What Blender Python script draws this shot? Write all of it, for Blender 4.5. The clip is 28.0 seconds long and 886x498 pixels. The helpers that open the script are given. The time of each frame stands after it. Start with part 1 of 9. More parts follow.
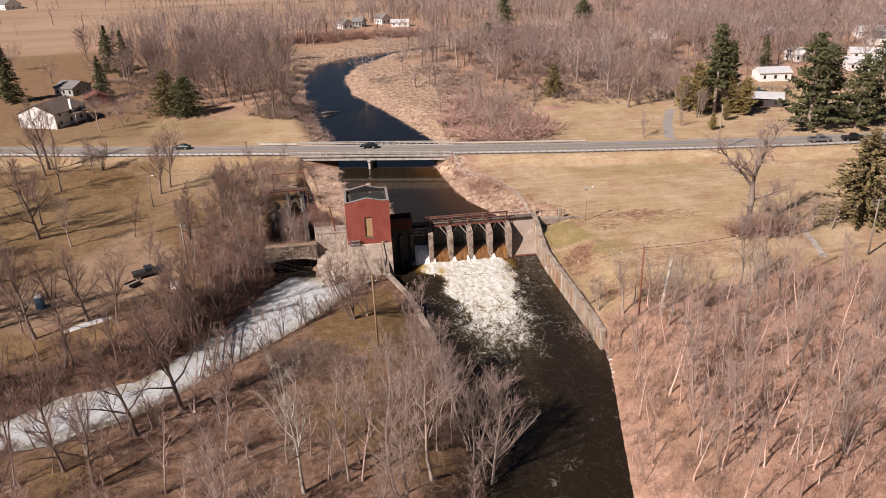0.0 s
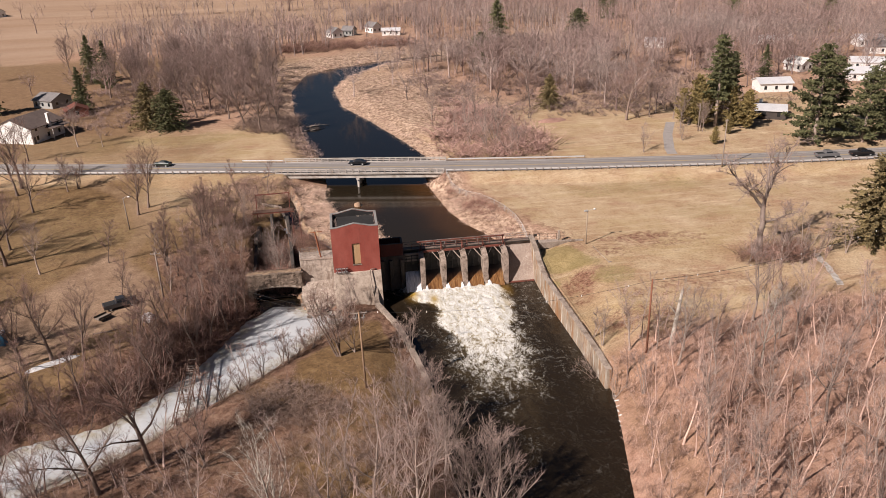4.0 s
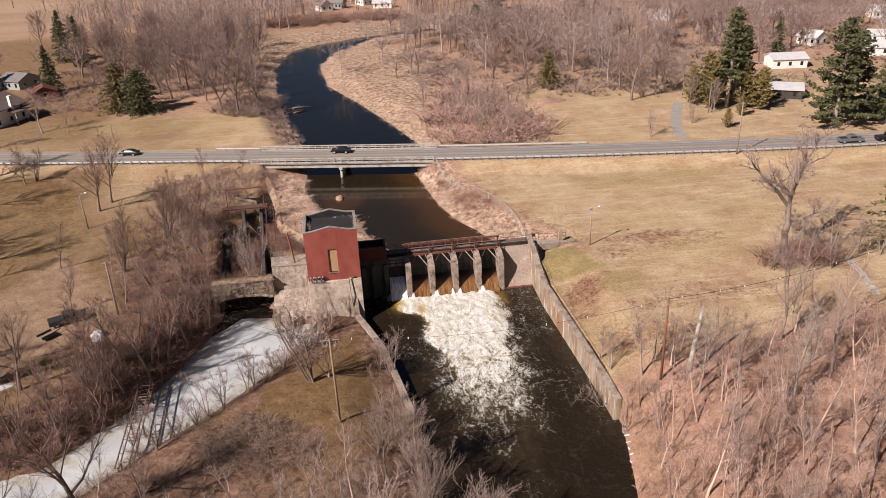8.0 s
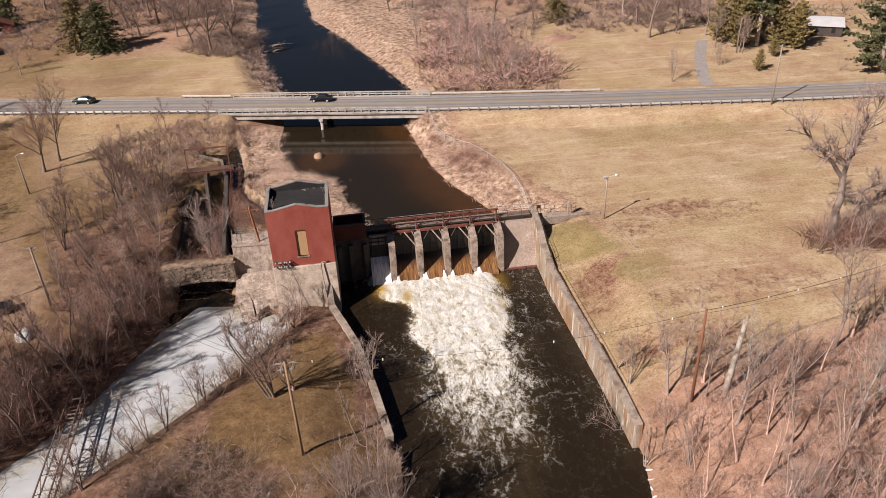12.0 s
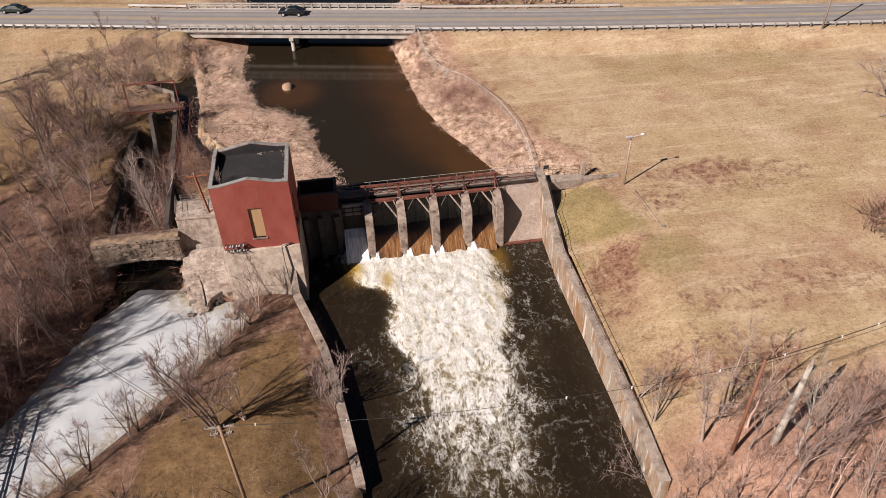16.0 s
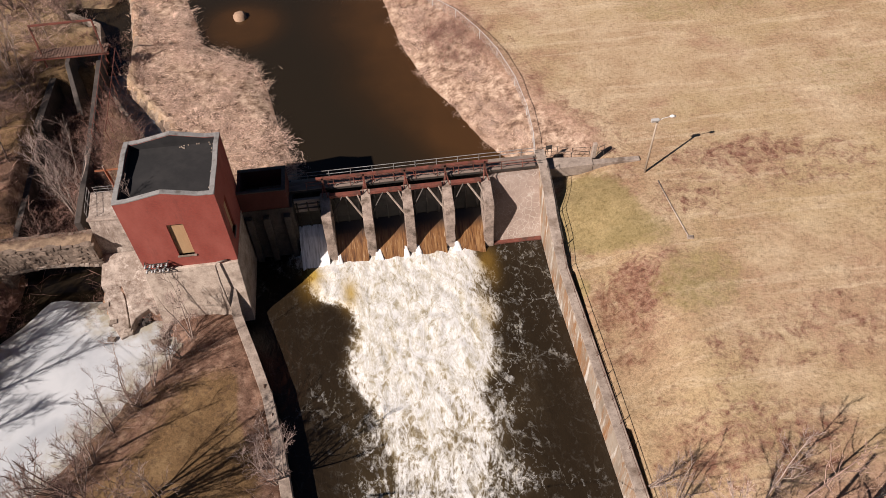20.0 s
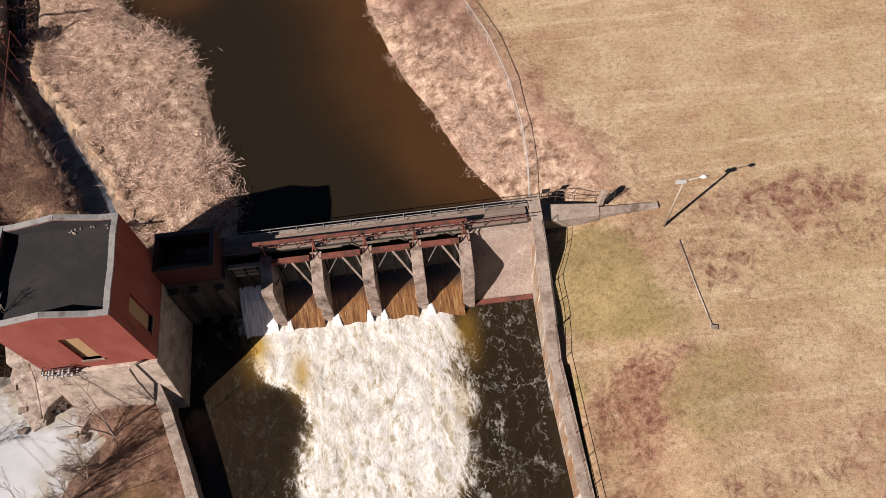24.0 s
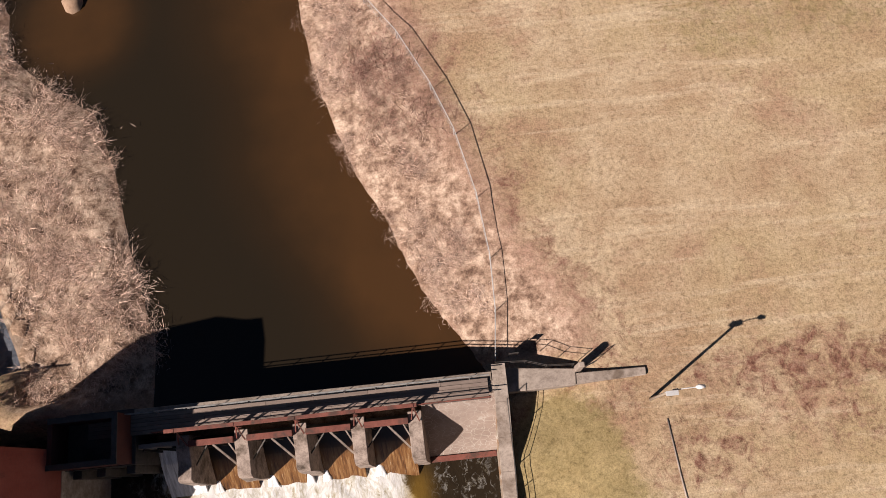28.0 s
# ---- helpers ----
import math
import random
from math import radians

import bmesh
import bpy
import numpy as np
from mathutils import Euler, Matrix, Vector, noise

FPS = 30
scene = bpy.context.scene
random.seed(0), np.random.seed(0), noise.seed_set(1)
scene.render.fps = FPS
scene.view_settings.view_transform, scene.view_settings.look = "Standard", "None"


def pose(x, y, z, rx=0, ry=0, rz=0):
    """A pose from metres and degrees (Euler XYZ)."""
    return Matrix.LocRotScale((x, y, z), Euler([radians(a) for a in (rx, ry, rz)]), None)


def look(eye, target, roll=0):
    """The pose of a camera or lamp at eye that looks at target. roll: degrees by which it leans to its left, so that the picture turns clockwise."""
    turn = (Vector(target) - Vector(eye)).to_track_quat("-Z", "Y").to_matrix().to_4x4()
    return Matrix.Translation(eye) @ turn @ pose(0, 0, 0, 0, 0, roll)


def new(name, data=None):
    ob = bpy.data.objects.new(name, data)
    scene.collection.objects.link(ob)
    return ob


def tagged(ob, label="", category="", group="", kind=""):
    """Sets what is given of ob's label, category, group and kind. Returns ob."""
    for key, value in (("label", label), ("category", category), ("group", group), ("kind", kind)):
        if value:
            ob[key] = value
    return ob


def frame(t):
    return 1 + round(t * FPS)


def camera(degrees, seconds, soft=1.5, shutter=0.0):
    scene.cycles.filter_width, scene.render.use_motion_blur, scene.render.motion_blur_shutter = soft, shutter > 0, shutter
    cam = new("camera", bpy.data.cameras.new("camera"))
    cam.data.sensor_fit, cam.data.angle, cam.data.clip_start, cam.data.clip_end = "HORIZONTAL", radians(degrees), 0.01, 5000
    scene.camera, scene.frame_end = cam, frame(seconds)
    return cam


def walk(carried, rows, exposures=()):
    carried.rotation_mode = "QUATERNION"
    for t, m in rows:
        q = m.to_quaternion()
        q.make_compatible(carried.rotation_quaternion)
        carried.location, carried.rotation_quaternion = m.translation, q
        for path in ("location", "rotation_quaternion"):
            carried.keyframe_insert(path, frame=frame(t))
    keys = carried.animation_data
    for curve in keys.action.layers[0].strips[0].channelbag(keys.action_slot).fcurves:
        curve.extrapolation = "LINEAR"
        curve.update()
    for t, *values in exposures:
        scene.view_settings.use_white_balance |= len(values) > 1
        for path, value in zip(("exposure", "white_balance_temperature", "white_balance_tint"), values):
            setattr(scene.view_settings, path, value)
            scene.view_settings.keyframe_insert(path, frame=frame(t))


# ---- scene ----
cam = camera(60.3, 28.0, 0.6)
PATH = [
    (0, (1.71, 0.056, 54.695), (1.927, 1.875, 53.892), -2.0),
    (0.5, (1.871, 1.206, 54.703), (2.09, 3.027, 53.903), -2.0),
    (1, (2.012, 2.359, 54.715), (2.234, 4.179, 53.918), -2.0),
    (1.5, (2.119, 3.472, 54.727), (2.343, 5.293, 53.931), -2.0),
    (2, (2.224, 4.593, 54.742), (2.452, 6.414, 53.946), -2.0),
    (2.5, (2.346, 5.689, 54.767), (2.575, 7.51, 53.973), -2.0),
    (3, (2.497, 6.786, 54.774), (2.73, 8.608, 53.982), -2.1),
    (3.5, (2.72, 7.955, 54.779), (2.956, 9.776, 53.987), -2.0),
    (4, (2.98, 9.291, 54.794), (3.217, 11.113, 54.004), -2.0),
    (4.5, (3.376, 10.859, 54.774), (3.614, 12.681, 53.984), -2.1),
    (6.5, (5.23, 17.942, 54.244), (5.47, 19.759, 53.445), -2.2),
    (7, (5.781, 19.909, 54.109), (6.019, 21.718, 53.291), -2.3),
    (7.5, (6.298, 21.94, 53.922), (6.535, 23.741, 53.084), -2.2),
    (8, (6.822, 24.081, 53.697), (7.057, 25.874, 52.842), -2.3),
    (8.5, (7.458, 26.355, 53.475), (7.692, 28.139, 52.602), -2.3),
    (9, (8.092, 28.603, 53.185), (8.324, 30.378, 52.293), -2.3),
    (9.5, (8.667, 30.856, 52.899), (8.895, 32.622, 51.988), -2.3),
    (10, (9.221, 33.225, 52.638), (9.446, 34.982, 51.708), -2.4),
    (10.5, (9.733, 35.637, 52.402), (9.956, 37.385, 51.455), -2.4),
    (11, (10.298, 38.124, 52.202), (10.517, 39.861, 51.235), -2.4),
    (11.5, (10.943, 40.666, 52.019), (11.156, 42.39, 51.028), -2.4),
    (12, (11.538, 43.157, 51.826), (11.746, 44.865, 50.807), -2.5),
    (12.5, (12.087, 45.661, 51.687), (12.292, 47.352, 50.639), -2.5),
    (14.5, (14.241, 56.583, 51.694), (14.432, 58.19, 50.519), -2.3),
    (15, (14.621, 59.146, 51.695), (14.811, 60.729, 50.488), -2.1),
    (15.5, (14.987, 61.706, 51.693), (15.177, 63.264, 50.454), -2.0),
    (16, (15.51, 64.343, 51.648), (15.696, 65.874, 50.375), -1.9),
    (16.5, (16.17, 67.045, 51.598), (16.352, 68.55, 50.292), -1.8),
    (17, (16.878, 69.83, 51.483), (17.054, 71.308, 50.147), -1.7),
    (17.5, (17.578, 72.581, 51.32), (17.748, 74.032, 49.954), -1.6),
    (18, (18.23, 75.179, 51.142), (18.396, 76.604, 49.748), -1.6),
    (18.5, (18.925, 77.87, 51.017), (19.085, 79.263, 49.591), -1.6),
    (19, (19.753, 80.637, 50.961), (19.903, 81.994, 49.5), -1.8),
    (19.5, (20.656, 83.418, 50.92), (20.795, 84.739, 49.425), -1.9),
    (20, (21.594, 86.174, 50.88), (21.722, 87.459, 49.353), -2.2),
    (20.5, (22.502, 88.966, 50.899), (22.618, 90.215, 49.341), -2.5),
    (22.5, (26.08, 100.989, 51.234), (26.145, 102.057, 49.545), -3.9),
    (23, (26.77, 104.017, 51.252), (26.827, 105.041, 49.535), -4.0),
    (23.5, (27.396, 107.106, 51.253), (27.447, 108.083, 49.508), -4.2),
    (24, (28.129, 110.144, 51.154), (28.173, 111.074, 49.384), -4.3),
    (24.5, (29.027, 113.159, 51.102), (29.06, 114.044, 49.309), -4.7),
    (25, (29.988, 116.293, 51.039), (30.011, 117.131, 49.224), -5.0),
    (25.5, (30.871, 119.542, 50.99), (30.882, 120.328, 49.151), -5.7),
    (26, (31.702, 122.788, 50.932), (31.704, 123.523, 49.072), -6.2),
    (26.5, (32.483, 125.935, 50.796), (32.48, 126.621, 48.917), -6.7),
    (27, (33.208, 128.913, 50.64), (33.201, 129.555, 48.746), -7.1),
    (27.5, (33.843, 131.785, 50.528), (33.835, 132.389, 48.622), -7.0),
    (28, (34.428, 134.587, 50.489), (34.422, 135.153, 48.571), -6.7),
]
walk(cam, [(t, look(eye, target, roll)) for t, eye, target, roll in PATH], [(0.0, 0.6, 6600, 19), (28.0, 0.6, 6600, 19)])
# ---- world, sun, exposure ----
SUN_TO = Vector((-0.834, -0.552, 0.0)).normalized() * math.cos(radians(39)) + Vector((0, 0, math.sin(radians(39))))
world = bpy.data.worlds.new("sky_world")
scene.world = world
world.use_nodes = True
wn = world.node_tree
wn.nodes.clear()
sky = wn.nodes.new("ShaderNodeTexSky")
sky.sky_type, sky.sun_disc = "NISHITA", False
sky.sun_elevation, sky.sun_rotation = radians(39), radians(236.5)
sky.air_density, sky.dust_density, sky.ozone_density = 1.0, 0.1, 3.0
bg = wn.nodes.new("ShaderNodeBackground")
bg.inputs["Strength"].default_value = 0.019
wout = wn.nodes.new("ShaderNodeOutputWorld")
wn.links.new(sky.outputs[0], bg.inputs[0])
wn.links.new(bg.outputs[0], wout.inputs[0])
sun_data = bpy.data.lights.new("sun", "SUN")
sun_data.energy, sun_data.angle, sun_data.color = 5.0, radians(0.53), (1.0, 0.93, 0.84)
sun = new("sun", sun_data)
sun.matrix_world = look(SUN_TO * 300, (0, 0, 0))

# ---- materials ----
TONE = 0.74  # all earth, wood and stone colours are mixed at this share


def nodes_of(name):
    m = bpy.data.materials.new(name)
    m.use_nodes = True
    t = m.node_tree
    t.nodes.clear()
    out = t.nodes.new("ShaderNodeOutputMaterial")
    b = t.nodes.new("ShaderNodeBsdfPrincipled")
    t.links.new(b.outputs[0], out.inputs[0])
    return m, t, b


def tex(t, scale, detail=6.0, rough=0.6, stretch=None, coord="Object", distort=0.0):
    tc = t.nodes.new("ShaderNodeTexCoord")
    n = t.nodes.new("ShaderNodeTexNoise")
    n.inputs["Scale"].default_value, n.inputs["Detail"].default_value = scale, detail
    n.inputs["Roughness"].default_value, n.inputs["Distortion"].default_value = rough, distort
    src = tc.outputs[coord]
    if stretch:
        mp = t.nodes.new("ShaderNodeMapping")
        mp.inputs["Scale"].default_value = stretch
        t.links.new(src, mp.inputs[0])
        src = mp.outputs[0]
    t.links.new(src, n.inputs["Vector"])
    return n.outputs["Fac"]


def ramp(t, fac, stops):
    r = t.nodes.new("ShaderNodeValToRGB")
    e = r.color_ramp.elements
    while len(e) < len(stops):
        e.new(0.5)
    for k, (p, c) in enumerate(stops):
        e[k].position, e[k].color = p, (*c, 1) if len(c) == 3 else c
    t.links.new(fac, r.inputs[0])
    return r.outputs[0]


def blend(t, fac, a, b, mode="MIX"):
    n = t.nodes.new("ShaderNodeMix")
    n.data_type, n.blend_type = "RGBA", mode
    for sock, v in ((n.inputs[0], fac), (n.inputs[6], a), (n.inputs[7], b)):
        if isinstance(v, (int, float)):
            sock.default_value = v
        elif isinstance(v, tuple):
            sock.default_value = (*v, 1)
        else:
            t.links.new(v, sock)
    return n.outputs[2]


def calc(t, op, a, b=0.0, clamp=False):
    n = t.nodes.new("ShaderNodeMath")
    n.operation, n.use_clamp = op, clamp
    for sock, v in ((n.inputs[0], a), (n.inputs[1], b)):
        if isinstance(v, (int, float)):
            sock.default_value = v
        else:
            t.links.new(v, sock)
    return n.outputs[0]


def attr(t, name):
    a = t.nodes.new("ShaderNodeAttribute")
    a.attribute_name = name
    return a.outputs["Fac"]


def bump(t, b, fac, strength=0.4, dist=0.05):
    n = t.nodes.new("ShaderNodeBump")
    n.inputs["Strength"].default_value, n.inputs["Distance"].default_value = strength, dist
    t.links.new(fac, n.inputs["Height"])
    t.links.new(n.outputs[0], b.inputs["Normal"])


def base_colour(t, b, c, tone=None):
    t.links.new(blend(t, 1.0, c, (TONE if tone is None else tone,) * 3, "MULTIPLY"), b.inputs["Base Color"])


def rnd(t):
    return t.nodes.new("ShaderNodeObjectInfo").outputs["Random"]


def stuff_mat(name, dark, light, scale=1.0, fine=12.0, rough=0.85, metal=0.0, stain=None, stain_scale=0.3,
              stretch=None, relief=0.3, vary=0.0, island=0.0, tone=None, grit=0.0):
    """A worn surface: two scales of colour, an optional stain, fine relief."""
    m, t, b = nodes_of(name)
    c = ramp(t, tex(t, scale, stretch=stretch), [(0.3, dark), (0.7, light)])
    fine_f = tex(t, fine, 4.0, 0.7, stretch=stretch)
    c = blend(t, 0.35, c, ramp(t, fine_f, [(0.3, tuple(v * 0.6 for v in dark)), (0.7, light)]))
    if stain:
        c = blend(t, ramp(t, tex(t, stain_scale, 5.0, 0.65), [(0.48, (0, 0, 0)), (0.66, (1, 1, 1))]), c, stain)
    if grit:
        c = blend(t, grit, c, ramp(t, tex(t, 2.2, 9, 0.8), [(0.36, (0.42, 0.38, 0.35)), (0.5, (1, 1, 1)), (0.64, (1.2, 1.2, 1.2))]), "MULTIPLY")
    if vary:
        v = calc(t, "MULTIPLY_ADD", rnd(t), vary)
        v.node.inputs[2].default_value = 1 - vary / 2
        c = blend(t, 1.0, c, v, "MULTIPLY")
    if island:
        g = t.nodes.new("ShaderNodeNewGeometry").outputs["Random Per Island"]
        v = calc(t, "MULTIPLY_ADD", g, island)
        v.node.inputs[2].default_value = 1 - island / 2
        c = blend(t, 1.0, c, v, "MULTIPLY")
    base_colour(t, b, c, tone)
    b.inputs["Roughness"].default_value, b.inputs["Metallic"].default_value = rough, metal
    if relief:
        bump(t, b, fine_f, relief, 0.03)
    return m


M_CONC = stuff_mat("old_concrete", (0.22, 0.17, 0.13), (0.46, 0.38, 0.31), 0.5, 6, 0.9, stain=(0.13, 0.095, 0.07), stain_scale=0.35, grit=0.6)
M_CONC_PALE = stuff_mat("pale_concrete", (0.33, 0.26, 0.21), (0.54, 0.45, 0.37), 0.6, 7, 0.9, stain=(0.21, 0.155, 0.115), stain_scale=0.5, grit=0.6)
M_PIER = stuff_mat("pier_concrete", (0.29, 0.215, 0.17), (0.52, 0.415, 0.34), 1.1, 8, 0.9, stain=(0.12, 0.085, 0.06), stain_scale=0.8, grit=0.6)
# dark concrete; on annex base and forebay walls the tone holds their shade
M_CONC_DARK = stuff_mat("dark_shaded_concrete", (0.055, 0.045, 0.038), (0.13, 0.105, 0.088), 0.8, 7, 0.8, stain=(0.03, 0.026, 0.022), grit=0.6)
M_WOOD_GREY = stuff_mat("weathered_timber", (0.24, 0.19, 0.155), (0.46, 0.38, 0.32), 2.0, 14, 0.9, stretch=(1, 8, 8), vary=0.35)
M_RUST = stuff_mat("rusty_red_steel", (0.16, 0.045, 0.03), (0.34, 0.11, 0.075), 1.4, 10, 0.75, 0.2, stain=(0.10, 0.05, 0.035), stain_scale=1.2)
M_STEEL = stuff_mat("galvanised_steel", (0.56, 0.55, 0.53), (0.74, 0.73, 0.71), 1.5, 9, 0.55, 0.15)
M_DARKSTEEL = stuff_mat("dark_steel", (0.05, 0.045, 0.04), (0.11, 0.09, 0.075), 1.5, 9, 0.65, 0.3)
# wet gate steel, with the shade under the deck put into its colour
M_GATE = stuff_mat("wet_shaded_steel", (0.012, 0.010, 0.009), (0.035, 0.028, 0.023), 1.5, 9, 0.5, 0.2)
M_PLANK = stuff_mat("brown_deck_boards", (0.20, 0.145, 0.115), (0.36, 0.275, 0.225), 1.2, 12, 0.9, stretch=(0.6, 6, 6), vary=0.35)
M_DITCHICE = stuff_mat("grey_thin_ice", (0.10, 0.115, 0.14), (0.24, 0.26, 0.30), 0.6, 3, 0.35, stain=(0.05, 0.055, 0.06), stain_scale=0.8, relief=0.05)
M_ROOF = stuff_mat("roof_membrane", (0.013, 0.0125, 0.013), (0.022, 0.021, 0.0215), 0.5, 5, 0.95, stain=(0.03, 0.028, 0.027), stain_scale=0.25)
M_COPING = stuff_mat("grey_coping", (0.24, 0.235, 0.225), (0.42, 0.41, 0.39), 1.2, 9, 0.8, stain=(0.16, 0.145, 0.13), stain_scale=1.2)
M_PLY = stuff_mat("tan_plywood", (0.50, 0.30, 0.15), (0.62, 0.40, 0.21), 0.8, 9, 0.8, stretch=(6, 6, 1))
M_WHITE = stuff_mat("white_siding", (0.62, 0.60, 0.57), (0.80, 0.78, 0.75), 0.8, 6, 0.7, stretch=(1, 1, 6), tone=1.05)
M_SHINGLE = stuff_mat("grey_shingle", (0.16, 0.15, 0.15), (0.30, 0.28, 0.27), 0.8, 8, 0.9)
M_METALROOF = stuff_mat("pale_metal_roof", (0.52, 0.52, 0.53), (0.70, 0.70, 0.70), 0.4, 6, 0.45, 0.3, tone=1.15)
M_GLASSDARK = stuff_mat("dark_glass", (0.01, 0.012, 0.015), (0.03, 0.035, 0.04), 0.6, 3, 0.08, relief=0)
M_BARK = stuff_mat("grey_brown_bark", (0.24, 0.175, 0.145), (0.56, 0.45, 0.38), 1.2, 12, 0.95, stretch=(1, 1, 0.25), vary=0.5, island=0.5)
M_TWIG = stuff_mat("brown_twigs", (0.26, 0.170, 0.145), (0.58, 0.435, 0.375), 0.4, 8, 0.95, vary=0.5, relief=0, island=0.9)
M_TWIG_FAR = stuff_mat("pinkish_twigs", (0.25, 0.165, 0.142), (0.52, 0.375, 0.33), 0.05, 2, 0.95, relief=0, island=1.0)
M_BARK_WHITE = stuff_mat("pale_bark", (0.42, 0.37, 0.31), (0.66, 0.60, 0.52), 1.2, 10, 0.9, stain=(0.2, 0.16, 0.13), stain_scale=1.5)
M_NEEDLE = stuff_mat("dark_needles", (0.048, 0.053, 0.022), (0.155, 0.155, 0.065), 0.7, 9, 0.9, vary=0.4, relief=0, island=0.7, tone=1.0)
M_NEEDLE_BROWN = stuff_mat("brownish_needles", (0.085, 0.067, 0.027), (0.24, 0.18, 0.08), 0.7, 9, 0.9, vary=0.3, relief=0, island=0.7, tone=1.0)
M_BARK_DARK = stuff_mat("dark_bark", (0.13, 0.088, 0.070), (0.34, 0.25, 0.20), 1.2, 12, 0.95, stretch=(1, 1, 0.25), vary=0.5, island=0.5)
M_TWIG_DARK = stuff_mat("dark_twigs", (0.19, 0.106, 0.086), (0.44, 0.278, 0.228), 0.4, 8, 0.95, vary=0.5, relief=0, island=0.9)
M_THICKET = stuff_mat("dark_brush", (0.21, 0.108, 0.082), (0.52, 0.308, 0.238), 0.3, 6, 0.95, relief=0, island=1.0)
M_NEEDLE_OLIVE = stuff_mat("olive_needles", (0.13, 0.10, 0.033), (0.29, 0.215, 0.08), 0.7, 9, 0.9, vary=0.4, relief=0, island=0.7, tone=1.0)
M_REED = stuff_mat("straw_reeds", (0.50, 0.33, 0.25), (0.92, 0.70, 0.555), 0.25, 5, 0.95, relief=0, island=1.0, tone=0.86)
M_BRUSH = stuff_mat("reddish_brush", (0.40, 0.25, 0.20), (0.74, 0.52, 0.425), 0.15, 5, 0.95, relief=0, island=1.1)
M_POLE = stuff_mat("treated_pole_wood", (0.28, 0.17, 0.10), (0.44, 0.29, 0.18), 1.0, 10, 0.9, stretch=(4, 4, 0.4))
M_STONE = stuff_mat("rubble_stone", (0.15, 0.105, 0.076), (0.42, 0.325, 0.25), 1.6, 7, 0.95, stain=(0.08, 0.054, 0.037), stain_scale=1.1, vary=0.45, grit=0.8)
M_TRUSS = stuff_mat("dark_rusty_steel", (0.10, 0.055, 0.04), (0.24, 0.14, 0.10), 1.5, 9, 0.85, 0.1)
M_BLACK = stuff_mat("black_rubber", (0.012, 0.012, 0.012), (0.03, 0.03, 0.03), 2, 9, 0.8, relief=0)


def brick_mat(name="red_painted_brick", tone=None):
    m, t, b = nodes_of(name)
    tc = t.nodes.new("ShaderNodeTexCoord")
    br = t.nodes.new("ShaderNodeTexBrick")
    br.inputs["Scale"].default_value = 1.0
    br.inputs["Brick Width"].default_value, br.inputs["Row Height"].default_value = 0.21, 0.075
    br.inputs["Mortar Size"].default_value = 0.008
    br.inputs["Color1"].default_value, br.inputs["Color2"].default_value = (0.37, 0.064, 0.040, 1), (0.30, 0.052, 0.033, 1)
    br.inputs["Mortar"].default_value = (0.22, 0.06, 0.045, 1)
    sp = t.nodes.new("ShaderNodeSeparateXYZ")
    cb = t.nodes.new("ShaderNodeCombineXYZ")
    t.links.new(tc.outputs["Object"], sp.inputs[0])
    t.links.new(calc(t, "ADD", sp.outputs[0], sp.outputs[1]), cb.inputs[0])
    t.links.new(sp.outputs[2], cb.inputs[1])
    t.links.new(cb.outputs[0], br.inputs["Vector"])
    c = blend(t, ramp(t, tex(t, 0.5, 6, 0.7, stretch=(1, 1, 0.5)), [(0.35, (0, 0, 0)), (0.75, (1, 1, 1))]), br.outputs[0], (0.42, 0.112, 0.080))
    c = blend(t, ramp(t, tex(t, 0.9, 6, 0.7, stretch=(1, 1, 0.25)), [(0.6, (0, 0, 0)), (0.8, (1, 1, 1))]), c, (0.17, 0.045, 0.035))
    base_colour(t, b, c, tone)
    b.inputs["Roughness"].default_value = 0.85
    bump(t, b, br.outputs["Fac"], 0.25, -0.01)
    return m


# annex copy of the brick, darkened to hold the powerhouse's shade
M_SHADEDBRICK = brick_mat("dark_shaded_brick", 0.22)
M_BRICK = brick_mat()


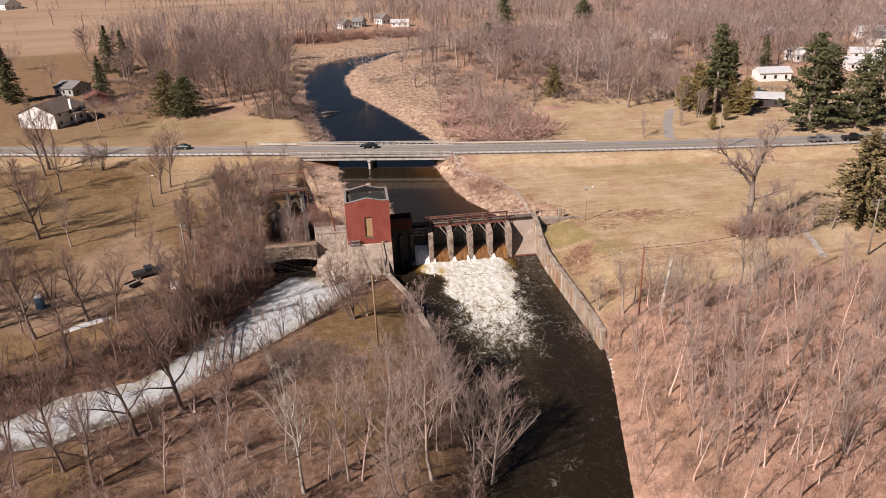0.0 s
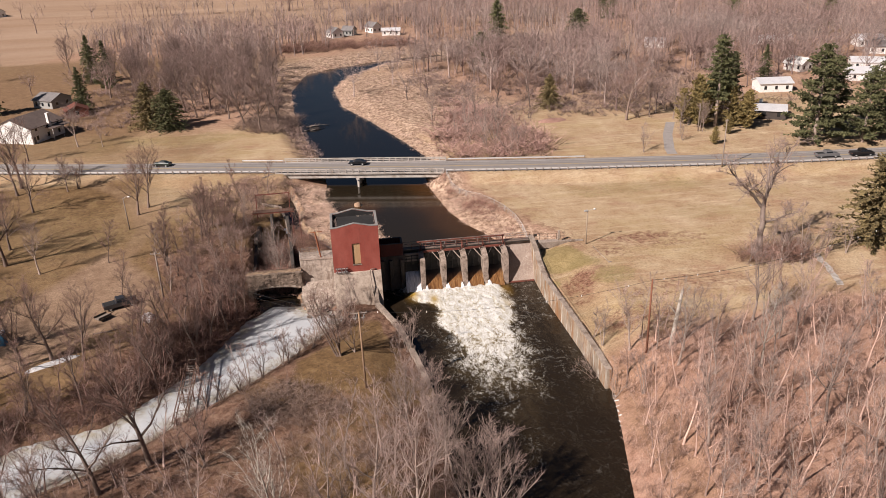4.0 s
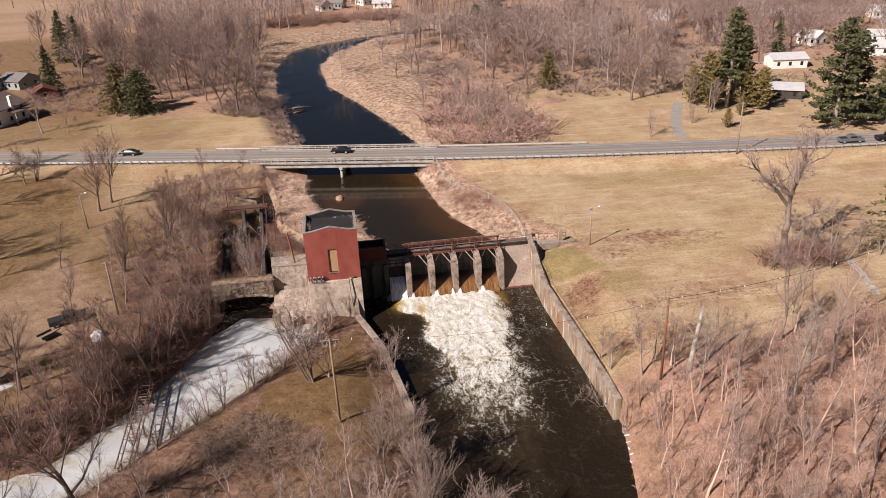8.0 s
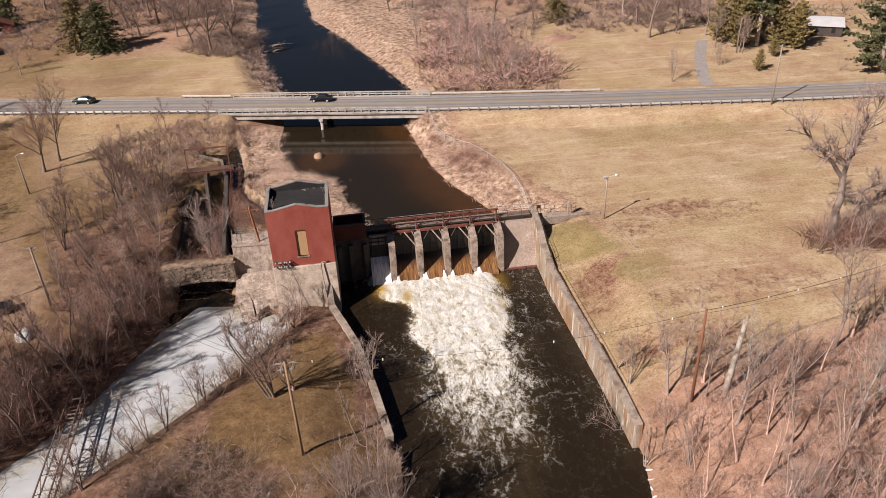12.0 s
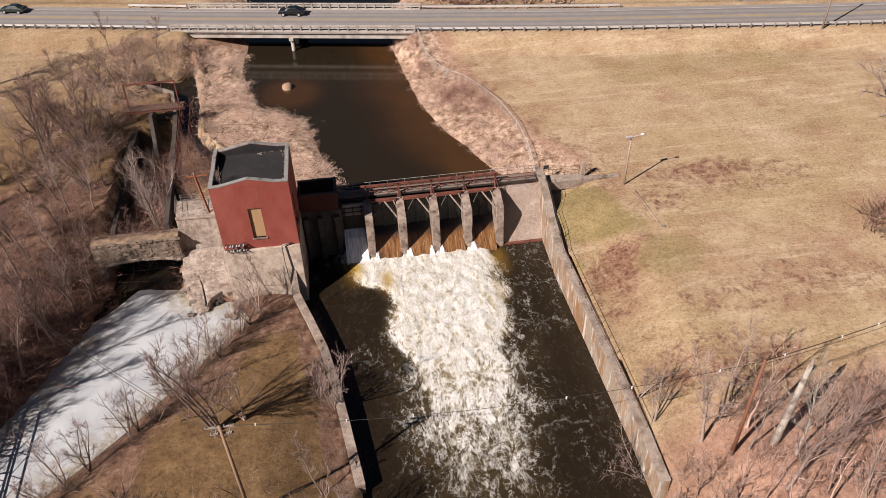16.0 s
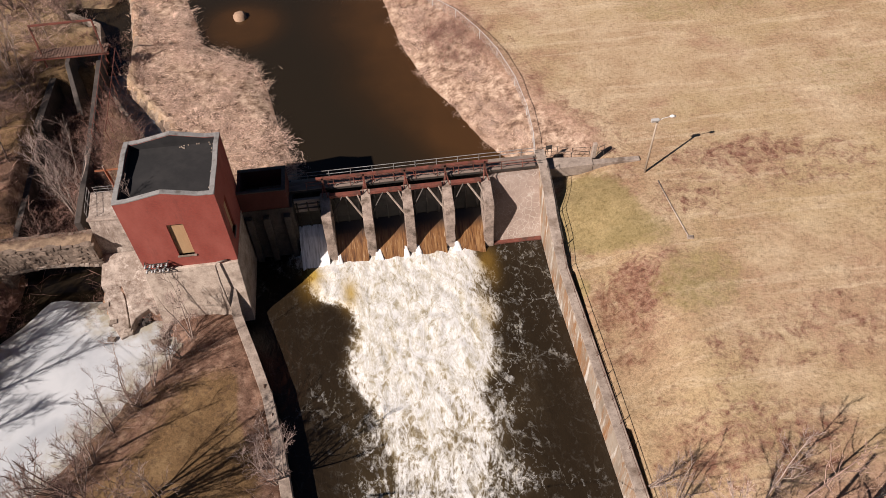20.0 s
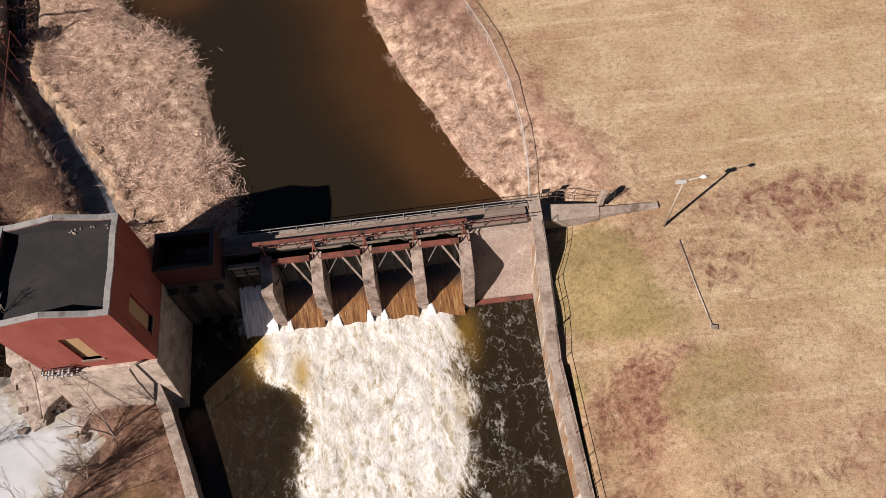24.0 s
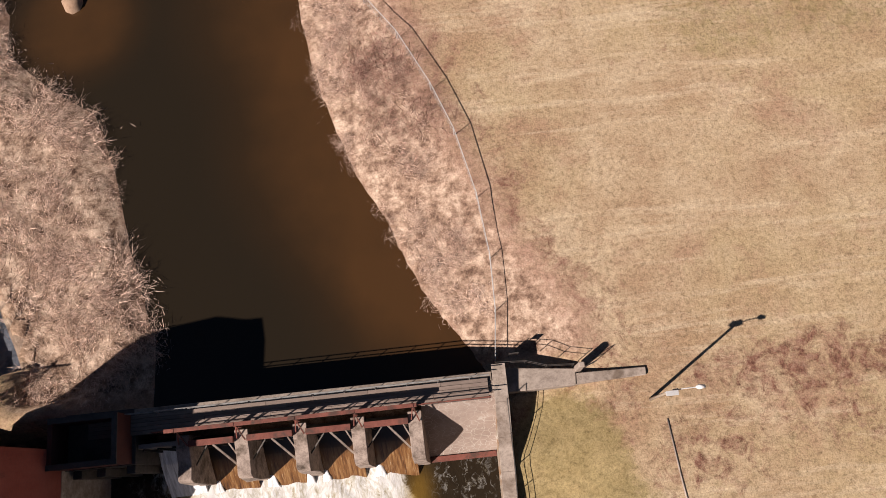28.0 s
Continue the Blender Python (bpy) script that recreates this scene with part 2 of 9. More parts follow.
def ground_mat():
    """One sheet of land: mown straw lawn, leaf litter, brown grass, bare dirt, crop field, by masks of land cover."""
    m, t, b = nodes_of("land")
    mid, small = tex(t, 0.25, 6, 0.65), tex(t, 3.0, 6, 0.75)
    speck = tex(t, 1.1, 8, 0.75)
    lawn = ramp(t, tex(t, 0.16, 8, 0.7), [(0.32, (0.45, 0.285, 0.17)), (0.52, (0.60, 0.44, 0.275)), (0.70, (0.72, 0.56, 0.375))])
    lawn = blend(t, ramp(t, tex(t, 0.055, 6, 0.65, distort=0.4), [(0.46, (0, 0, 0)), (0.64, (0.6, 0.6, 0.6))]), lawn, (0.52, 0.39, 0.20))
    lawn = blend(t, ramp(t, tex(t, 0.10, 8, 0.75), [(0.51, (0, 0, 0)), (0.66, (0.9, 0.9, 0.9))]), lawn, (0.47, 0.285, 0.185))
    lawn = blend(t, ramp(t, tex(t, 0.5, 8, 0.75, stretch=(0.14, 1.3, 1)), [(0.52, (0, 0, 0)), (0.68, (0.75, 0.75, 0.75))]), lawn, (0.80, 0.64, 0.44))
    lawn = blend(t, ramp(t, speck, [(0.33, (0.55, 0.55, 0.55)), (0.47, (0, 0, 0))]), lawn, (0.33, 0.215, 0.12))
    patchy = ramp(t, calc(t, "ADD", calc(t, "MULTIPLY", speck, 0.55), calc(t, "MULTIPLY", attr(t, "olive"), 0.36)), [(0.38, (0, 0, 0)), (0.54, (0.85, 0.85, 0.85))])
    rus = ramp(t, calc(t, "ADD", calc(t, "MULTIPLY", tex(t, 0.7, 10, 0.8, distort=0.5), 1.2), calc(t, "MULTIPLY", attr(t, "russet"), 0.27)), [(0.70, (0, 0, 0)), (0.88, (1, 1, 1))])
    lawn = blend(t, rus, lawn, ramp(t, tex(t, 1.6, 8, 0.78), [(0.36, (0.14, 0.055, 0.036)), (0.5, (0.29, 0.145, 0.098)), (0.66, (0.50, 0.32, 0.225))]))
    litter = ramp(t, tex(t, 0.6, 7, 0.7), [(0.3, (0.34, 0.185, 0.125)), (0.7, (0.66, 0.42, 0.31))])
    brown = ramp(t, tex(t, 0.4, 8, 0.72), [(0.3, (0.145, 0.086, 0.040)), (0.52, (0.25, 0.155, 0.074)), (0.75, (0.38, 0.26, 0.135))])
    brown = blend(t, ramp(t, speck, [(0.36, (0.7, 0.7, 0.7)), (0.48, (0, 0, 0))]), brown, (0.115, 0.068, 0.042))
    dirt = ramp(t, tex(t, 0.4, 7, 0.7), [(0.3, (0.27, 0.17, 0.11)), (0.7, (0.48, 0.335, 0.225))])
    field = ramp(t, tex(t, 0.05, 4, 0.6, stretch=(0.15, 1.0, 1)), [(0.3, (0.44, 0.29, 0.19)), (0.7, (0.56, 0.40, 0.285))])
    c = blend(t, attr(t, "litter"), lawn, litter)
    c = blend(t, attr(t, "brown"), c, brown)
    c = blend(t, patchy, c, ramp(t, mid, [(0.3, (0.25, 0.195, 0.075)), (0.7, (0.46, 0.355, 0.17))]))
    soil = ramp(t, tex(t, 0.9, 8, 0.75), [(0.32, (0.12, 0.062, 0.042)), (0.5, (0.26, 0.152, 0.104)), (0.70, (0.46, 0.31, 0.225))])
    c = blend(t, ramp(t, calc(t, "ADD", attr(t, "soil"), calc(t, "SUBTRACT", speck, 0.5)), [(0.3, (0, 0, 0)), (0.6, (1, 1, 1))]), c, soil)
    reed = ramp(t, tex(t, 0.9, 8, 0.75), [(0.37, (0.11, 0.062, 0.042)), (0.48, (0.40, 0.27, 0.19)), (0.62, (0.84, 0.64, 0.48))])
    c = blend(t, attr(t, "reed"), c, reed)
    c = blend(t, attr(t, "field"), c, field)
    c = blend(t, attr(t, "dirt"), c, dirt)
    grain = ramp(t, small, [(0.30, (0.46, 0.44, 0.41)), (0.48, (0.92, 0.92, 0.92)), (0.62, (1.1, 1.1, 1.1))])
    c = blend(t, 0.85, c, grain, "MULTIPLY")
    c = blend(t, 0.6, c, ramp(t, tex(t, 9, 6, 0.8), [(0.34, (0.36, 0.34, 0.31)), (0.55, (1.08, 1.08, 1.08))]), "MULTIPLY")
    base_colour(t, b, c)
    b.inputs["Roughness"].default_value = 0.95
    b.inputs["Specular IOR Level"].default_value = 0.15
    bump(t, b, small, 0.6, 0.12)
    return m


M_LAND = ground_mat()


def asphalt_mat():
    m, t, b = nodes_of("worn_asphalt")
    c = ramp(t, tex(t, 0.6, 5), [(0.3, (0.30, 0.27, 0.25)), (0.7, (0.40, 0.365, 0.34))])
    c = blend(t, attr(t, "tyre"), c, (0.16, 0.148, 0.14))
    c = blend(t, 0.3, c, ramp(t, tex(t, 14, 3), [(0.3, (0.2, 0.185, 0.175)), (0.7, (0.36, 0.335, 0.32))]))
    base_colour(t, b, c)
    b.inputs["Roughness"].default_value = 0.85
    return m


M_ASPHALT = asphalt_mat()
M_PAINT = stuff_mat("road_paint", (0.5, 0.48, 0.44), (0.7, 0.68, 0.64), 2, 9, 0.7, relief=0)


def pond_mat():
    """Murky brown river water with ochre shallows and a calm gloss."""
    m, t, b = nodes_of("murky_water")
    sh = calc(t, "MULTIPLY", attr(t, "shallow"), calc(t, "ADD", 0.35, tex(t, 0.12, 4, 0.6)))
    c = ramp(t, sh, [(0.0, (0.017, 0.0125, 0.0075)), (0.35, (0.025, 0.015, 0.0076)), (0.9, (0.056, 0.027, 0.0105))])
    # base darkened past the bridge so the sky's reflection shows in the low view
    c = blend(t, attr(t, "past_bridge"), c, (0.006, 0.006, 0.006))
    t.links.new(c, b.inputs["Base Color"])
    b.inputs["Roughness"].default_value, b.inputs["IOR"].default_value = 0.10, 1.333
    bump(t, b, tex(t, 1.4, 4, 0.6, stretch=(1, 1.6, 1)), 0.05, 0.02)
    return m


def foam_mat():
    """Fast tailwater: near-black brown, tan where air is mixed in, lacy strands that close into white foam."""
    m, t, b = nodes_of("foaming_water")
    env = attr(t, "foam")
    tc = t.nodes.new("ShaderNodeTexCoord")
    n0 = tex(t, 0.20, 5, 0.6, stretch=(1.0, 0.6, 1.0), distort=0.6)
    n1 = tex(t, 0.55, 9, 0.62, stretch=(1.0, 0.62, 1.0), distort=0.9)
    n2 = tex(t, 1.5, 9, 0.66, stretch=(1.0, 0.7, 1.0), distort=1.1)

    def lace(scale, bend, bend_scale, width):
        """Curved threads along the walls of bent cells."""
        w = t.nodes.new("ShaderNodeTexNoise")
        w.inputs["Scale"].default_value, w.inputs["Detail"].default_value, w.inputs["Roughness"].default_value = bend_scale, 6.0, 0.65
        t.links.new(tc.outputs["Object"], w.inputs["Vector"])
        off = t.nodes.new("ShaderNodeVectorMath")
        off.operation = "MULTIPLY_ADD"
        off.inputs[1].default_value = (bend, bend, 0.0)
        t.links.new(w.outputs["Color"], off.inputs[0])
        t.links.new(tc.outputs["Object"], off.inputs[2])
        mp = t.nodes.new("ShaderNodeMapping")
        mp.inputs["Scale"].default_value = (1.0, 0.6, 0.0)
        t.links.new(off.outputs[0], mp.inputs[0])
        v = t.nodes.new("ShaderNodeTexVoronoi")
        v.feature = "DISTANCE_TO_EDGE"
        v.inputs["Scale"].default_value = scale
        t.links.new(mp.outputs[0], v.inputs["Vector"])
        return calc(t, "SUBTRACT", 1.15, calc(t, "DIVIDE", v.outputs["Distance"], width), True)

    def ridge(n, sharp):
        return calc(t, "SUBTRACT", 1.0, calc(t, "MULTIPLY", calc(t, "ABSOLUTE", calc(t, "SUBTRACT", n, 0.5)), sharp), True)

    r0 = ridge(tex(t, 0.30, 3, 0.55, stretch=(1.0, 0.55, 1.0), distort=2.2), 9.0)
    r1 = ridge(tex(t, 0.62, 4, 0.6, stretch=(1.0, 0.5, 1.0), distort=2.0), 8.0)
    r2 = ridge(tex(t, 1.5, 4, 0.6, stretch=(1.0, 0.5, 1.0), distort=1.6), 7.0)
    ropes = calc(t, "ADD", calc(t, "MULTIPLY", r0, 0.45), calc(t, "ADD", calc(t, "MULTIPLY", r1, 0.50), calc(t, "MULTIPLY", r2, 0.42)))
    threads = calc(t, "MAXIMUM", lace(0.36, 5.0, 0.4, 0.032), calc(t, "MULTIPLY", lace(0.8, 3.4, 0.9, 0.04), 0.8))
    patch = calc(t, "ADD", calc(t, "MULTIPLY", env, 1.3), calc(t, "MULTIPLY", calc(t, "SUBTRACT", n0, 0.5), 1.5))
    patch = ramp(t, patch, [(0.12, (0.03, 0.03, 0.03)), (0.40, (0.6, 0.6, 0.6)), (0.7, (1, 1, 1))])
    torn = ramp(t, n2, [(0.45, (0.0, 0.0, 0.0)), (0.58, (1, 1, 1))])
    f = calc(t, "MULTIPLY", calc(t, "MULTIPLY", threads, patch), torn)
    stir = ramp(t, calc(t, "ADD", env, calc(t, "MULTIPLY", calc(t, "SUBTRACT", n0, 0.5), 0.5)), [(0.10, (0.1, 0.1, 0.1)), (0.45, (1, 1, 1))])
    body = calc(t, "ADD", env, calc(t, "ADD", calc(t, "MULTIPLY", calc(t, "MULTIPLY", ropes, 0.66), stir), calc(t, "MULTIPLY", calc(t, "SUBTRACT", n1, 0.5), 1.15)))
    body = ramp(t, calc(t, "SUBTRACT", body, 0.68, True), [(0.0, (0, 0, 0)), (0.18, (0.28, 0.28, 0.28)), (0.52, (1, 1, 1))])
    f = calc(t, "MAXIMUM", f, body, True)
    e = calc(t, "ADD", env, calc(t, "MULTIPLY", calc(t, "SUBTRACT", n1, 0.5), calc(t, "MULTIPLY", env, 1.1)), True)
    water = ramp(t, e, [(0.0, (0.016, 0.011, 0.0065)), (0.14, (0.020, 0.014, 0.008)), (0.30, (0.034, 0.024, 0.013)), (0.48, (0.085, 0.062, 0.031)), (0.66, (0.20, 0.155, 0.085)), (0.9, (0.40, 0.35, 0.25))])
    swirl = tex(t, 1.0, 5, 0.6, stretch=(1.0, 0.42, 1.0), distort=1.8)
    white = ramp(t, calc(t, "ADD", calc(t, "MULTIPLY", ropes, 0.5), calc(t, "MULTIPLY", swirl, 0.55)), [(0.34, (0.27, 0.24, 0.165)), (0.48, (0.47, 0.45, 0.385)), (0.72, (0.63, 0.63, 0.605))])
    vein = calc(t, "MULTIPLY", ridge(tex(t, 0.8, 4, 0.6, stretch=(1.0, 0.4, 1.0), distort=2.0), 16.0), 0.5)
    white = blend(t, vein, white, (0.36, 0.325, 0.23))
    o = calc(t, "MULTIPLY", attr(t, "ochre"), 1.25, True)
    white = blend(t, o, white, (0.32, 0.215, 0.045))
    water = blend(t, o, water, (0.13, 0.076, 0.016))
    t.links.new(blend(t, f, water, white), b.inputs["Base Color"])
    t.links.new(calc(t, "ADD", 0.10, calc(t, "MULTIPLY", f, 0.7)), b.inputs["Roughness"])
    b.inputs["IOR"].default_value = 1.333
    lump = calc(t, "ADD", calc(t, "MULTIPLY", swirl, 1.2), calc(t, "ADD", calc(t, "MULTIPLY", n2, 0.3), calc(t, "MULTIPLY", r1, 0.35)))
    bump(t, b, lump, 0.35, 0.10)
    return m


def ice_mat():
    m, t, b = nodes_of("white_ice")
    c = ramp(t, tex(t, 0.22, 5, 0.55, distort=0.5), [(0.3, (0.40, 0.43, 0.455)), (0.6, (0.565, 0.595, 0.61))])
    c = blend(t, ramp(t, tex(t, 0.9, 5, 0.6), [(0.6, (0, 0, 0)), (0.8, (0.5, 0.5, 0.5))]), c, (0.42, 0.42, 0.40))
    c = blend(t, calc(t, "MULTIPLY", attr(t, "edge"), ramp(t, tex(t, 0.8, 5), [(0.35, (0, 0, 0)), (0.6, (1, 1, 1))])), c, (0.36, 0.33, 0.25))
    base_colour(t, b, c, 0.84)
    b.inputs["Roughness"].default_value = 0.55
    bump(t, b, tex(t, 2.0, 5), 0.15, 0.03)
    return m


def chute_mat():
    """Concrete chute stained rust-orange under a thin film of falling water."""
    m, t, b = nodes_of("rust_stained_chute")
    s = tex(t, 1.0, 6, 0.65, stretch=(6, 0.5, 0.5))
    c = ramp(t, s, [(0.34, (0.055, 0.022, 0.009)), (0.48, (0.19, 0.082, 0.026)), (0.66, (0.36, 0.20, 0.08))])
    c = blend(t, ramp(t, tex(t, 2.0, 6, 0.7, stretch=(6, 0.5, 0.5)), [(0.60, (0, 0, 0)), (0.74, (0.8, 0.8, 0.8))]), c, (0.66, 0.58, 0.46))
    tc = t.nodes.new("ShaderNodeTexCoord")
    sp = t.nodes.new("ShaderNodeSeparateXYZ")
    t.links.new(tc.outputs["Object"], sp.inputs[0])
    # darkens up to the crest: slime, and the deck's shade put into the colour
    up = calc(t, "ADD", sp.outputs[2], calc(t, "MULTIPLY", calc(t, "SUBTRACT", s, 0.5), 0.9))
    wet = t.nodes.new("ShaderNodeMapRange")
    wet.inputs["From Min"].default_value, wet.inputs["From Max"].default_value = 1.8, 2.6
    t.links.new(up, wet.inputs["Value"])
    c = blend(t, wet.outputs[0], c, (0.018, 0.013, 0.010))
    base_colour(t, b, c)
    b.inputs["Roughness"].default_value = 0.35
    bump(t, b, s, 0.3, 0.05)
    return m


def wall_stain_mat():
    """Training wall: concrete with rust runs and white lime streaks down its face."""
    m, t, b = nodes_of("streaked_wall_concrete")
    c = ramp(t, tex(t, 0.4, 6, 0.65), [(0.3, (0.26, 0.20, 0.14)), (0.7, (0.50, 0.42, 0.33))])
    c = blend(t, ramp(t, tex(t, 0.8, 6, 0.7, stretch=(1, 1.2, 0.18)), [(0.45, (0, 0, 0)), (0.62, (0.9, 0.9, 0.9))]), c, (0.34, 0.155, 0.05))
    c = blend(t, ramp(t, tex(t, 1.1, 6, 0.7, stretch=(1, 1.3, 0.2)), [(0.53, (0, 0, 0)), (0.64, (0.95, 0.95, 0.95))]), c, (0.74, 0.69, 0.60))
    base_colour(t, b, c)
    b.inputs["Roughness"].default_value = 0.85
    bump(t, b, tex(t, 5, 5), 0.4, 0.04)
    return m


def fall_mat():
    """A sheet of falling water, white with grey streaks."""
    m, t, b = nodes_of("falling_water")
    s = tex(t, 1.6, 6, 0.65, stretch=(3.5, 0.35, 0.35))
    t.links.new(ramp(t, s, [(0.30, (0.30, 0.29, 0.28)), (0.48, (0.66, 0.66, 0.65)), (0.62, (0.86, 0.86, 0.86))]), b.inputs["Base Color"])
    b.inputs["Roughness"].default_value = 0.4
    bump(t, b, s, 0.4, 0.06)
    return m


def old_wall_mat():
    """Old cast concrete: board lines, dark and pale runs down the face, spalled patches."""
    m, t, b = nodes_of("weathered_cast_concrete")
    c = ramp(t, tex(t, 0.5, 7, 0.7), [(0.34, (0.28, 0.222, 0.178)), (0.66, (0.56, 0.475, 0.40))])
    c = blend(t, ramp(t, tex(t, 1.0, 7, 0.7, stretch=(1.3, 1.3, 0.22)), [(0.48, (0, 0, 0)), (0.64, (0.85, 0.85, 0.85))]), c, (0.20, 0.14, 0.105))
    c = blend(t, ramp(t, tex(t, 1.4, 7, 0.7, stretch=(1.2, 1.2, 0.25)), [(0.56, (0, 0, 0)), (0.68, (0.8, 0.8, 0.8))]), c, (0.70, 0.62, 0.54))
    spall = tex(t, 1.1, 8, 0.75)
    c = blend(t, ramp(t, spall, [(0.56, (0, 0, 0)), (0.64, (0.7, 0.7, 0.7))]), c, (0.21, 0.16, 0.125))
    tc = t.nodes.new("ShaderNodeTexCoord")
    wv = t.nodes.new("ShaderNodeTexWave")
    wv.bands_direction = "Z"
    wv.inputs["Scale"].default_value, wv.inputs["Distortion"].default_value, wv.inputs["Detail"].default_value = 0.55, 0.6, 3.0
    t.links.new(tc.outputs["Object"], wv.inputs["Vector"])
    c = blend(t, ramp(t, wv.outputs["Fac"], [(0.0, (0.16, 0.16, 0.16)), (0.05, (0, 0, 0))]), c, (0.17, 0.12, 0.09))
    c = blend(t, 0.7, c, ramp(t, tex(t, 2.4, 9, 0.8), [(0.36, (0.45, 0.40, 0.36)), (0.5, (1, 1, 1)), (0.64, (1.2, 1.2, 1.2))]), "MULTIPLY")
    base_colour(t, b, c)
    b.inputs["Roughness"].default_value = 0.92
    bump(t, b, spall, 0.6, 0.06)
    return m


M_OLDWALL = old_wall_mat()
M_FOUND = stuff_mat("pale_foundation_concrete", (0.44, 0.35, 0.28), (0.70, 0.585, 0.475), 0.6, 7, 0.9, stain=(0.32, 0.245, 0.19), stain_scale=0.8, grit=0.45)
M_BRIDGE = stuff_mat("bridge_concrete", (0.47, 0.42, 0.37), (0.68, 0.63, 0.57), 0.8, 7, 0.88, stain=(0.34, 0.29, 0.24), stain_scale=0.6)
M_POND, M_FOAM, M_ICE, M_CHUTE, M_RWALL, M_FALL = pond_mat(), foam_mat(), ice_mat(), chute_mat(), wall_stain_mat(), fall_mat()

# ---- mesh helpers ----
class Build:
    """Collects corners and faces for one mesh, in world metres."""

    def __init__(self):
        self.v, self.f = [], []

    def hexa(self, p):
        n = len(self.v)
        self.v += [tuple(q) for q in p]
        self.f += [tuple(n + i for i in q) for q in ((0, 3, 2, 1), (4, 5, 6, 7), (0, 1, 5, 4), (1, 2, 6, 5), (2, 3, 7, 6), (3, 0, 4, 7))]
        return self

    def box(self, x0, y0, z0, x1, y1, z1):
        return self.hexa([(x0, y0, z0), (x1, y0, z0), (x1, y1, z0), (x0, y1, z0), (x0, y0, z1), (x1, y0, z1), (x1, y1, z1), (x0, y1, z1)])

    def bar(self, a, b, w, h):
        """A straight beam of width w and height h from a to b."""
        a, b = Vector(a), Vector(b)
        d = (b - a).normalized()
        s = d.cross(Vector((0, 0, 1)))
        s = s.normalized() if s.length > 1e-4 else Vector((1, 0, 0))
        u = s.cross(d).normalized()
        s, u = s * w / 2, u * h / 2
        return self.hexa([a - s - u, a + s - u, a + s + u, a - s + u, b - s - u, b + s - u, b + s + u, b - s + u])

    def tube(self, pts, rads, n=6, cap=True):
        base = len(self.v)
        pts = [Vector(p) for p in pts]
        last = len(pts) - 1
        ref = Vector((0.31, 0.95, 0.07))
        for k, p in enumerate(pts):
            d = (pts[min(k + 1, last)] - pts[max(k - 1, 0)]).normalized()
            s = d.cross(ref)
            s = s.normalized() if s.length > 1e-4 else Vector((1, 0, 0))
            u = s.cross(d)
            r = rads[k] if isinstance(rads, (list, tuple)) else rads
            for i in range(n):
                a = 2 * math.pi * i / n
                self.v.append(tuple(p + (s * math.cos(a) + u * math.sin(a)) * r))
        for k in range(last):
            for i in range(n):
                a, b = base + k * n + i, base + k * n + (i + 1) % n
                self.f.append((a, b, b + n, a + n))
        if cap:
            self.f.append(tuple(base + i for i in range(n))[::-1])
            self.f.append(tuple(base + last * n + i for i in range(n)))
        return self

    def prism(self, poly, z0, z1):
        """An upright block over a plan outline; z1 may be one height or one per corner."""
        n, base = len(poly), len(self.v)
        tops = z1 if isinstance(z1, (list, tuple)) else [z1] * n
        self.v += [(x, y, z0) for x, y in poly] + [(x, y, z) for (x, y), z in zip(poly, tops)]
        self.f.append(tuple(base + i for i in range(n))[::-1])
        self.f.append(tuple(base + n + i for i in range(n)))
        for i in range(n):
            j = (i + 1) % n
            self.f.append((base + i, base + j, base + n + j, base + n + i))
        return self

    def sweep_x(self, prof, x0, x1):
        """A profile of (y, z) points run from x0 to x1."""
        n, base = len(prof), len(self.v)
        self.v += [(x0, y, z) for y, z in prof] + [(x1, y, z) for y, z in prof]
        self.f.append(tuple(base + i for i in range(n)))
        self.f.append(tuple(base + n + i for i in range(n))[::-1])
        for i in range(n):
            j = (i + 1) % n
            self.f.append((base + i, base + n + i, base + n + j, base + j))
        return self


ORIGIN = {}


def thing(name, at, label, category, group="", kind=""):
    root = new(name)
    root.empty_display_size = 0.5
    root.location = at
    ORIGIN[root.name] = Vector(at)
    return tagged(root, label, category, group, kind)


def part(name, b, material, parent=None, label="", smooth=False, bevel=0.0):
    """Links what was built as one mesh, under a thing or a part."""
    o = ORIGIN.get(parent.name, Vector()) if parent else Vector()
    me = bpy.data.meshes.new(name)
    me.from_pydata([(x - o.x, y - o.y, z - o.z) for x, y, z in b.v] if o.length else b.v, [], b.f)
    if material:
        me.materials.append(material)
    if smooth:
        me.shade_smooth()
    ob = new(name, me)
    if parent:
        ob.parent = parent
        ORIGIN[ob.name] = o
    if bevel:
        md = ob.modifiers.new("worn_edge", "BEVEL")
        md.width, md.segments, md.limit_method = bevel, 2, "ANGLE"
    if label:
        tagged(ob, label)
    return ob


def solo(name, b, material, label, category="", kind="", smooth=False, bevel=0.0, group=""):
    return tagged(part(name, b, material, None, "", smooth, bevel), label, category, group, kind)


def smooth01(a, b, v):
    s = np.clip((v - a) / (b - a), 0, 1)
    return s * s * (3 - 2 * s)


def seg_dist(px, py, line, closed=True):
    """Distance from points to a polyline."""
    best = np.full(px.shape, 1e9)
    n = len(line)
    for i in range(n if closed else n - 1):
        (ax, ay), (bx, by) = line[i], line[(i + 1) % n]
        dx, dy = bx - ax, by - ay
        s = np.clip(((px - ax) * dx + (py - ay) * dy) / (dx * dx + dy * dy), 0, 1)
        best = np.minimum(best, np.hypot(px - ax - s * dx, py - ay - s * dy))
    return best


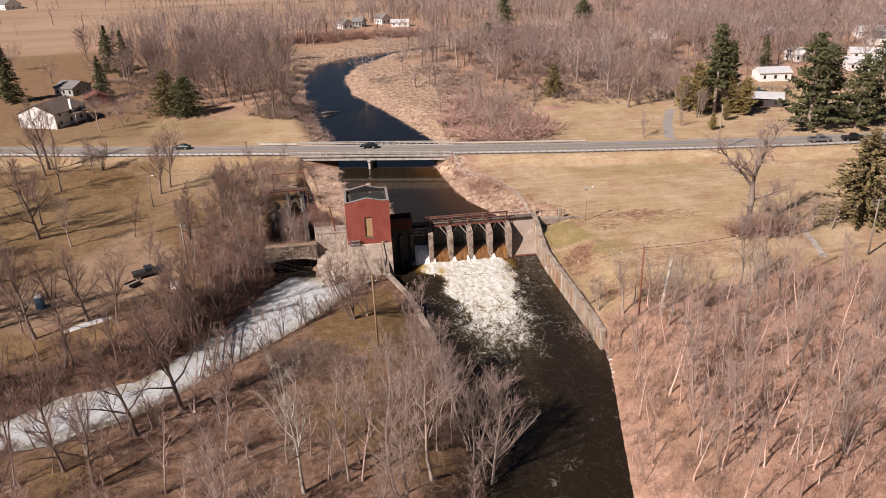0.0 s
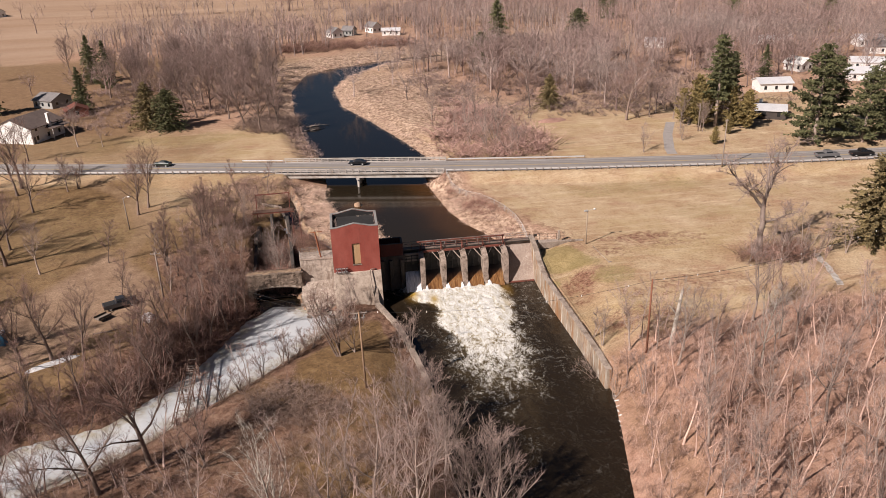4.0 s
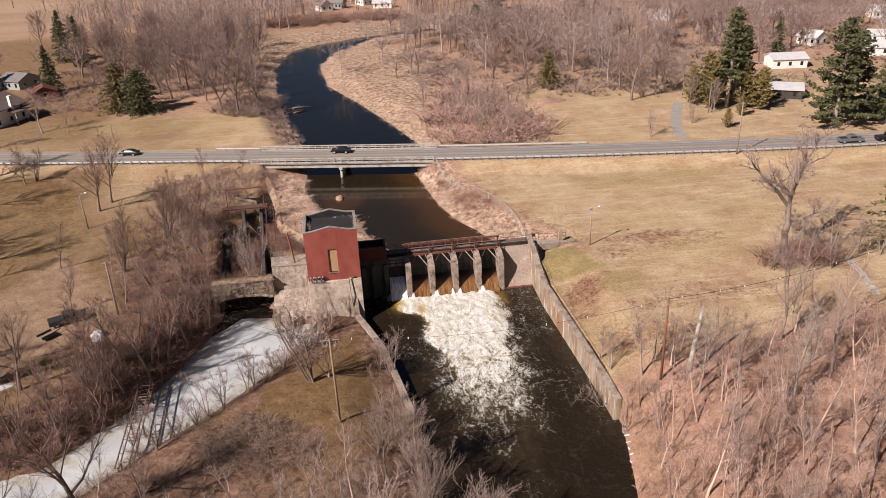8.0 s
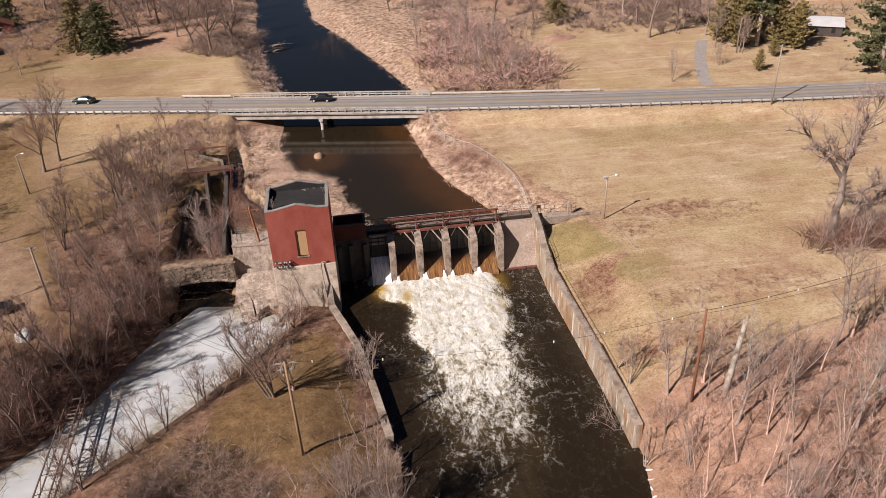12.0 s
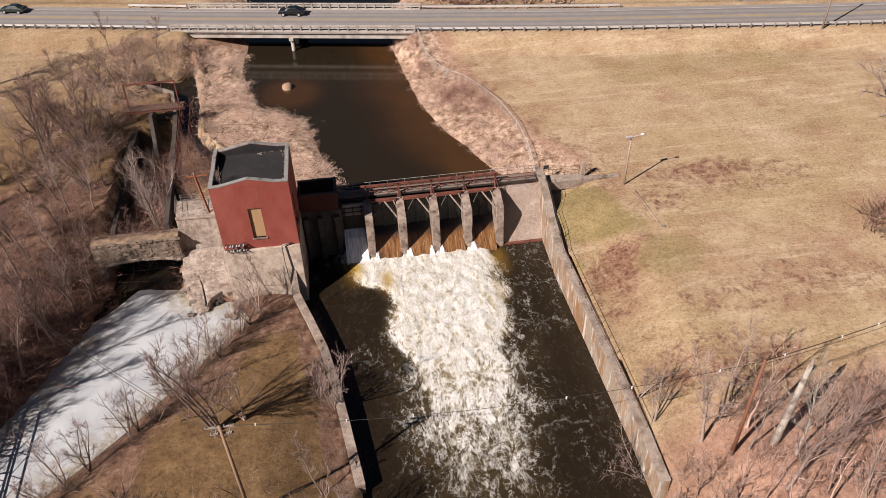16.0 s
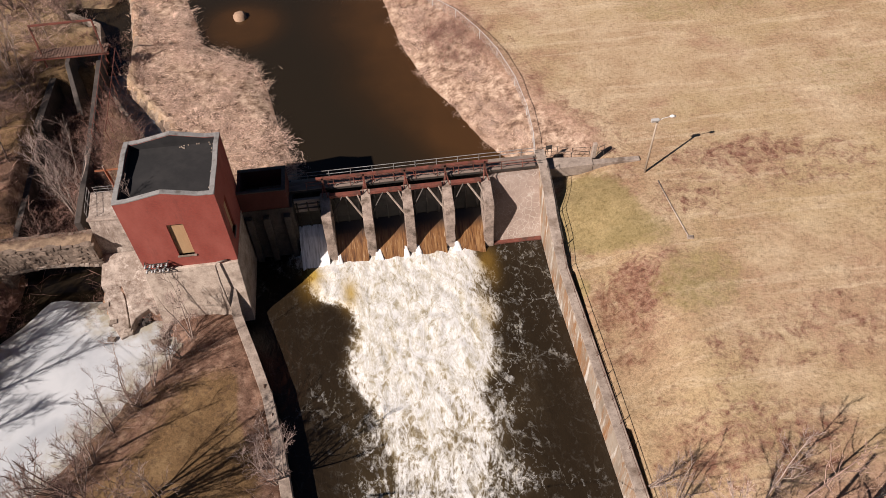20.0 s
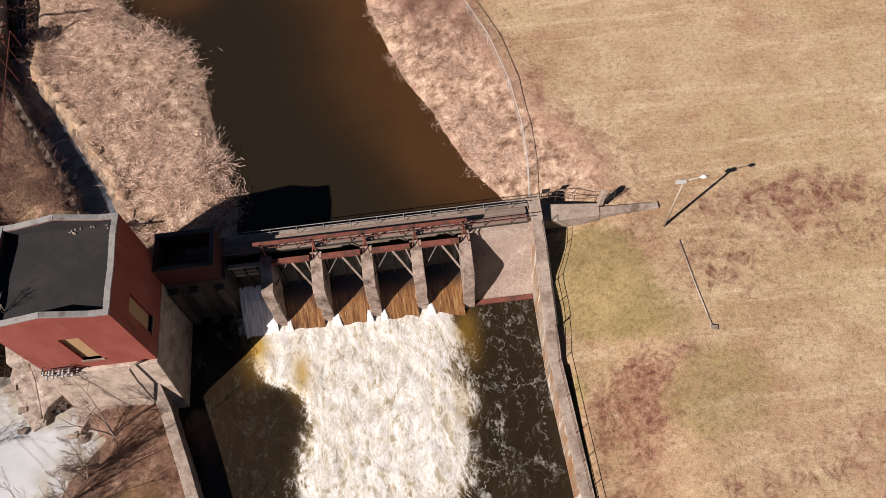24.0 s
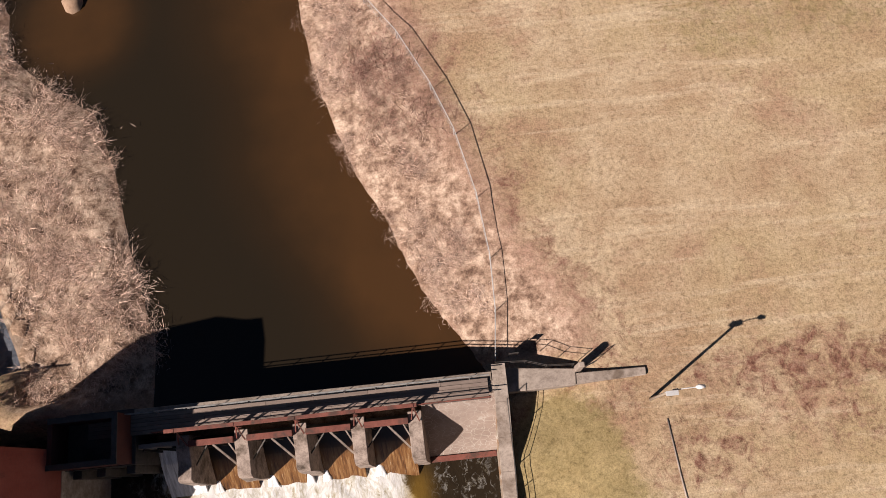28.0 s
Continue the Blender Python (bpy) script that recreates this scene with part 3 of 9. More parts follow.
def inside(px, py, poly):
    c = np.zeros(px.shape, bool)
    n = len(poly)
    for i in range(n):
        (ax, ay), (bx, by) = poly[i], poly[(i + 1) % n]
        cond = (ay > py) != (by > py)
        with np.errstate(divide="ignore", invalid="ignore"):
            c ^= cond & (px < (bx - ax) * (py - ay) / (by - ay + 1e-12) + ax)
    return c


def signed(px, py, poly):
    d = seg_dist(px, py, poly)
    return np.where(inside(px, py, poly), -d, d)


def wobble(px, py, scale, seed=0.0):
    """Smooth cheap unevenness in -1..1."""
    a, b = px / scale + seed, py / scale - seed * 1.7
    return (np.sin(a * 1.7 + 1.3 * np.sin(b * 1.1)) + np.sin(b * 1.9 + 1.6 * np.sin(a * 0.7 + 2.0)) + np.sin((a + b) * 0.83 + 0.5)) / 3


def lines(lo, hi, step, far, grow):
    """Grid lines: even from lo to hi, then ever wider out to far."""
    mid = list(np.arange(lo, hi + step / 2, step))
    a, s = [], step
    x = lo
    while x > -far:
        s *= grow
        x -= s
        a.append(x)
    c, s, x = [], step, mid[-1]
    while x < far:
        s *= grow
        x += s
        c.append(x)
    return np.array(a[::-1] + mid + c)

# ---- plan of the land (metres) ----
W_UP, W_DOWN = -4.8, -8.1
POND = [(12.4, 139.6), (12.4, 145.8), (11.7, 148.5), (10.3, 153.9), (9.1, 160.5), (7.3, 165.3), (3.4, 168.3), (-0.2, 171.8), (-0.3, 175.2),
        (-2.4, 182.5), (-1.8, 192.0), (-2.2, 203.0), (-3.5, 216.5), (-8.0, 237.0), (-12.8, 277.0), (-15.0, 313.0), (-10.3, 349.0),
        (3.5, 361.5), (28.0, 376.5), (62.0, 388.0), (130.0, 402.0), (130.0, 393.0), (62.0, 379.0), (24.5, 363.5), (6.5, 336.0), (1.4, 313.0),
        (3.9, 281.0), (12.8, 256.0), (21.0, 228.5), (26.3, 208.5), (24.0, 198.0), (23.0, 187.0), (23.6, 180.0), (24.3, 174.0),
        (25.1, 168.3), (26.7, 161.7), (28.2, 157.4), (30.5, 152.8), (32.5, 147.6), (35.4, 143.2), (36.5, 141.2), (36.5, 139.6)]
TAIL = [(6.4, 138.5), (37.1, 138.5), (37.1, 130.0), (37.7, 117.0), (38.2, 103.0), (38.0, 97.0), (35.8, 87.0), (33.3, 77.0), (30.7, 66.0),
        (26.0, 45.0), (20.0, 10.0), (10.0, -80.0), (-20.0, -80.0), (2.0, 10.0), (12.0, 45.0), (14.8, 66.0), (12.9, 82.0), (13.6, 95.0),
        (12.6, 104.0), (11.65, 110.0), (10.05, 119.5), (7.1, 128.8), (6.3, 131.0)]
ICE = [(1.0, 127.8), (-3.2, 122.4), (-8.4, 115.8), (-13.4, 110.2), (-20.0, 104.3), (-25.0, 99.0), (-30.0, 94.0), (-40.0, 88.6), (-48.5, 87.8),
       (-80.0, 80.0), (-140.0, 74.0), (-140.0, 86.0), (-80.0, 92.0), (-49.5, 95.0), (-43.0, 100.0), (-32.5, 102.6), (-24.0, 113.0),
       (-20.2, 120.0), (-17.0, 127.5), (-15.2, 134.0), (-14.6, 139.5), (-8.0, 139.5), (-6.6, 132.4), (-1.2, 130.6)]
PEN = [(-6.5, 140.0), (6.6, 140.0), (7.4, 128.8), (10.2, 119.5), (12.0, 110.0), (14.0, 95.0), (13.0, 82.0), (15.0, 66.0), (12.0, 45.0), (2.0, 10.0),
       (-10.0, -30.0), (-200.0, -30.0), (-200.0, 70.0), (-80.0, 84.0), (-48.5, 91.0), (-30.0, 97.0), (-20.0, 107.0), (-8.4, 118.0), (-3.0, 125.0)]
PIT = [(-16.8, 165.5), (-10.2, 165.5), (-8.4, 149.0), (-7.6, 138.6), (-15.6, 138.6), (-16.8, 157.0)]
DITCH = [(-17.0, 189.0), (-10.4, 187.5), (-7.7, 172.6), (-7.1, 162.6), (-3.8, 157.6), (1.6, 148.6), (2.8, 145.0), (0.2, 144.4), (-1.8, 148.9), (-5.6, 155.5), (-9.7, 162.8), (-11.9, 174.8), (-16.5, 178.0)]
ISLE = [(12.4, 142.5), (12.4, 145.8), (10.3, 153.9), (9.1, 160.5), (7.3, 165.3), (-0.2, 171.8), (-2.4, 182.5), (-2.0, 191.0), (-9.8, 190.0), (-7.1, 172.6),
        (-6.5, 162.6), (-3.2, 157.6), (2.2, 148.6), (3.3, 145.0), (2.8, 142.0)]
ROAD = [(-420.0, 308.0), (-140.0, 231.0), (-75.0, 214.0), (-54.0, 208.6), (-33.5, 203.3), (-13.6, 198.3), (8.4, 193.5), (28.8, 189.2), (44.0, 186.3),
        (56.5, 184.0), (75.4, 181.1), (94.0, 178.2), (113.0, 175.8), (128.5, 174.4), (200.0, 168.5), (520.0, 150.0)]
BR_L, BR_R = -12.9, 27.6
LOT = [(-66.0, 118.0), (-50.1, 111.5), (-45.9, 113.0), (-42.6, 115.4), (-39.8, 119.5), (-35.0, 124.0), (-31.0, 129.0), (-31.0, 137.0), (-35.0, 144.0), (-39.5, 150.0), (-45.0, 156.0), (-48.4, 147.7), (-51.5, 140.8), (-55.2, 134.7), (-66.0, 128.0)]


def road_z(x):
    return -0.9 - 0.5 * smooth01(-20, -70, x) + 0 * x


def height(x, y):
    """Height of the land over the plan."""
    x, y = np.asarray(x, float), np.asarray(y, float)
    z = -2.6 + 0.15 * wobble(x, y, 26.0) + 0.05 * wobble(x, y, 7.0, 3.0)
    z = z - 0.8 * smooth01(-5, -16, x) * smooth01(200, 180, y)
    z = z - 2.0 * smooth01(46.5, 38.0, x) * smooth01(30, 36, x) * smooth01(138, 131, y)
    # far rise of the fields
    z = z + 3.0 * smooth01(420, 900, y)
    pen = signed(x, y, PEN)
    tail_d = -signed(x, y, TAIL)
    dome = -7.05 + 0.3 * smooth01(1.0, 2.5, -tail_d) + 1.65 * smooth01(2, 9, -pen) * smooth01(124, 108, y)
    z = np.where(pen < 1.5, z + (dome - z) * smooth01(1.5, -1.0, pen), z)
    isle = signed(x, y, ISLE)
    z = z + (-4.15 + 0.25 * wobble(x, y, 3.0, 1.0) - z) * smooth01(0.6, -0.6, isle)
    d = signed(x, y, POND)
    z = np.where(d > 0, np.minimum(z, W_UP + 0.05 + 0.30 * d + 0.10 * wobble(x, y, 2.2, 5.0)), np.maximum(W_UP + 0.45 * d, -7.0))
    ditch = signed(x, y, DITCH)
    z = np.where(ditch < 0.3, np.minimum(z, W_UP - 0.25 + 0.8 * np.maximum(ditch, -0.3)), z)
    pit = signed(x, y, PIT)
    z = np.where(pit < 0, -8.3, z)
    ice = signed(x, y, ICE)
    z = np.where(ice > 0, np.minimum(z, W_DOWN + 0.1 + 0.62 * ice + 0.12 * wobble(x, y, 2.0, 2.0)), -8.9)
    tail = signed(x, y, TAIL)
    soft = np.where(y < 97.5, 1.0, 0.0)
    bank = np.minimum(z, W_DOWN - 0.1 + 0.55 * tail)
    z = np.where(tail < np.where(y < 97.5, -0.5, 0.12), -10.0, np.where(soft > 0, bank, z))
    # the road's bank
    dr = seg_dist(x, y, ROAD, False)
    rz = road_z(x)
    gap = np.maximum(np.minimum(x - BR_L - 1.0, BR_R - 1.0 - x), 0)
    top = np.where(dr < 6.0, rz - 0.12, rz - 0.12 - 0.36 * (dr - 6.0)) - 1.1 * gap
    z = np.where((tail > 0) & (dr < 30), np.maximum(z, np.where(top > -9, top, -99)), z)
    return z


def ground_z(x, y):
    return float(height(np.array([x]), np.array([y]))[0])


def sheet(name, xs, ys, zfun, material, masks=(), keep=None):
    """A grid surface over lines xs, ys with named masks of its own."""
    gx, gy = np.meshgrid(xs, ys)
    px, py = gx.ravel(), gy.ravel()
    pz = zfun(px, py)
    nx, ny = len(xs), len(ys)
    i = np.arange((nx - 1) * (ny - 1))
    a = (i // (nx - 1)) * nx + i % (nx - 1)
    faces = np.stack([a, a + 1, a + nx + 1, a + nx], 1)
    if keep is not None:
        ok = keep(px, py)
        faces = faces[ok[faces].any(1)]
        used = np.zeros(len(px), bool)
        used[faces.ravel()] = True
        remap = np.cumsum(used) - 1
        faces, px, py, pz = remap[faces], px[used], py[used], pz[used]
    me = bpy.data.meshes.new(name)
    me.from_pydata(np.stack([px, py, pz], 1).tolist(), [], faces.tolist())
    for key, fun in masks:
        at = me.attributes.new(key, "FLOAT", "POINT")
        at.data.foreach_set("value", np.clip(fun(px, py), 0, 1).astype(np.float32))
    me.materials.append(material)
    me.shade_smooth()
    return new(name, me)


def m_litter(x, y):
    w = wobble(x, y, 9.0, 4.0) * 3.0
    right = smooth01(24, 27, x) * smooth01(103.5 + 0.12 * (x - 38) + w + 3, 103.5 + 0.12 * (x - 38) + w - 3, y)
    leftw = 0.25 * smooth01(-4, -8, x) * smooth01(165 + w, 158 + w, y) * smooth01(90, 96, y) * smooth01(-50 + w, -40 + w, x)
    far = smooth01(238 + 2 * w, 262 + 2 * w, y) * (1 - 0.55 * smooth01(0.1, 0.6, wobble(x, y, 40.0, 9.0)))
    bank = smooth01(10.5, 6.5, np.abs(signed(x, y, POND)) + w * 0.4) * smooth01(205, 190, y)
    bank = bank * (1 - smooth01(35.5, 37.0, x) * smooth01(143.0, 141.0, y))
    return np.maximum.reduce([right, leftw * 0.85, far * 0.75, bank * 0.85])


def m_brown(x, y):
    pen = smooth01(1.0, -2.0, signed(x, y, PEN))
    rb = smooth01(46, 39, x) * smooth01(36, 38, x) * smooth01(140, 120, y) * 0.35
    park = smooth01(-6, -10, x) * smooth01(204, 199, y) * (0.90 + 0.1 * wobble(x, y, 14.0, 2.0)) * (1 - 0.6 * smooth01(166, 182, y) * smooth01(-52, -40, x))
    yard = smooth01(-48, -62, x + 6 * wobble(x, y, 12.0, 1.0)) * smooth01(222, 232, y) * smooth01(420, 400, y) * 0.75
    near = smooth01(-20, -45, x) * smooth01(206, 214, y) * smooth01(262, 245, y) * (0.35 + 0.35 * wobble(x, y, 9.0, 5.0))
    return np.maximum.reduce([pen, rb, park, yard, near])


FIELD = [(-2500.0, 400.0), (-140.0, 408.0), (-130.0, 440.0), (-116.0, 492.0), (-96.0, 530.0), (-60.0, 478.0), (-30.0, 462.0), (-12.0, 476.0), (20.0, 500.0), (52.0, 530.0), (80.0, 640.0), (60.0, 1200.0), (-2500.0, 1200.0)]


def m_field(x, y):
    w = wobble(x, y, 30.0, 6.0) * 12
    crop = smooth01(4.0, -4.0, signed(x, y, FIELD) + 0.3 * w)
    return np.maximum.reduce([crop, smooth01(560, 620, y) * smooth01(0.0, 0.3, wobble(x, y, 120.0, 2.0))])


def m_dirt(x, y):
    track = smooth01(2.4, 1.2, seg_dist(x, y, [(-41, 150), (-40, 166), (-44, 182), (-52, 194), (-62, 203)], False)) * 0.35
    foot = smooth01(1.1, 0.5, seg_dist(x, y, [(86, 128), (84.5, 121), (82.5, 113), (78, 104)], False)) * 0.8
    return np.maximum.reduce([smooth01(1.5, -1.5, signed(x, y, LOT)), track, foot])


def spot(x, y, cx, cy, rx, ry, seed):
    w = 1 + 0.35 * wobble(x, y, 3.0, seed)
    return smooth01(1.25, 0.55, np.hypot((x - cx) / rx, (y - cy) / ry) * w)


def m_olive(x, y):
    parts = [spot(x, y, 41.5, 134.0, 5.0, 5.5, 1.0) * 0.95, spot(x, y, 47.5, 124.0, 5.0, 4.0, 2.0) * 0.6, spot(x, y, 70.0, 168.0, 26.0, 5.0, 3.0) * 0.45,
             spot(x, y, 78.0, 150.0, 16.0, 5.0, 4.0) * 0.4, spot(x, y, 37.9, 126.2, 0.9, 1.3, 5.0), spot(x, y, -62.0, 170.0, 30.0, 24.0, 6.0) * 0.3, spot(x, y, -45.0, 240.0, 26.0, 8.0, 7.0) * 0.5]
    return np.maximum.reduce(parts)


def m_russet(x, y):
    parts = [spot(x, y, 58.5, 139.5, 8.5, 2.2, 1.0) * 0.8, spot(x, y, 51.0, 134.5, 4.0, 4.0, 2.0) * 0.55, spot(x, y, 42.4, 124.6, 4.6, 4.0, 3.0) * 0.95, spot(x, y, 40.6, 120.0, 2.4, 4.0, 8.0) * 0.6, spot(x, y, 45.5, 127.0, 3.0, 2.0, 9.0) * 0.6, spot(x, y, 46.0, 109.0, 9.0, 4.5, 4.0) * 0.7,
             spot(x, y, 63.0, 137.0, 9.0, 4.0, 6.0) * 0.5, spot(x, y, 58.0, 118.0, 14.0, 4.0, 5.0) * 0.5, smooth01(13.0, 9.0, signed(x, y, POND)) * smooth01(30, 32, x) * smooth01(180, 170, y) * 0.55]
    return np.maximum.reduce(parts)


def m_soil(x, y):
    pen = smooth01(0.5, -0.5, signed(x, y, PEN))
    spit = pen * np.maximum(0.85 * smooth01(3.6, 1.6, signed(x, y, TAIL) + wobble(x, y, 2.5, 3.0)) * smooth01(100, 106, y), smooth01(120, 126, y + 2.5 * wobble(x, y, 4.0, 1.0)))
    shore = smooth01(7.0, 3.5, signed(x, y, ICE) + wobble(x, y, 3.0, 2.0)) * (0.5 + 0.3 * wobble(x, y, 7.0, 8.0))
    front = pen * smooth01(103, 95, y + 3 * wobble(x, y, 6.0, 4.0)) * (0.5 + 0.35 * wobble(x, y, 5.0, 6.0))
    wood = smooth01(-40, -30, x + 3 * wobble(x, y, 7.0, 3.0)) * smooth01(-5, -8, x) * smooth01(176, 164, y) * smooth01(0.5, 2.5, signed(x, y, LOT)) * (0.62 + 0.25 * wobble(x, y, 5.0, 9.0)) * smooth01(160, 148, y)
    return np.maximum.reduce([spit, shore, front, wood])


def m_reed(x, y):
    d = signed(x, y, POND)
    right = smooth01(8.5, 5.5, d) * smooth01(-0.5, 0.2, d) * smooth01(20, 23, x) * smooth01(206, 196, y) * (1 - smooth01(35.5, 37.0, x) * smooth01(143.0, 141.0, y))
    w = wobble(x, y, 30.0, 6.0) * 12
    wet = smooth01(48, 40, seg_dist(x, y, POND) + w * 0.4) * smooth01(222, 234, y) * smooth01(30, 14, np.abs(x - 24) - 12 + w * 0.2) * smooth01(345, 320, y)
    wet2 = smooth01(26, 16, seg_dist(x, y, POND) + w * 0.5) * smooth01(330, 345, y)
    return np.maximum.reduce([wet * 0.9, wet2 * 0.9, smooth01(0.6, -0.4, signed(x, y, ISLE)), right * 0.85, smooth01(6.0, 3.0, d) * smooth01(200, 208, y)])


XS, YS = lines(-46.0, 56.0, 0.7, 4200.0, 1.07), lines(92.0, 206.0, 0.7, 4200.0, 1.065)
land = sheet("ground", XS, YS, height, M_LAND, (("litter", m_litter), ("brown", m_brown), ("field", m_field), ("dirt", m_dirt), ("reed", m_reed), ("olive", m_olive), ("russet", m_russet), ("soil", m_soil)))
tagged(land, "dry straw-coloured grass, leaf litter and bare soil in early spring", "ground", kind="structure")

# river above the dam
river = sheet("river_water", lines(-24.0, 44.0, 1.0, 150.0, 1.15), np.arange(139.9, 408.0, 1.2), lambda x, y: np.full(x.shape, W_UP), M_POND,
              (("shallow", lambda x, y: smooth01(12.0, 0.5, seg_dist(x, y, POND[-12:], False) + 1.5 * wobble(x, y, 5.0, 1.0)) * smooth01(206, 190, y)
                + 0.8 * smooth01(5.5, 0.5, np.hypot(x - 5.5, y - 174) - 2)), ("past_bridge", lambda x, y: smooth01(192, 215, y))), lambda x, y: signed(x, y, POND) < 1.6)
tagged(river, "calm murky brown river water above the dam", "water", kind="structure")
for y0, y1, mat_, label, cat in ((143.5, 166.0, M_DITCHICE, "grey thin ice on the still water of the headrace ditch", "ice"), (166.0, 190.0, M_POND, "still dark water in the upper headrace ditch", "water")):
    ditch_w = sheet("ditch_water", np.arange(-18.0, 4.0, 0.5), np.arange(y0, y1 + 0.1, 0.5), lambda x, y: np.full(x.shape, W_UP - 0.02), mat_, (), lambda x, y: signed(x, y, DITCH) < 0.5)
    tagged(ditch_w, label, cat, kind="structure")


# tailwater: rough foam below the gates
def plume(x, y):
    ys = [60.0, 88.0, 98.0, 104.0, 111.0, 117.0, 123.0, 127.5, 129.5, 131.0, 133.0, 136.0]
    left = np.interp(y, ys, [22.0, 21.5, 21.0, 20.4, 18.8, 16.2, 16.0, 16.9, 15.6, 13.0, 12.0, 11.8])
    right = np.interp(y, ys, [26.0, 27.0, 27.6, 28.0, 28.6, 29.6, 30.1, 30.3, 30.5, 30.9, 31.2, 31.6])
    w = 1.3 * wobble(x, y, 4.2, 7.0) + 0.8 * wobble(x, y, 1.6, 3.0)
    edge = np.minimum(x - left, right - x) + w
    fade = np.interp(y, ys, [0.02, 0.11, 0.22, 0.32, 0.46, 0.63, 0.80, 0.93, 1.0, 1.0, 1.0, 1.0])
    core = smooth01(-1.0, 2.6, edge) * fade
    skirt = 0.32 * smooth01(-4.6, 0.4, edge) * smooth01(124, 116, y) * smooth01(90, 106, y)
    return np.maximum(core, skirt) + 0.10 * smooth01(-9.0, -1.0, edge) * np.interp(y, [60, 88, 114, 122], [0.1, 0.3, 0.7, 0.8]) + 0.07 * smooth01(30.0, 33.5, x) * smooth01(90, 100, y)


def m_ochre(x, y):
    a = 1.3 * np.exp(-(((x - 13.2) / 1.1) ** 2 + ((y - 133.6) / 1.9) ** 2)) + 1.3 * np.exp(-(((x - 30.7) / 0.9) ** 2 + ((y - 133.0) / 2.0) ** 2))
    a = a + 1.1 * np.exp(-(((x - 16.9) / 0.8) ** 2 + ((y - 131.2) / 1.6) ** 2)) + 0.4 * np.exp(-(((x - 29.6) / 0.9) ** 2 + ((y - 127.2) / 2.0) ** 2))
    return a * (0.8 + 0.35 * wobble(x, y, 1.2, 3.0))


def churn(x, y):
    e = np.clip(plume(x, y), 0, 1)
    z = np.empty(x.shape)
    for k in range(len(x)):
        p = Vector((x[k] * 0.8, y[k] * 0.5, 0.0))
        q = p + Vector((noise.noise(p * 0.8), noise.noise(p * 0.8 + Vector((7, 3, 1))), 0)) * 0.9
        z[k] = noise.fractal(q * 1.1, 0.9, 2.2, 4) + 0.5 * (1 - 2 * abs(noise.noise(q * 1.3))) * e[k]
    return W_DOWN + z * (0.04 + 0.10 * e) + 0.35 * e * smooth01(100, 130, y)


tail = sheet("tailwater", np.arange(4.0, 40.0, 0.26), np.concatenate([np.arange(-80, 60, 3.0), np.arange(60.0, 96.0, 0.45), np.arange(96.0, 138.6, 0.26)]), churn, M_FOAM,
             (("foam", plume), ("ochre", m_ochre)), lambda x, y: signed(x, y, TAIL) < 2.2)
tagged(tail, "dark fast tailwater with a white foaming outflow", "water", kind="structure")
ice = sheet("ice_channel", np.concatenate([np.arange(-140, -60, 4.0), np.arange(-60.0, 4.0, 0.8)]), np.arange(70.0, 141.0, 0.8),
            lambda x, y: W_DOWN + 0.04 * wobble(x, y, 4.0) - 0.5 * smooth01(-0.7, 1.4, y - 134.4 - 0.7 * wobble(x, y, 2.5, 2.0) - 0.8 * np.minimum(0, x + 12.0)) * smooth01(-26, -22, x), M_ICE, (("edge", lambda x, y: smooth01(4.0, 0.4, seg_dist(x, y, ICE))),),
            lambda x, y: signed(x, y, ICE) < 1.4)
tagged(ice, "white snow-covered ice on the still side channel", "ice", kind="structure")
arch_w = sheet("channel_water", np.arange(-24.0, -5.0, 0.8), np.arange(122.0, 140.0, 0.8), lambda x, y: np.full(x.shape, W_DOWN - 0.08), M_POND, (), lambda x, y: signed(x, y, ICE) < 1.4)
tagged(arch_w, "dark open water under the stone arch", "water", kind="structure")
pit_w = sheet("pit_water", np.arange(-17.5, -6.5, 1.0), np.arange(138.0, 167.0, 1.0), lambda x, y: np.full(x.shape, -7.9), M_POND, (), lambda x, y: signed(x, y, PIT) < 0.4)
tagged(pit_w, "dark standing water in the old forebay", "water", kind="structure")


# road
def offset_line(pts, off):
    out = []
    for k, (x, y) in enumerate(pts):
        (ax, ay), (bx, by) = pts[max(k - 1, 0)], pts[min(k + 1, len(pts) - 1)]
        n = math.hypot(bx - ax, by - ay)
        out.append((x - (by - ay) / n * off, y + (bx - ax) / n * off))
    return out


def resample(pts, step):
    out = []
    for (ax, ay), (bx, by) in zip(pts, pts[1:]):
        n = max(1, int(math.hypot(bx - ax, by - ay) / step))
        out += [(ax + (bx - ax) * k / n, ay + (by - ay) * k / n) for k in range(n)]
    return out + [pts[-1]]


def at_x(x):
    """Centre of the road at a given x."""
    return float(np.interp(x, [p[0] for p in ROAD], [p[1] for p in ROAD]))


def strip(name, o0, o1, lift, material, pts, cols=1, tyre=None):
    rows = [offset_line(pts, o0 + (o1 - o0) * c / cols) for c in range(cols + 1)]
    b = Build()
    for k in range(len(pts)):
        for r in rows:
            b.v.append((r[k][0], r[k][1], float(road_z(r[k][0])) + lift))
    w = cols + 1
    b.f = [(k * w + c, (k + 1) * w + c, (k + 1) * w + c + 1, k * w + c + 1) for k in range(len(pts) - 1) for c in range(cols)]
    b.f = [q[::-1] for q in b.f] if o1 > o0 else b.f
    ob = part(name, b, material)
    if tyre:
        at = ob.data.attributes.new("tyre", "FLOAT", "POINT")
        at.data.foreach_set("value", [tyre[c] for _ in pts for c in range(w)])
    return ob


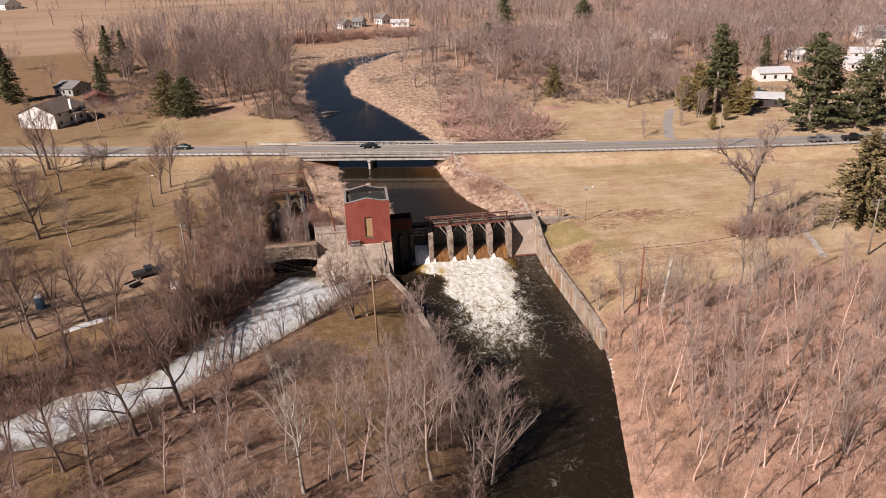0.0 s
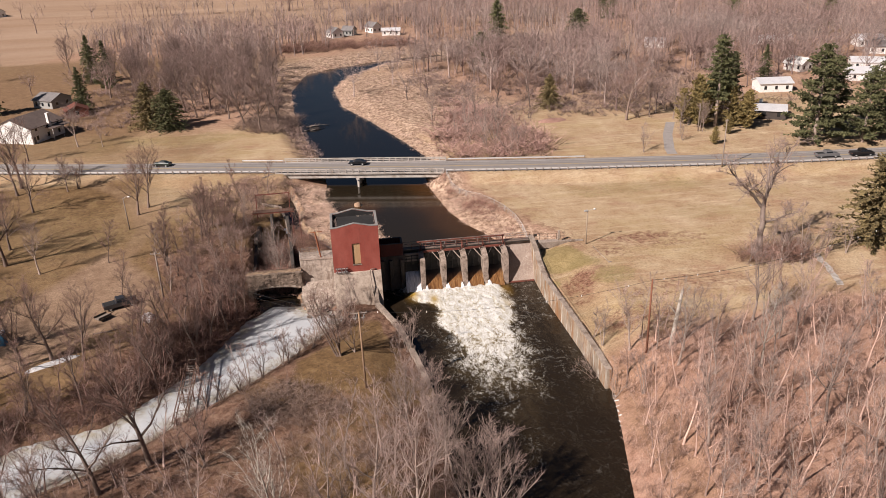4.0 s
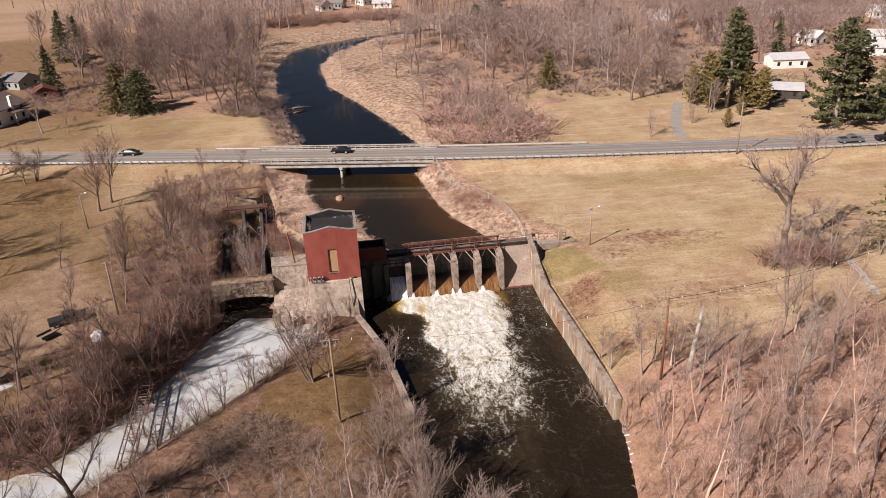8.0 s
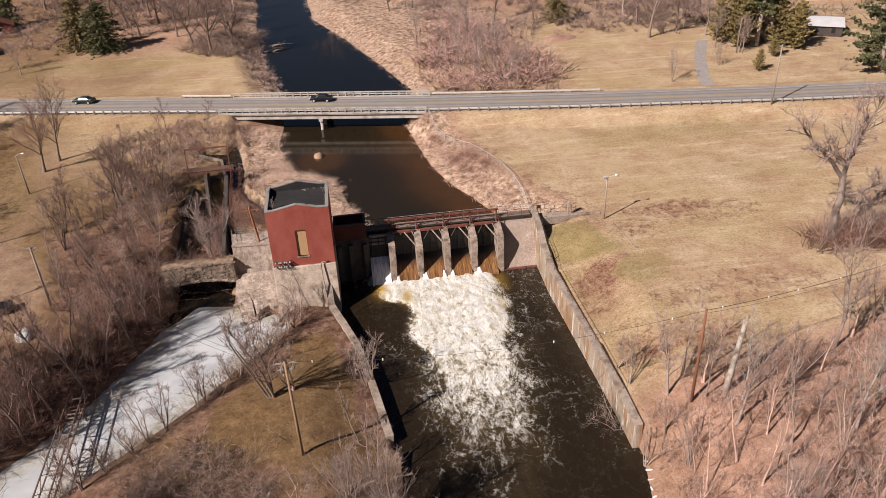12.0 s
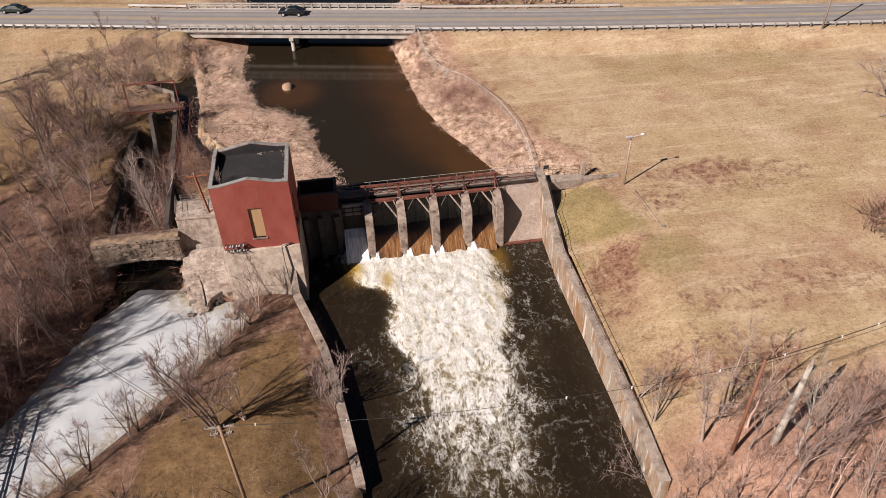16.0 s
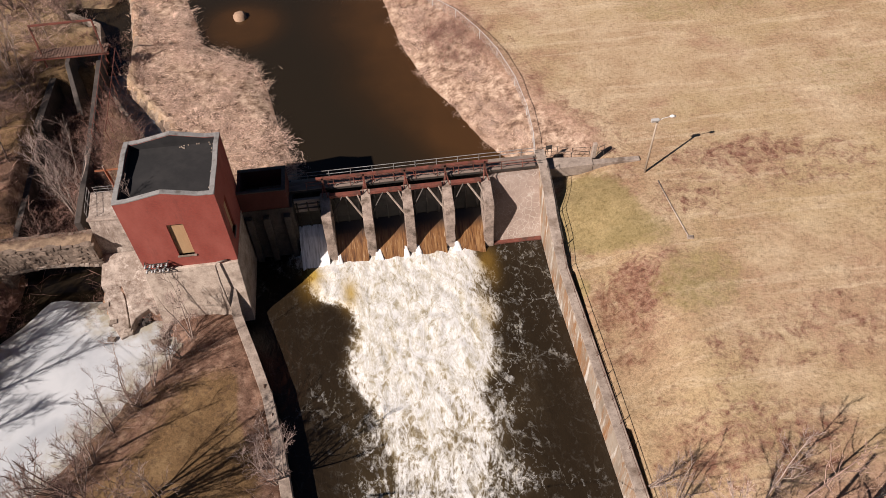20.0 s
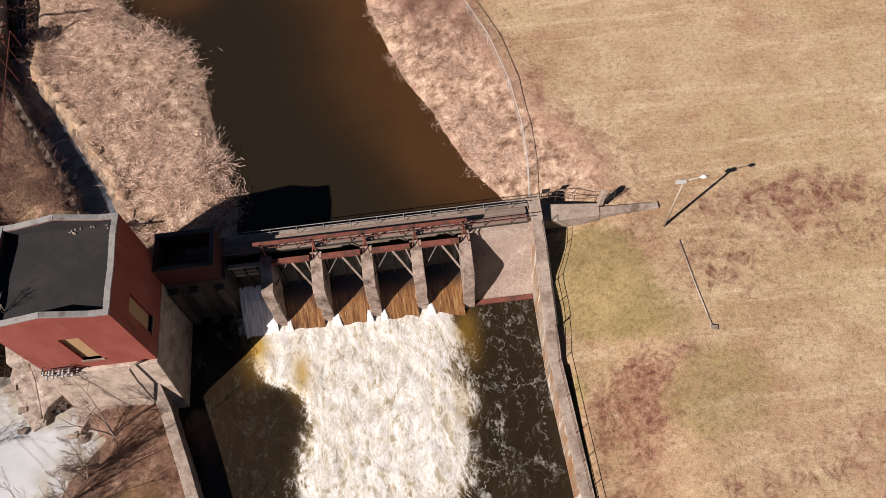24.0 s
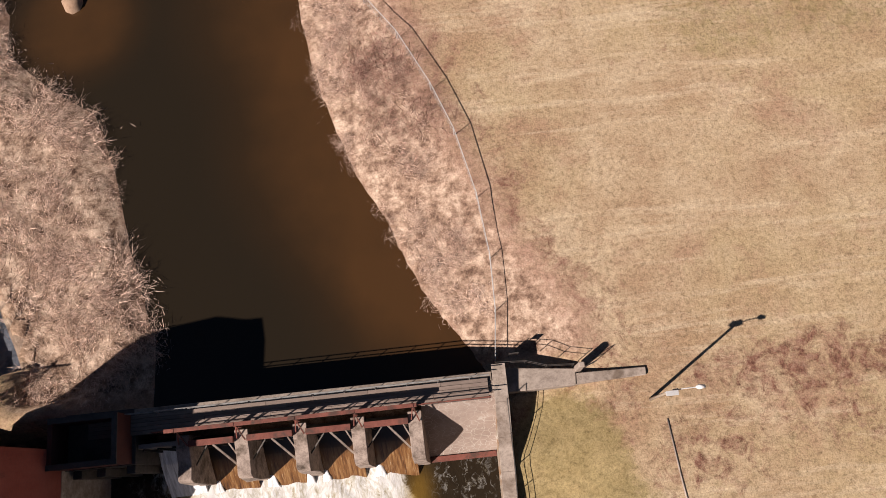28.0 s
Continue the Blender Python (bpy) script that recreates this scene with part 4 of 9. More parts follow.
FINE = resample(ROAD, 4.0)
tyre = [0.0, 0.05, 0.1, 0.75, 0.15, 0.1, 0.7, 0.1, 0.0, 0.1, 0.7, 0.1, 0.15, 0.75, 0.1, 0.05, 0.0]
road = tagged(strip("road", -4.75, 4.1, 0.0, M_ASPHALT, FINE, 16, tyre), "two-lane grey asphalt road with dark wheel tracks", "road", kind="structure")
for off in (-3.45, 2.85):
    tagged(strip("edge_line", off - 0.07, off + 0.07, 0.006, M_PAINT, FINE), "white painted edge line of the road", "road marking", kind="structure")
M_YELLOW = stuff_mat("yellow_paint", (0.5, 0.34, 0.06), (0.6, 0.42, 0.1), 2, 9, 0.7, relief=0)
for off in (-0.46, -0.14):
    tagged(strip("centre_line", off - 0.06, off + 0.06, 0.006, M_YELLOW, FINE), "yellow painted centre line of the road", "road marking", kind="structure")

# ---- bridge ----
def along(x, off, z):
    """A point beside the road's centre line at x."""
    y0, y1 = at_x(x - 0.5), at_x(x + 0.5)
    n = math.hypot(1, y1 - y0)
    return Vector((x - (y1 - y0) / n * off, at_x(x) + off / n, z))


bridge = thing("road_bridge", (7.0, 194.0, W_UP), "pale concrete girder road bridge with open post parapets over the river", "bridge")
b = Build()
for side in (-1, 1):
    b.bar(along(BR_L, side * 4.6 - 0.35, -1.0), along(BR_R, side * 4.6 - 0.35, -1.0), 0.7, 0.3)
part("kerb", b, M_BRIDGE, bridge)
b = Build()
b.bar(along(BR_L, -0.35, -1.18), along(BR_R, -0.35, -1.18), 9.7, 0.36)
part("deck", b, M_BRIDGE, bridge)
for off in (-4.6, -2.5, -0.35, 1.8, 3.9):
    part("girder", Build().bar(along(BR_L, off, -1.85), along(BR_R, off, -1.85), 0.45, 1.0), M_BRIDGE, bridge, bevel=0.02)
for side in (-1, 1):
    for z, h in ((-0.02, 0.22), (-0.42, 0.16)):
        part("parapet_rail", Build().bar(along(BR_L, side * 4.73 - 0.37, z), along(BR_R, side * 4.73 - 0.37, z), 0.22, h), M_BRIDGE, bridge)
    n = 26
    for k in range(n + 1):
        p = along(BR_L + (BR_R - BR_L) * k / n, side * 4.73 - 0.37, 0)
        part("parapet_post", Build().box(p.x - 0.13, p.y - 0.14, -0.9, p.x + 0.13, p.y + 0.14, 0.07), M_BRIDGE, bridge)
part("pier_cap", Build().bar(along(7.0, -4.9, -2.6), along(7.0, 4.9, -2.6), 0.8, 0.5), M_BRIDGE, bridge, bevel=0.03)
for off in (-4.2, -1.4, 1.4, 4.2):
    p = along(7.0, off, 0)
    part("pier_column", Build().tube([(p.x, p.y, -7.0), (p.x, p.y, -2.8)], 0.32, 12), M_BRIDGE, bridge, smooth=True)
for x in (BR_L - 0.4, BR_R + 0.4):
    part("abutment", Build().bar(along(x, -5.4, -2.5), along(x, 4.7, -2.5), 1.0, 2.9), M_CONC, bridge, bevel=0.04)
for x, dx in ((BR_L - 0.4, -2.5), (BR_R + 0.4, 2.5)):
    p = along(x, -5.2, 0)
    part("wing_wall", Build().bar((p.x, p.y, -2.2), (p.x + dx, p.y - 1.4, -2.5), 0.5, 2.6), M_CONC, bridge, bevel=0.04)


def guard_rail(x0, x1, off, label):
    g = thing("guard_rail", along(x0, off, float(road_z(x0)) - 0.1), label, "guard rail")
    n = int((x1 - x0) / 1.9)
    pm = None
    for k in range(n + 1):
        p = along(x0 + (x1 - x0) * k / n, off, 0)
        z = float(road_z(p.x))
        if pm is None:
            pm = part("post", Build().box(-0.08 + g.location.x, -0.09 + g.location.y, g.location.z - 0.5, 0.08 + g.location.x, 0.09 + g.location.y, g.location.z + 0.75), M_WOOD_GREY, g)
            pm.location = (p.x - g.location.x, p.y - g.location.y, z - 0.1 - g.location.z)
        else:
            o = pm.copy()
            scene.collection.objects.link(o)
            o.location = (p.x - g.location.x, p.y - g.location.y, z - 0.1 - g.location.z)
    b = Build()
    pts = [along(x0 + (x1 - x0) * k / n, off + (0.14 if off < 0 else -0.14), 0) for k in range(n + 1)]
    for dz, dy in ((0.44, 0.0), (0.52, 0.03), (0.60, 0.0), (0.68, 0.03), (0.75, 0.0)):
        b.v += [(p.x, p.y + dy, float(road_z(p.x)) - 0.1 + dz) for p in pts]
    m = len(pts)
    b.f = [(r * m + k, r * m + k + 1, (r + 1) * m + k + 1, (r + 1) * m + k) for r in range(4) for k in range(m - 1)]
    rail = part("rail", b, M_STEEL, g, "corrugated galvanised beam")
    md = rail.modifiers.new("thick", "SOLIDIFY")
    md.thickness = 0.02
    return g


guard_rail(-96.0, BR_L - 0.5, -5.1, "galvanised steel guard rail on short posts along the road")
guard_rail(BR_R + 0.5, 150.0, -5.1, "galvanised steel guard rail on short posts along the road")
guard_rail(-24.0, BR_L - 0.5, 4.36, "short galvanised steel guard rail before the bridge")
guard_rail(BR_R + 0.5, 62.0, 4.36, "galvanised steel guard rail beyond the bridge")

# ---- dam ----
PIERS = [15.6, 19.5, 23.45, 27.35, 31.2]


def crack_mat():
    m, t, b = nodes_of("crazed_concrete")
    c = ramp(t, tex(t, 0.6, 6, 0.65), [(0.3, (0.30, 0.22, 0.175)), (0.7, (0.46, 0.36, 0.295))])
    tc = t.nodes.new("ShaderNodeTexCoord")
    wob = t.nodes.new("ShaderNodeTexNoise")
    wob.inputs["Scale"].default_value = 1.5
    v = t.nodes.new("ShaderNodeTexVoronoi")
    v.feature = "DISTANCE_TO_EDGE"
    v.inputs["Scale"].default_value = 2.6
    mixv = blend(t, 0.25, tc.outputs["Object"], wob.outputs["Color"])
    t.links.new(tc.outputs["Object"], wob.inputs["Vector"])
    t.links.new(mixv, v.inputs["Vector"])
    line = ramp(t, v.outputs["Distance"], [(0.015, (1, 1, 1)), (0.04, (0, 0, 0))])
    line = blend(t, 1.0, line, ramp(t, tex(t, 0.35, 4), [(0.38, (0.15, 0.15, 0.15)), (0.52, (0.65, 0.65, 0.65))]), "MULTIPLY")
    c = blend(t, line, c, (0.62, 0.57, 0.49))
    c = blend(t, ramp(t, tex(t, 1.2, 5, 0.7), [(0.62, (0, 0, 0)), (0.75, (0.7, 0.7, 0.7))]), c, (0.17, 0.12, 0.09))
    base_colour(t, b, c)
    b.inputs["Roughness"].default_value = 0.9
    bump(t, b, tex(t, 7, 5), 0.4, 0.03)
    return m


M_CRACK = crack_mat()
dam = thing("dam", (22.0, 138.0, W_DOWN), "old concrete gate dam with worn piers and rusty beams", "dam")
OGEE = [(140.4, -4.9), (139.2, -4.9), (138.3, -5.15), (137.3, -5.75), (136.3, -6.6), (135.3, -7.55), (134.3, -8.5), (134.3, -10.5), (140.4, -10.5)]


def rough_pier(x, top_back, top_front, w, seed):
    """A pier whose front edge is broken and uneven."""
    rng = random.Random(seed)
    b = Build()
    rows = [(138.9, top_back), (138.0, top_back - 0.05), (136.9, top_back - 0.45), (136.0, top_front + 0.15), (135.75, top_front - 0.25)]
    prof = rows + [(135.6 + rng.uniform(-0.05, 0.12), z) for z in (-4.4, -5.4, -6.4, -7.4)] + [(135.2, -10.4), (138.9, -10.4)]
    for sx in (-w / 2, w / 2):
        b.v += [(x + sx + rng.uniform(-0.05, 0.05) * (3 < k < 9), y + rng.uniform(-0.08, 0.08) * (3 < k < 9), z + rng.uniform(-0.06, 0.06) * (2 < k < 9)) for k, (y, z) in enumerate(prof)]
    n = len(prof)
    b.f = [tuple(range(n)), tuple(range(2 * n - 1, n - 1, -1))] + [(i, n + i, n + (i + 1) % n, (i + 1) % n) for i in range(n)]
    return b


for k, x in enumerate(PIERS):
    part("pier", rough_pier(x, -1.5 if k else -1.4, -2.3 if k else -1.9, 0.92, k), M_PIER, dam, "worn concrete pier with a broken front edge", bevel=0.04)
edges = [12.5] + PIERS
for k in range(5):
    x0, x1 = edges[k] + (0.45 if k else 0.0), edges[k + 1] - 0.45
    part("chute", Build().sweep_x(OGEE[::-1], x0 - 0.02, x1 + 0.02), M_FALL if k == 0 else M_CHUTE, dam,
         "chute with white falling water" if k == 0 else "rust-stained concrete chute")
    gate = Build()
    arc = [(138.35 + 0.35 * math.sin(math.pi * s), -1.75 - 3.45 * s) for s in (0, 0.2, 0.4, 0.6, 0.8, 1.0)]
    gate.sweep_x(arc + [(y + 0.18, z) for y, z in arc[::-1]], x0, x1)
    g = part("gate", gate, M_GATE, dam, "wet steel gate coloured black with the shade of the deck")
    for s in (0.12, 0.5, 0.88):
        part("gate_rib", Build().bar((x0 + (x1 - x0) * s, 138.25, -1.8), (x0 + (x1 - x0) * s, 138.25, -5.1), 0.12, 0.2), M_GATE, g)
    if k:
        xm = (x0 + x1) / 2
        part("lower_beam", Build().box(x0, 138.1, -1.5, x1, 138.5, -1.15), M_RUST, dam, bevel=0.02)
        part("strut", Build().bar((xm + 0.1, 138.1, -1.4), (x1 + 0.02, 136.5, -2.9), 0.13, 0.13), M_CONC_PALE, dam, "pale timber strut")
        part("strut", Build().bar((xm - 0.3, 138.1, -1.4), (x0 - 0.02, 136.9, -2.8), 0.09, 0.09), M_DARKSTEEL, dam)
        part("strut", Build().bar((x1 - 0.35, 138.1, -1.35), (x1 + 0.02, 137.3, -2.1), 0.09, 0.09), M_CONC_PALE, dam)
for x in PIERS:
    part("hoist_post", Build().box(x - 0.09, 139.0, -1.55, x + 0.09, 139.2, 0.45), M_RUST, dam)
    part("hoist_brace", Build().bar((x + 0.3, 138.2, -1.45), (x, 139.1, -0.2), 0.08, 0.08), M_RUST, dam)
    part("hoist_brace", Build().bar((x - 0.25, 138.3, -1.45), (x - 0.02, 139.1, -0.4), 0.07, 0.07), M_RUST, dam)
part("hoist_beam", Build().box(15.0, 139.0, 0.15, 31.5, 139.25, 0.42), M_RUST, dam, bevel=0.02)
for x in np.arange(16.6, 31.0, 1.93):
    part("hoist_bracket", Build().bar((x, 139.1, 0.2), (x + 0.05, 139.3, -0.95), 0.07, 0.07), M_RUST, dam)
# back wall of the crest and the walkway on it
part("crest_wall", Build().box(12.4, 140.35, -10.4, 36.6, 140.95, -1.25), M_CONC, dam, bevel=0.03)
rng = random.Random(4)
for row in range(5):
    y0, xx = 139.22 + 0.265 * row, 9.4
    while xx < 36.2:
        end = min(36.3, xx + rng.uniform(3.2, 5.0) * (0.6 if xx < 9.5 and row % 2 else 1.0))
        z0 = -1.06 + rng.uniform(-0.012, 0.015)
        part("deck_plank", Build().hexa([(xx, y0, -1.14), (end, y0, -1.14), (end, y0 + 0.24, -1.14), (xx, y0 + 0.24, -1.14), (xx, y0 + rng.uniform(-0.01, 0.01), z0), (end, y0, z0 + rng.uniform(-0.01, 0.01)),
                                         (end, y0 + 0.24, z0), (xx, y0 + 0.24, z0)]), M_PLANK, dam)
        xx = end + 0.02
for y in (139.3, 139.9, 140.45):
    part("deck_stringer", Build().box(8.6, y - 0.1, -1.38, 36.4, y + 0.1, -1.15), M_DARKSTEEL, dam)
for y, x0, col in ((140.55, 12.0, M_COPING), (139.2, 14.0, M_RUST)):
    for z in (-0.12, -0.55):
        part("handrail", Build().tube([(x0, y, z), (36.4, y + (0.1 if y > 140 else 0.0), z)], 0.035, 6), col, dam)
    for x in np.arange(x0, 36.4, 2.1):
        part("handrail_post", Build().tube([(x, y, -1.1), (x, y, -0.1)], 0.035, 6), col, dam)
for x, z in ((12.6, -1.7), (12.6, -2.3), (12.6, -2.9)):
    part("timber", Build().box(x, 138.3, z - 0.2, 15.2, 138.6, z + 0.2), M_WOOD_GREY, dam)


def toe_jet(x, w, h, seed):
    """White water thrown up where the flow strikes a pier's toe."""
    rng = random.Random(seed)
    b = Build()
    for k in range(5):
        y, s = 135.9 - 0.32 * k, k / 4
        for i in range(5):
            u = i / 4 - 0.5
            b.v.append((x + u * w * (0.35 + 0.9 * s) + rng.uniform(-0.05, 0.05), y + rng.uniform(-0.08, 0.08), -7.1 - 1.0 * s + (h * (1 - s * s) * (1 - 4 * u * u)) + rng.uniform(-0.05, 0.05)))
    b.f = [(k * 5 + i, k * 5 + i + 1, k * 5 + i + 6, k * 5 + i + 5) for k in range(4) for i in range(4)]
    return b


for k, x in enumerate(PIERS):
    for side in (-1, 1):
        if side > 0 and k < 4 or (k == 2 and side < 0):
            jet = part("toe_jet", toe_jet(x + side * 0.6, 0.7 + 0.3 * (k % 2), 0.05, 10 * k + side), M_FALL, dam, "white jet of water at the pier's toe", smooth=True)
            jet.modifiers.new("thick", "SOLIDIFY").thickness = 0.08
# right abutment
abut = thing("abutment", (34.0, 138.0, W_DOWN), "crazed concrete abutment with a sloping face beside the gates", "abutment")
part("sloping_face", Build().sweep_x([(140.35, -2.0), (139.2, -2.0), (135.8, -8.4), (135.6, -10.5), (140.35, -10.5)][::-1], 31.65, 36.75), M_CRACK, abut)
part("ledge", Build().box(31.65, 135.55, -8.4, 36.6, 135.95, -7.9), M_RUST, abut, "rust-stained wet toe")
part("crest_slab", Build().box(31.7, 139.6, -2.0, 37.0, 140.36, -1.3), M_CONC_PALE, abut, bevel=0.04)

# training wall beside the lawn
def wall_run(name, pts, thick, side, material, label, bottom=-10.2):
    """A wall on plan points (x, y, top); side is the land side, +1 for +x."""
    w = thing(name, (pts[0][0], pts[0][1], bottom), label, "wall", kind="structure")
    back = offset_line([(x, y) for x, y, _ in pts], thick)
    if (back[0][0] - pts[0][0]) * side < 0:
        back = offset_line([(x, y) for x, y, _ in pts], -thick)
    for k in range(len(pts) - 1):
        (ax, ay, az), (bx, by, bz), (cx, cy), (dx, dy) = pts[k], pts[k + 1], back[k], back[k + 1]
        part("wall_panel", Build().hexa([(ax, ay, bottom), (bx, by, bottom), (dx, dy, bottom), (cx, cy, bottom), (ax, ay, az), (bx, by, bz), (dx, dy, bz), (cx, cy, az)]), material, w)
        e = 0.05 * side
        part("coping", Build().hexa([(ax - e, ay, az), (bx - e, by, bz), (dx + e, dy, bz), (cx + e, cy, az), (ax - e, ay, az + 0.13), (bx - e, by, bz + 0.13), (dx + e, dy, bz + 0.13), (cx + e, cy, az + 0.13)]),
             M_CONC_PALE, w, "pale worn top course", bevel=0.03)
    return w


RW = [(36.7, 141.4, -1.2), (36.7, 138.9, -1.5), (36.65, 136.6, -2.1), (36.6, 134.4, -3.2), (36.55, 131.2, -4.0), (36.5, 128.5, -4.3), (36.75, 123.0, -4.45), (37.0, 117.0, -4.5),
      (37.25, 110.5, -4.55), (37.5, 104.0, -4.7), (37.5, 98.6, -4.9)]
wall_run("wall_east", RW, 0.85, 1, M_RWALL, "long concrete training wall with rust runs and lime streaks")
LW = [(6.6, 132.4, -0.9), (6.85, 130.9, -3.4), (7.0, 129.2, -6.4), (8.5, 124.8, -6.5), (9.9, 120.4, -6.55), (10.9, 115.4, -6.6), (11.75, 110.0, -6.65), (12.7, 103.6, -6.75)]
wall_run("wall_west", LW, 0.8, -1, M_CONC_PALE, "low pale concrete wall between the spit and the tailwater")

# wing slab towards the lamp
wing = thing("wing_wall", (42.0, 140.0, -2.9), "tapering concrete wing wall lying in the lawn", "wall")
part("slab", Build().prism([(37.5, 141.2), (37.5, 139.5), (42.3, 139.55), (42.4, 140.65)], -3.4, -2.12), M_CONC_PALE, wing, bevel=0.05)
part("slab", Build().prism([(42.32, 139.6), (47.2, 139.75), (47.2, 140.3), (42.4, 140.35)], -3.4, [-2.2, -2.38, -2.38, -2.2]), M_CONC_PALE, wing, bevel=0.05)

# ---- powerhouse ----
PX0, PX1, PY0, PY1 = -0.35, 7.75, 131.3, 138.75
ph = thing("powerhouse", (3.7, 135.0, W_DOWN), "tall red painted brick powerhouse with boarded windows and a flat roof", "building")


def gable_top(u):
    """Height of the front and back parapet along the wall, u from 0 to 1."""
    return 7.3 + 0.72 * float(np.interp(u, [0.0, 0.14, 0.5, 0.84, 1.0], [0.0, 0.12, 1.0, 0.1, 0.05]))


def wall_with_hole(axis, at, thick, a0, a1, z0, tops, hole):
    """A wall along one axis with an opening; tops are (a, z) along its upper edge."""
    out = []

    def pt(a, d, z):
        return (a, at + d, z) if axis == "x" else (at + d, a, z)
    h0, h1, hz0, hz1 = hole
    cols = sorted(set([a0, h0, h1, a1] + [a for a, _ in tops if a0 + 0.01 < a < a1 - 0.01]))

    def top(a):
        return float(np.interp(a, [q[0] for q in tops], [q[1] for q in tops]))
    for c0, c1 in zip(cols, cols[1:]):
        spans = [((z0, z0), (hz0, hz0)), ((hz1, hz1), (top(c0), top(c1)))] if c0 >= h0 and c1 <= h1 else [((z0, z0), (top(c0), top(c1)))]
        for (l0, l1), (u0, u1) in spans:
            out.append(Build().hexa([pt(c0, 0, l0), pt(c1, 0, l1), pt(c1, thick, l1), pt(c0, thick, l0), pt(c0, 0, u0), pt(c1, 0, u1), pt(c1, thick, u1), pt(c0, thick, u0)]))
    return out


def brick_wall(name, pieces):
    """One wall joined from its panels, inner faces dropped, edges welded."""
    bm = bmesh.new()
    for q in pieces:
        vs = [bm.verts.new(v) for v in q.v]
        for f in q.f:
            bm.faces.new([vs[i] for i in f])
    bmesh.ops.remove_doubles(bm, verts=bm.verts, dist=0.001)
    bm.verts.index_update()
    same = {}
    for f in bm.faces:
        same.setdefault(tuple(sorted(v.index for v in f.verts)), []).append(f)
    bmesh.ops.delete(bm, geom=[f for fs in same.values() if len(fs) > 1 for f in fs], context="FACES_ONLY")
    w = Build()
    bm.verts.index_update()
    w.v, w.f = [tuple(v.co) for v in bm.verts], [tuple(v.index for v in f.verts) for f in bm.faces]
    bm.free()
    return part(name, w, M_BRICK, ph)


fx = [(PX0 + (PX1 - PX0) * u, gable_top(u)) for u in (0, 0.14, 0.5, 0.84, 1.0)]
side = [(PY0, 7.3), (133.0, 7.4), (134.6, 7.3), (137.0, 7.5), (PY1, 7.35)]
WIN_F, WIN_S = (3.05, 4.42, 0.45, 4.33), (132.75, 134.1, 0.5, 4.5)
brick_wall("front_wall", wall_with_hole("x", PY0, 0.4, PX0, PX1, -0.95, fx, WIN_F))
brick_wall("back_wall", wall_with_hole("x", PY1 - 0.4, 0.4, PX0, PX1, -3.5, fx, WIN_F))
brick_wall("side_wall", wall_with_hole("y", PX1 - 0.4, 0.4, PY0 + 0.4, PY1 - 0.4, -0.95, side, WIN_S))
brick_wall("side_wall", wall_with_hole("y", PX0, 0.4, PY0 + 0.4, PY1 - 0.4, -0.95, side, WIN_S))
part("roof", Build().box(PX0 + 0.4, PY0 + 0.4, 6.2, PX1 - 0.4, PY1 - 0.4, 6.8), M_ROOF, ph, "dark flat roof membrane behind the parapets")
for x0, y0, x1, y1 in ((PX0 + 0.4, PY0 + 0.4, PX0 + 0.43, PY1 - 0.4), (PX1 - 0.43, PY0 + 0.4, PX1 - 0.4, PY1 - 0.4), (PX0 + 0.44, PY0 + 0.4, PX1 - 0.44, PY0 + 0.43), (PX0 + 0.44, PY1 - 0.43, PX1 - 0.44, PY1 - 0.4)):
    part("roof_upstand", Build().box(x0, y0, 6.8, x1, y1, 7.26), M_ROOF, ph)
for y0, y1 in ((PY0 + 0.402, PY0 + 0.44), (PY1 - 0.44, PY1 - 0.402)):
    line = [(max(PX0 + 0.44, min(PX1 - 0.44, x)), z) for x, z in fx]
    b = Build()
    b.v = [(x, y0, 7.2) for x, _ in line] + [(x, y0, z - 0.02) for x, z in line] + [(x, y1, 7.2) for x, _ in line] + [(x, y1, z - 0.02) for x, z in line]
    for k in range(4):
        b.f += [(k, k + 1, k + 6, k + 5), (k + 10, k + 15, k + 16, k + 11), (k + 5, k + 6, k + 16, k + 15)]
    part("roof_upstand", b, M_ROOF, ph)
rrng = random.Random(3)
for k in range(26):
    rx, ry = (rrng.uniform(7.0, 7.25), rrng.uniform(132.2, 138.2)) if k % 2 else (rrng.uniform(3.5, 7.2), rrng.uniform(137.8, 138.25))
    part("rubble", Build().box(rx, ry, 6.8, rx + rrng.uniform(0.05, 0.14), ry + rrng.uniform(0.05, 0.12), 6.88), M_CONC_PALE, ph)
for y in (PY0 + 0.18, PY1 - 0.18):
    for (a, za), (c, zc) in zip(fx, fx[1:]):
        part("coping", Build().bar((a, y, za + 0.05), (c, y, zc + 0.05), 0.42, 0.13), M_COPING, ph, "pale grey coping stones", bevel=0.02)
for x in (PX0 + 0.18, PX1 - 0.18):
    for (a, za), (c, zc) in zip(side, side[1:]):
        part("coping", Build().bar((x, a, za + 0.045), (x, c, zc + 0.045), 0.42, 0.13), M_COPING, ph, "pale grey coping stones", bevel=0.02)
w = part("window", Build().box(WIN_F[0], PY0 + 0.2, WIN_F[2], WIN_F[1], PY0 + 0.26, WIN_F[3]), M_PLY, ph, "tall window boarded with tan plywood")
part("sill", Build().box(WIN_F[0] - 0.12, PY0 - 0.1, WIN_F[2] - 0.16, WIN_F[1] + 0.12, PY0 + 0.2, WIN_F[2]), M_CONC_PALE, w)
w = part("window", Build().box(PX1 - 0.26, WIN_S[0], WIN_S[2], PX1 - 0.2, WIN_S[1], WIN_S[3]), M_PLY, ph, "tall window boarded with tan plywood")
part("sill", Build().box(PX1 - 0.2, WIN_S[0] - 0.1, WIN_S[2] - 0.15, PX1 + 0.1, WIN_S[1] + 0.1, WIN_S[2]), M_CONC_PALE, w)
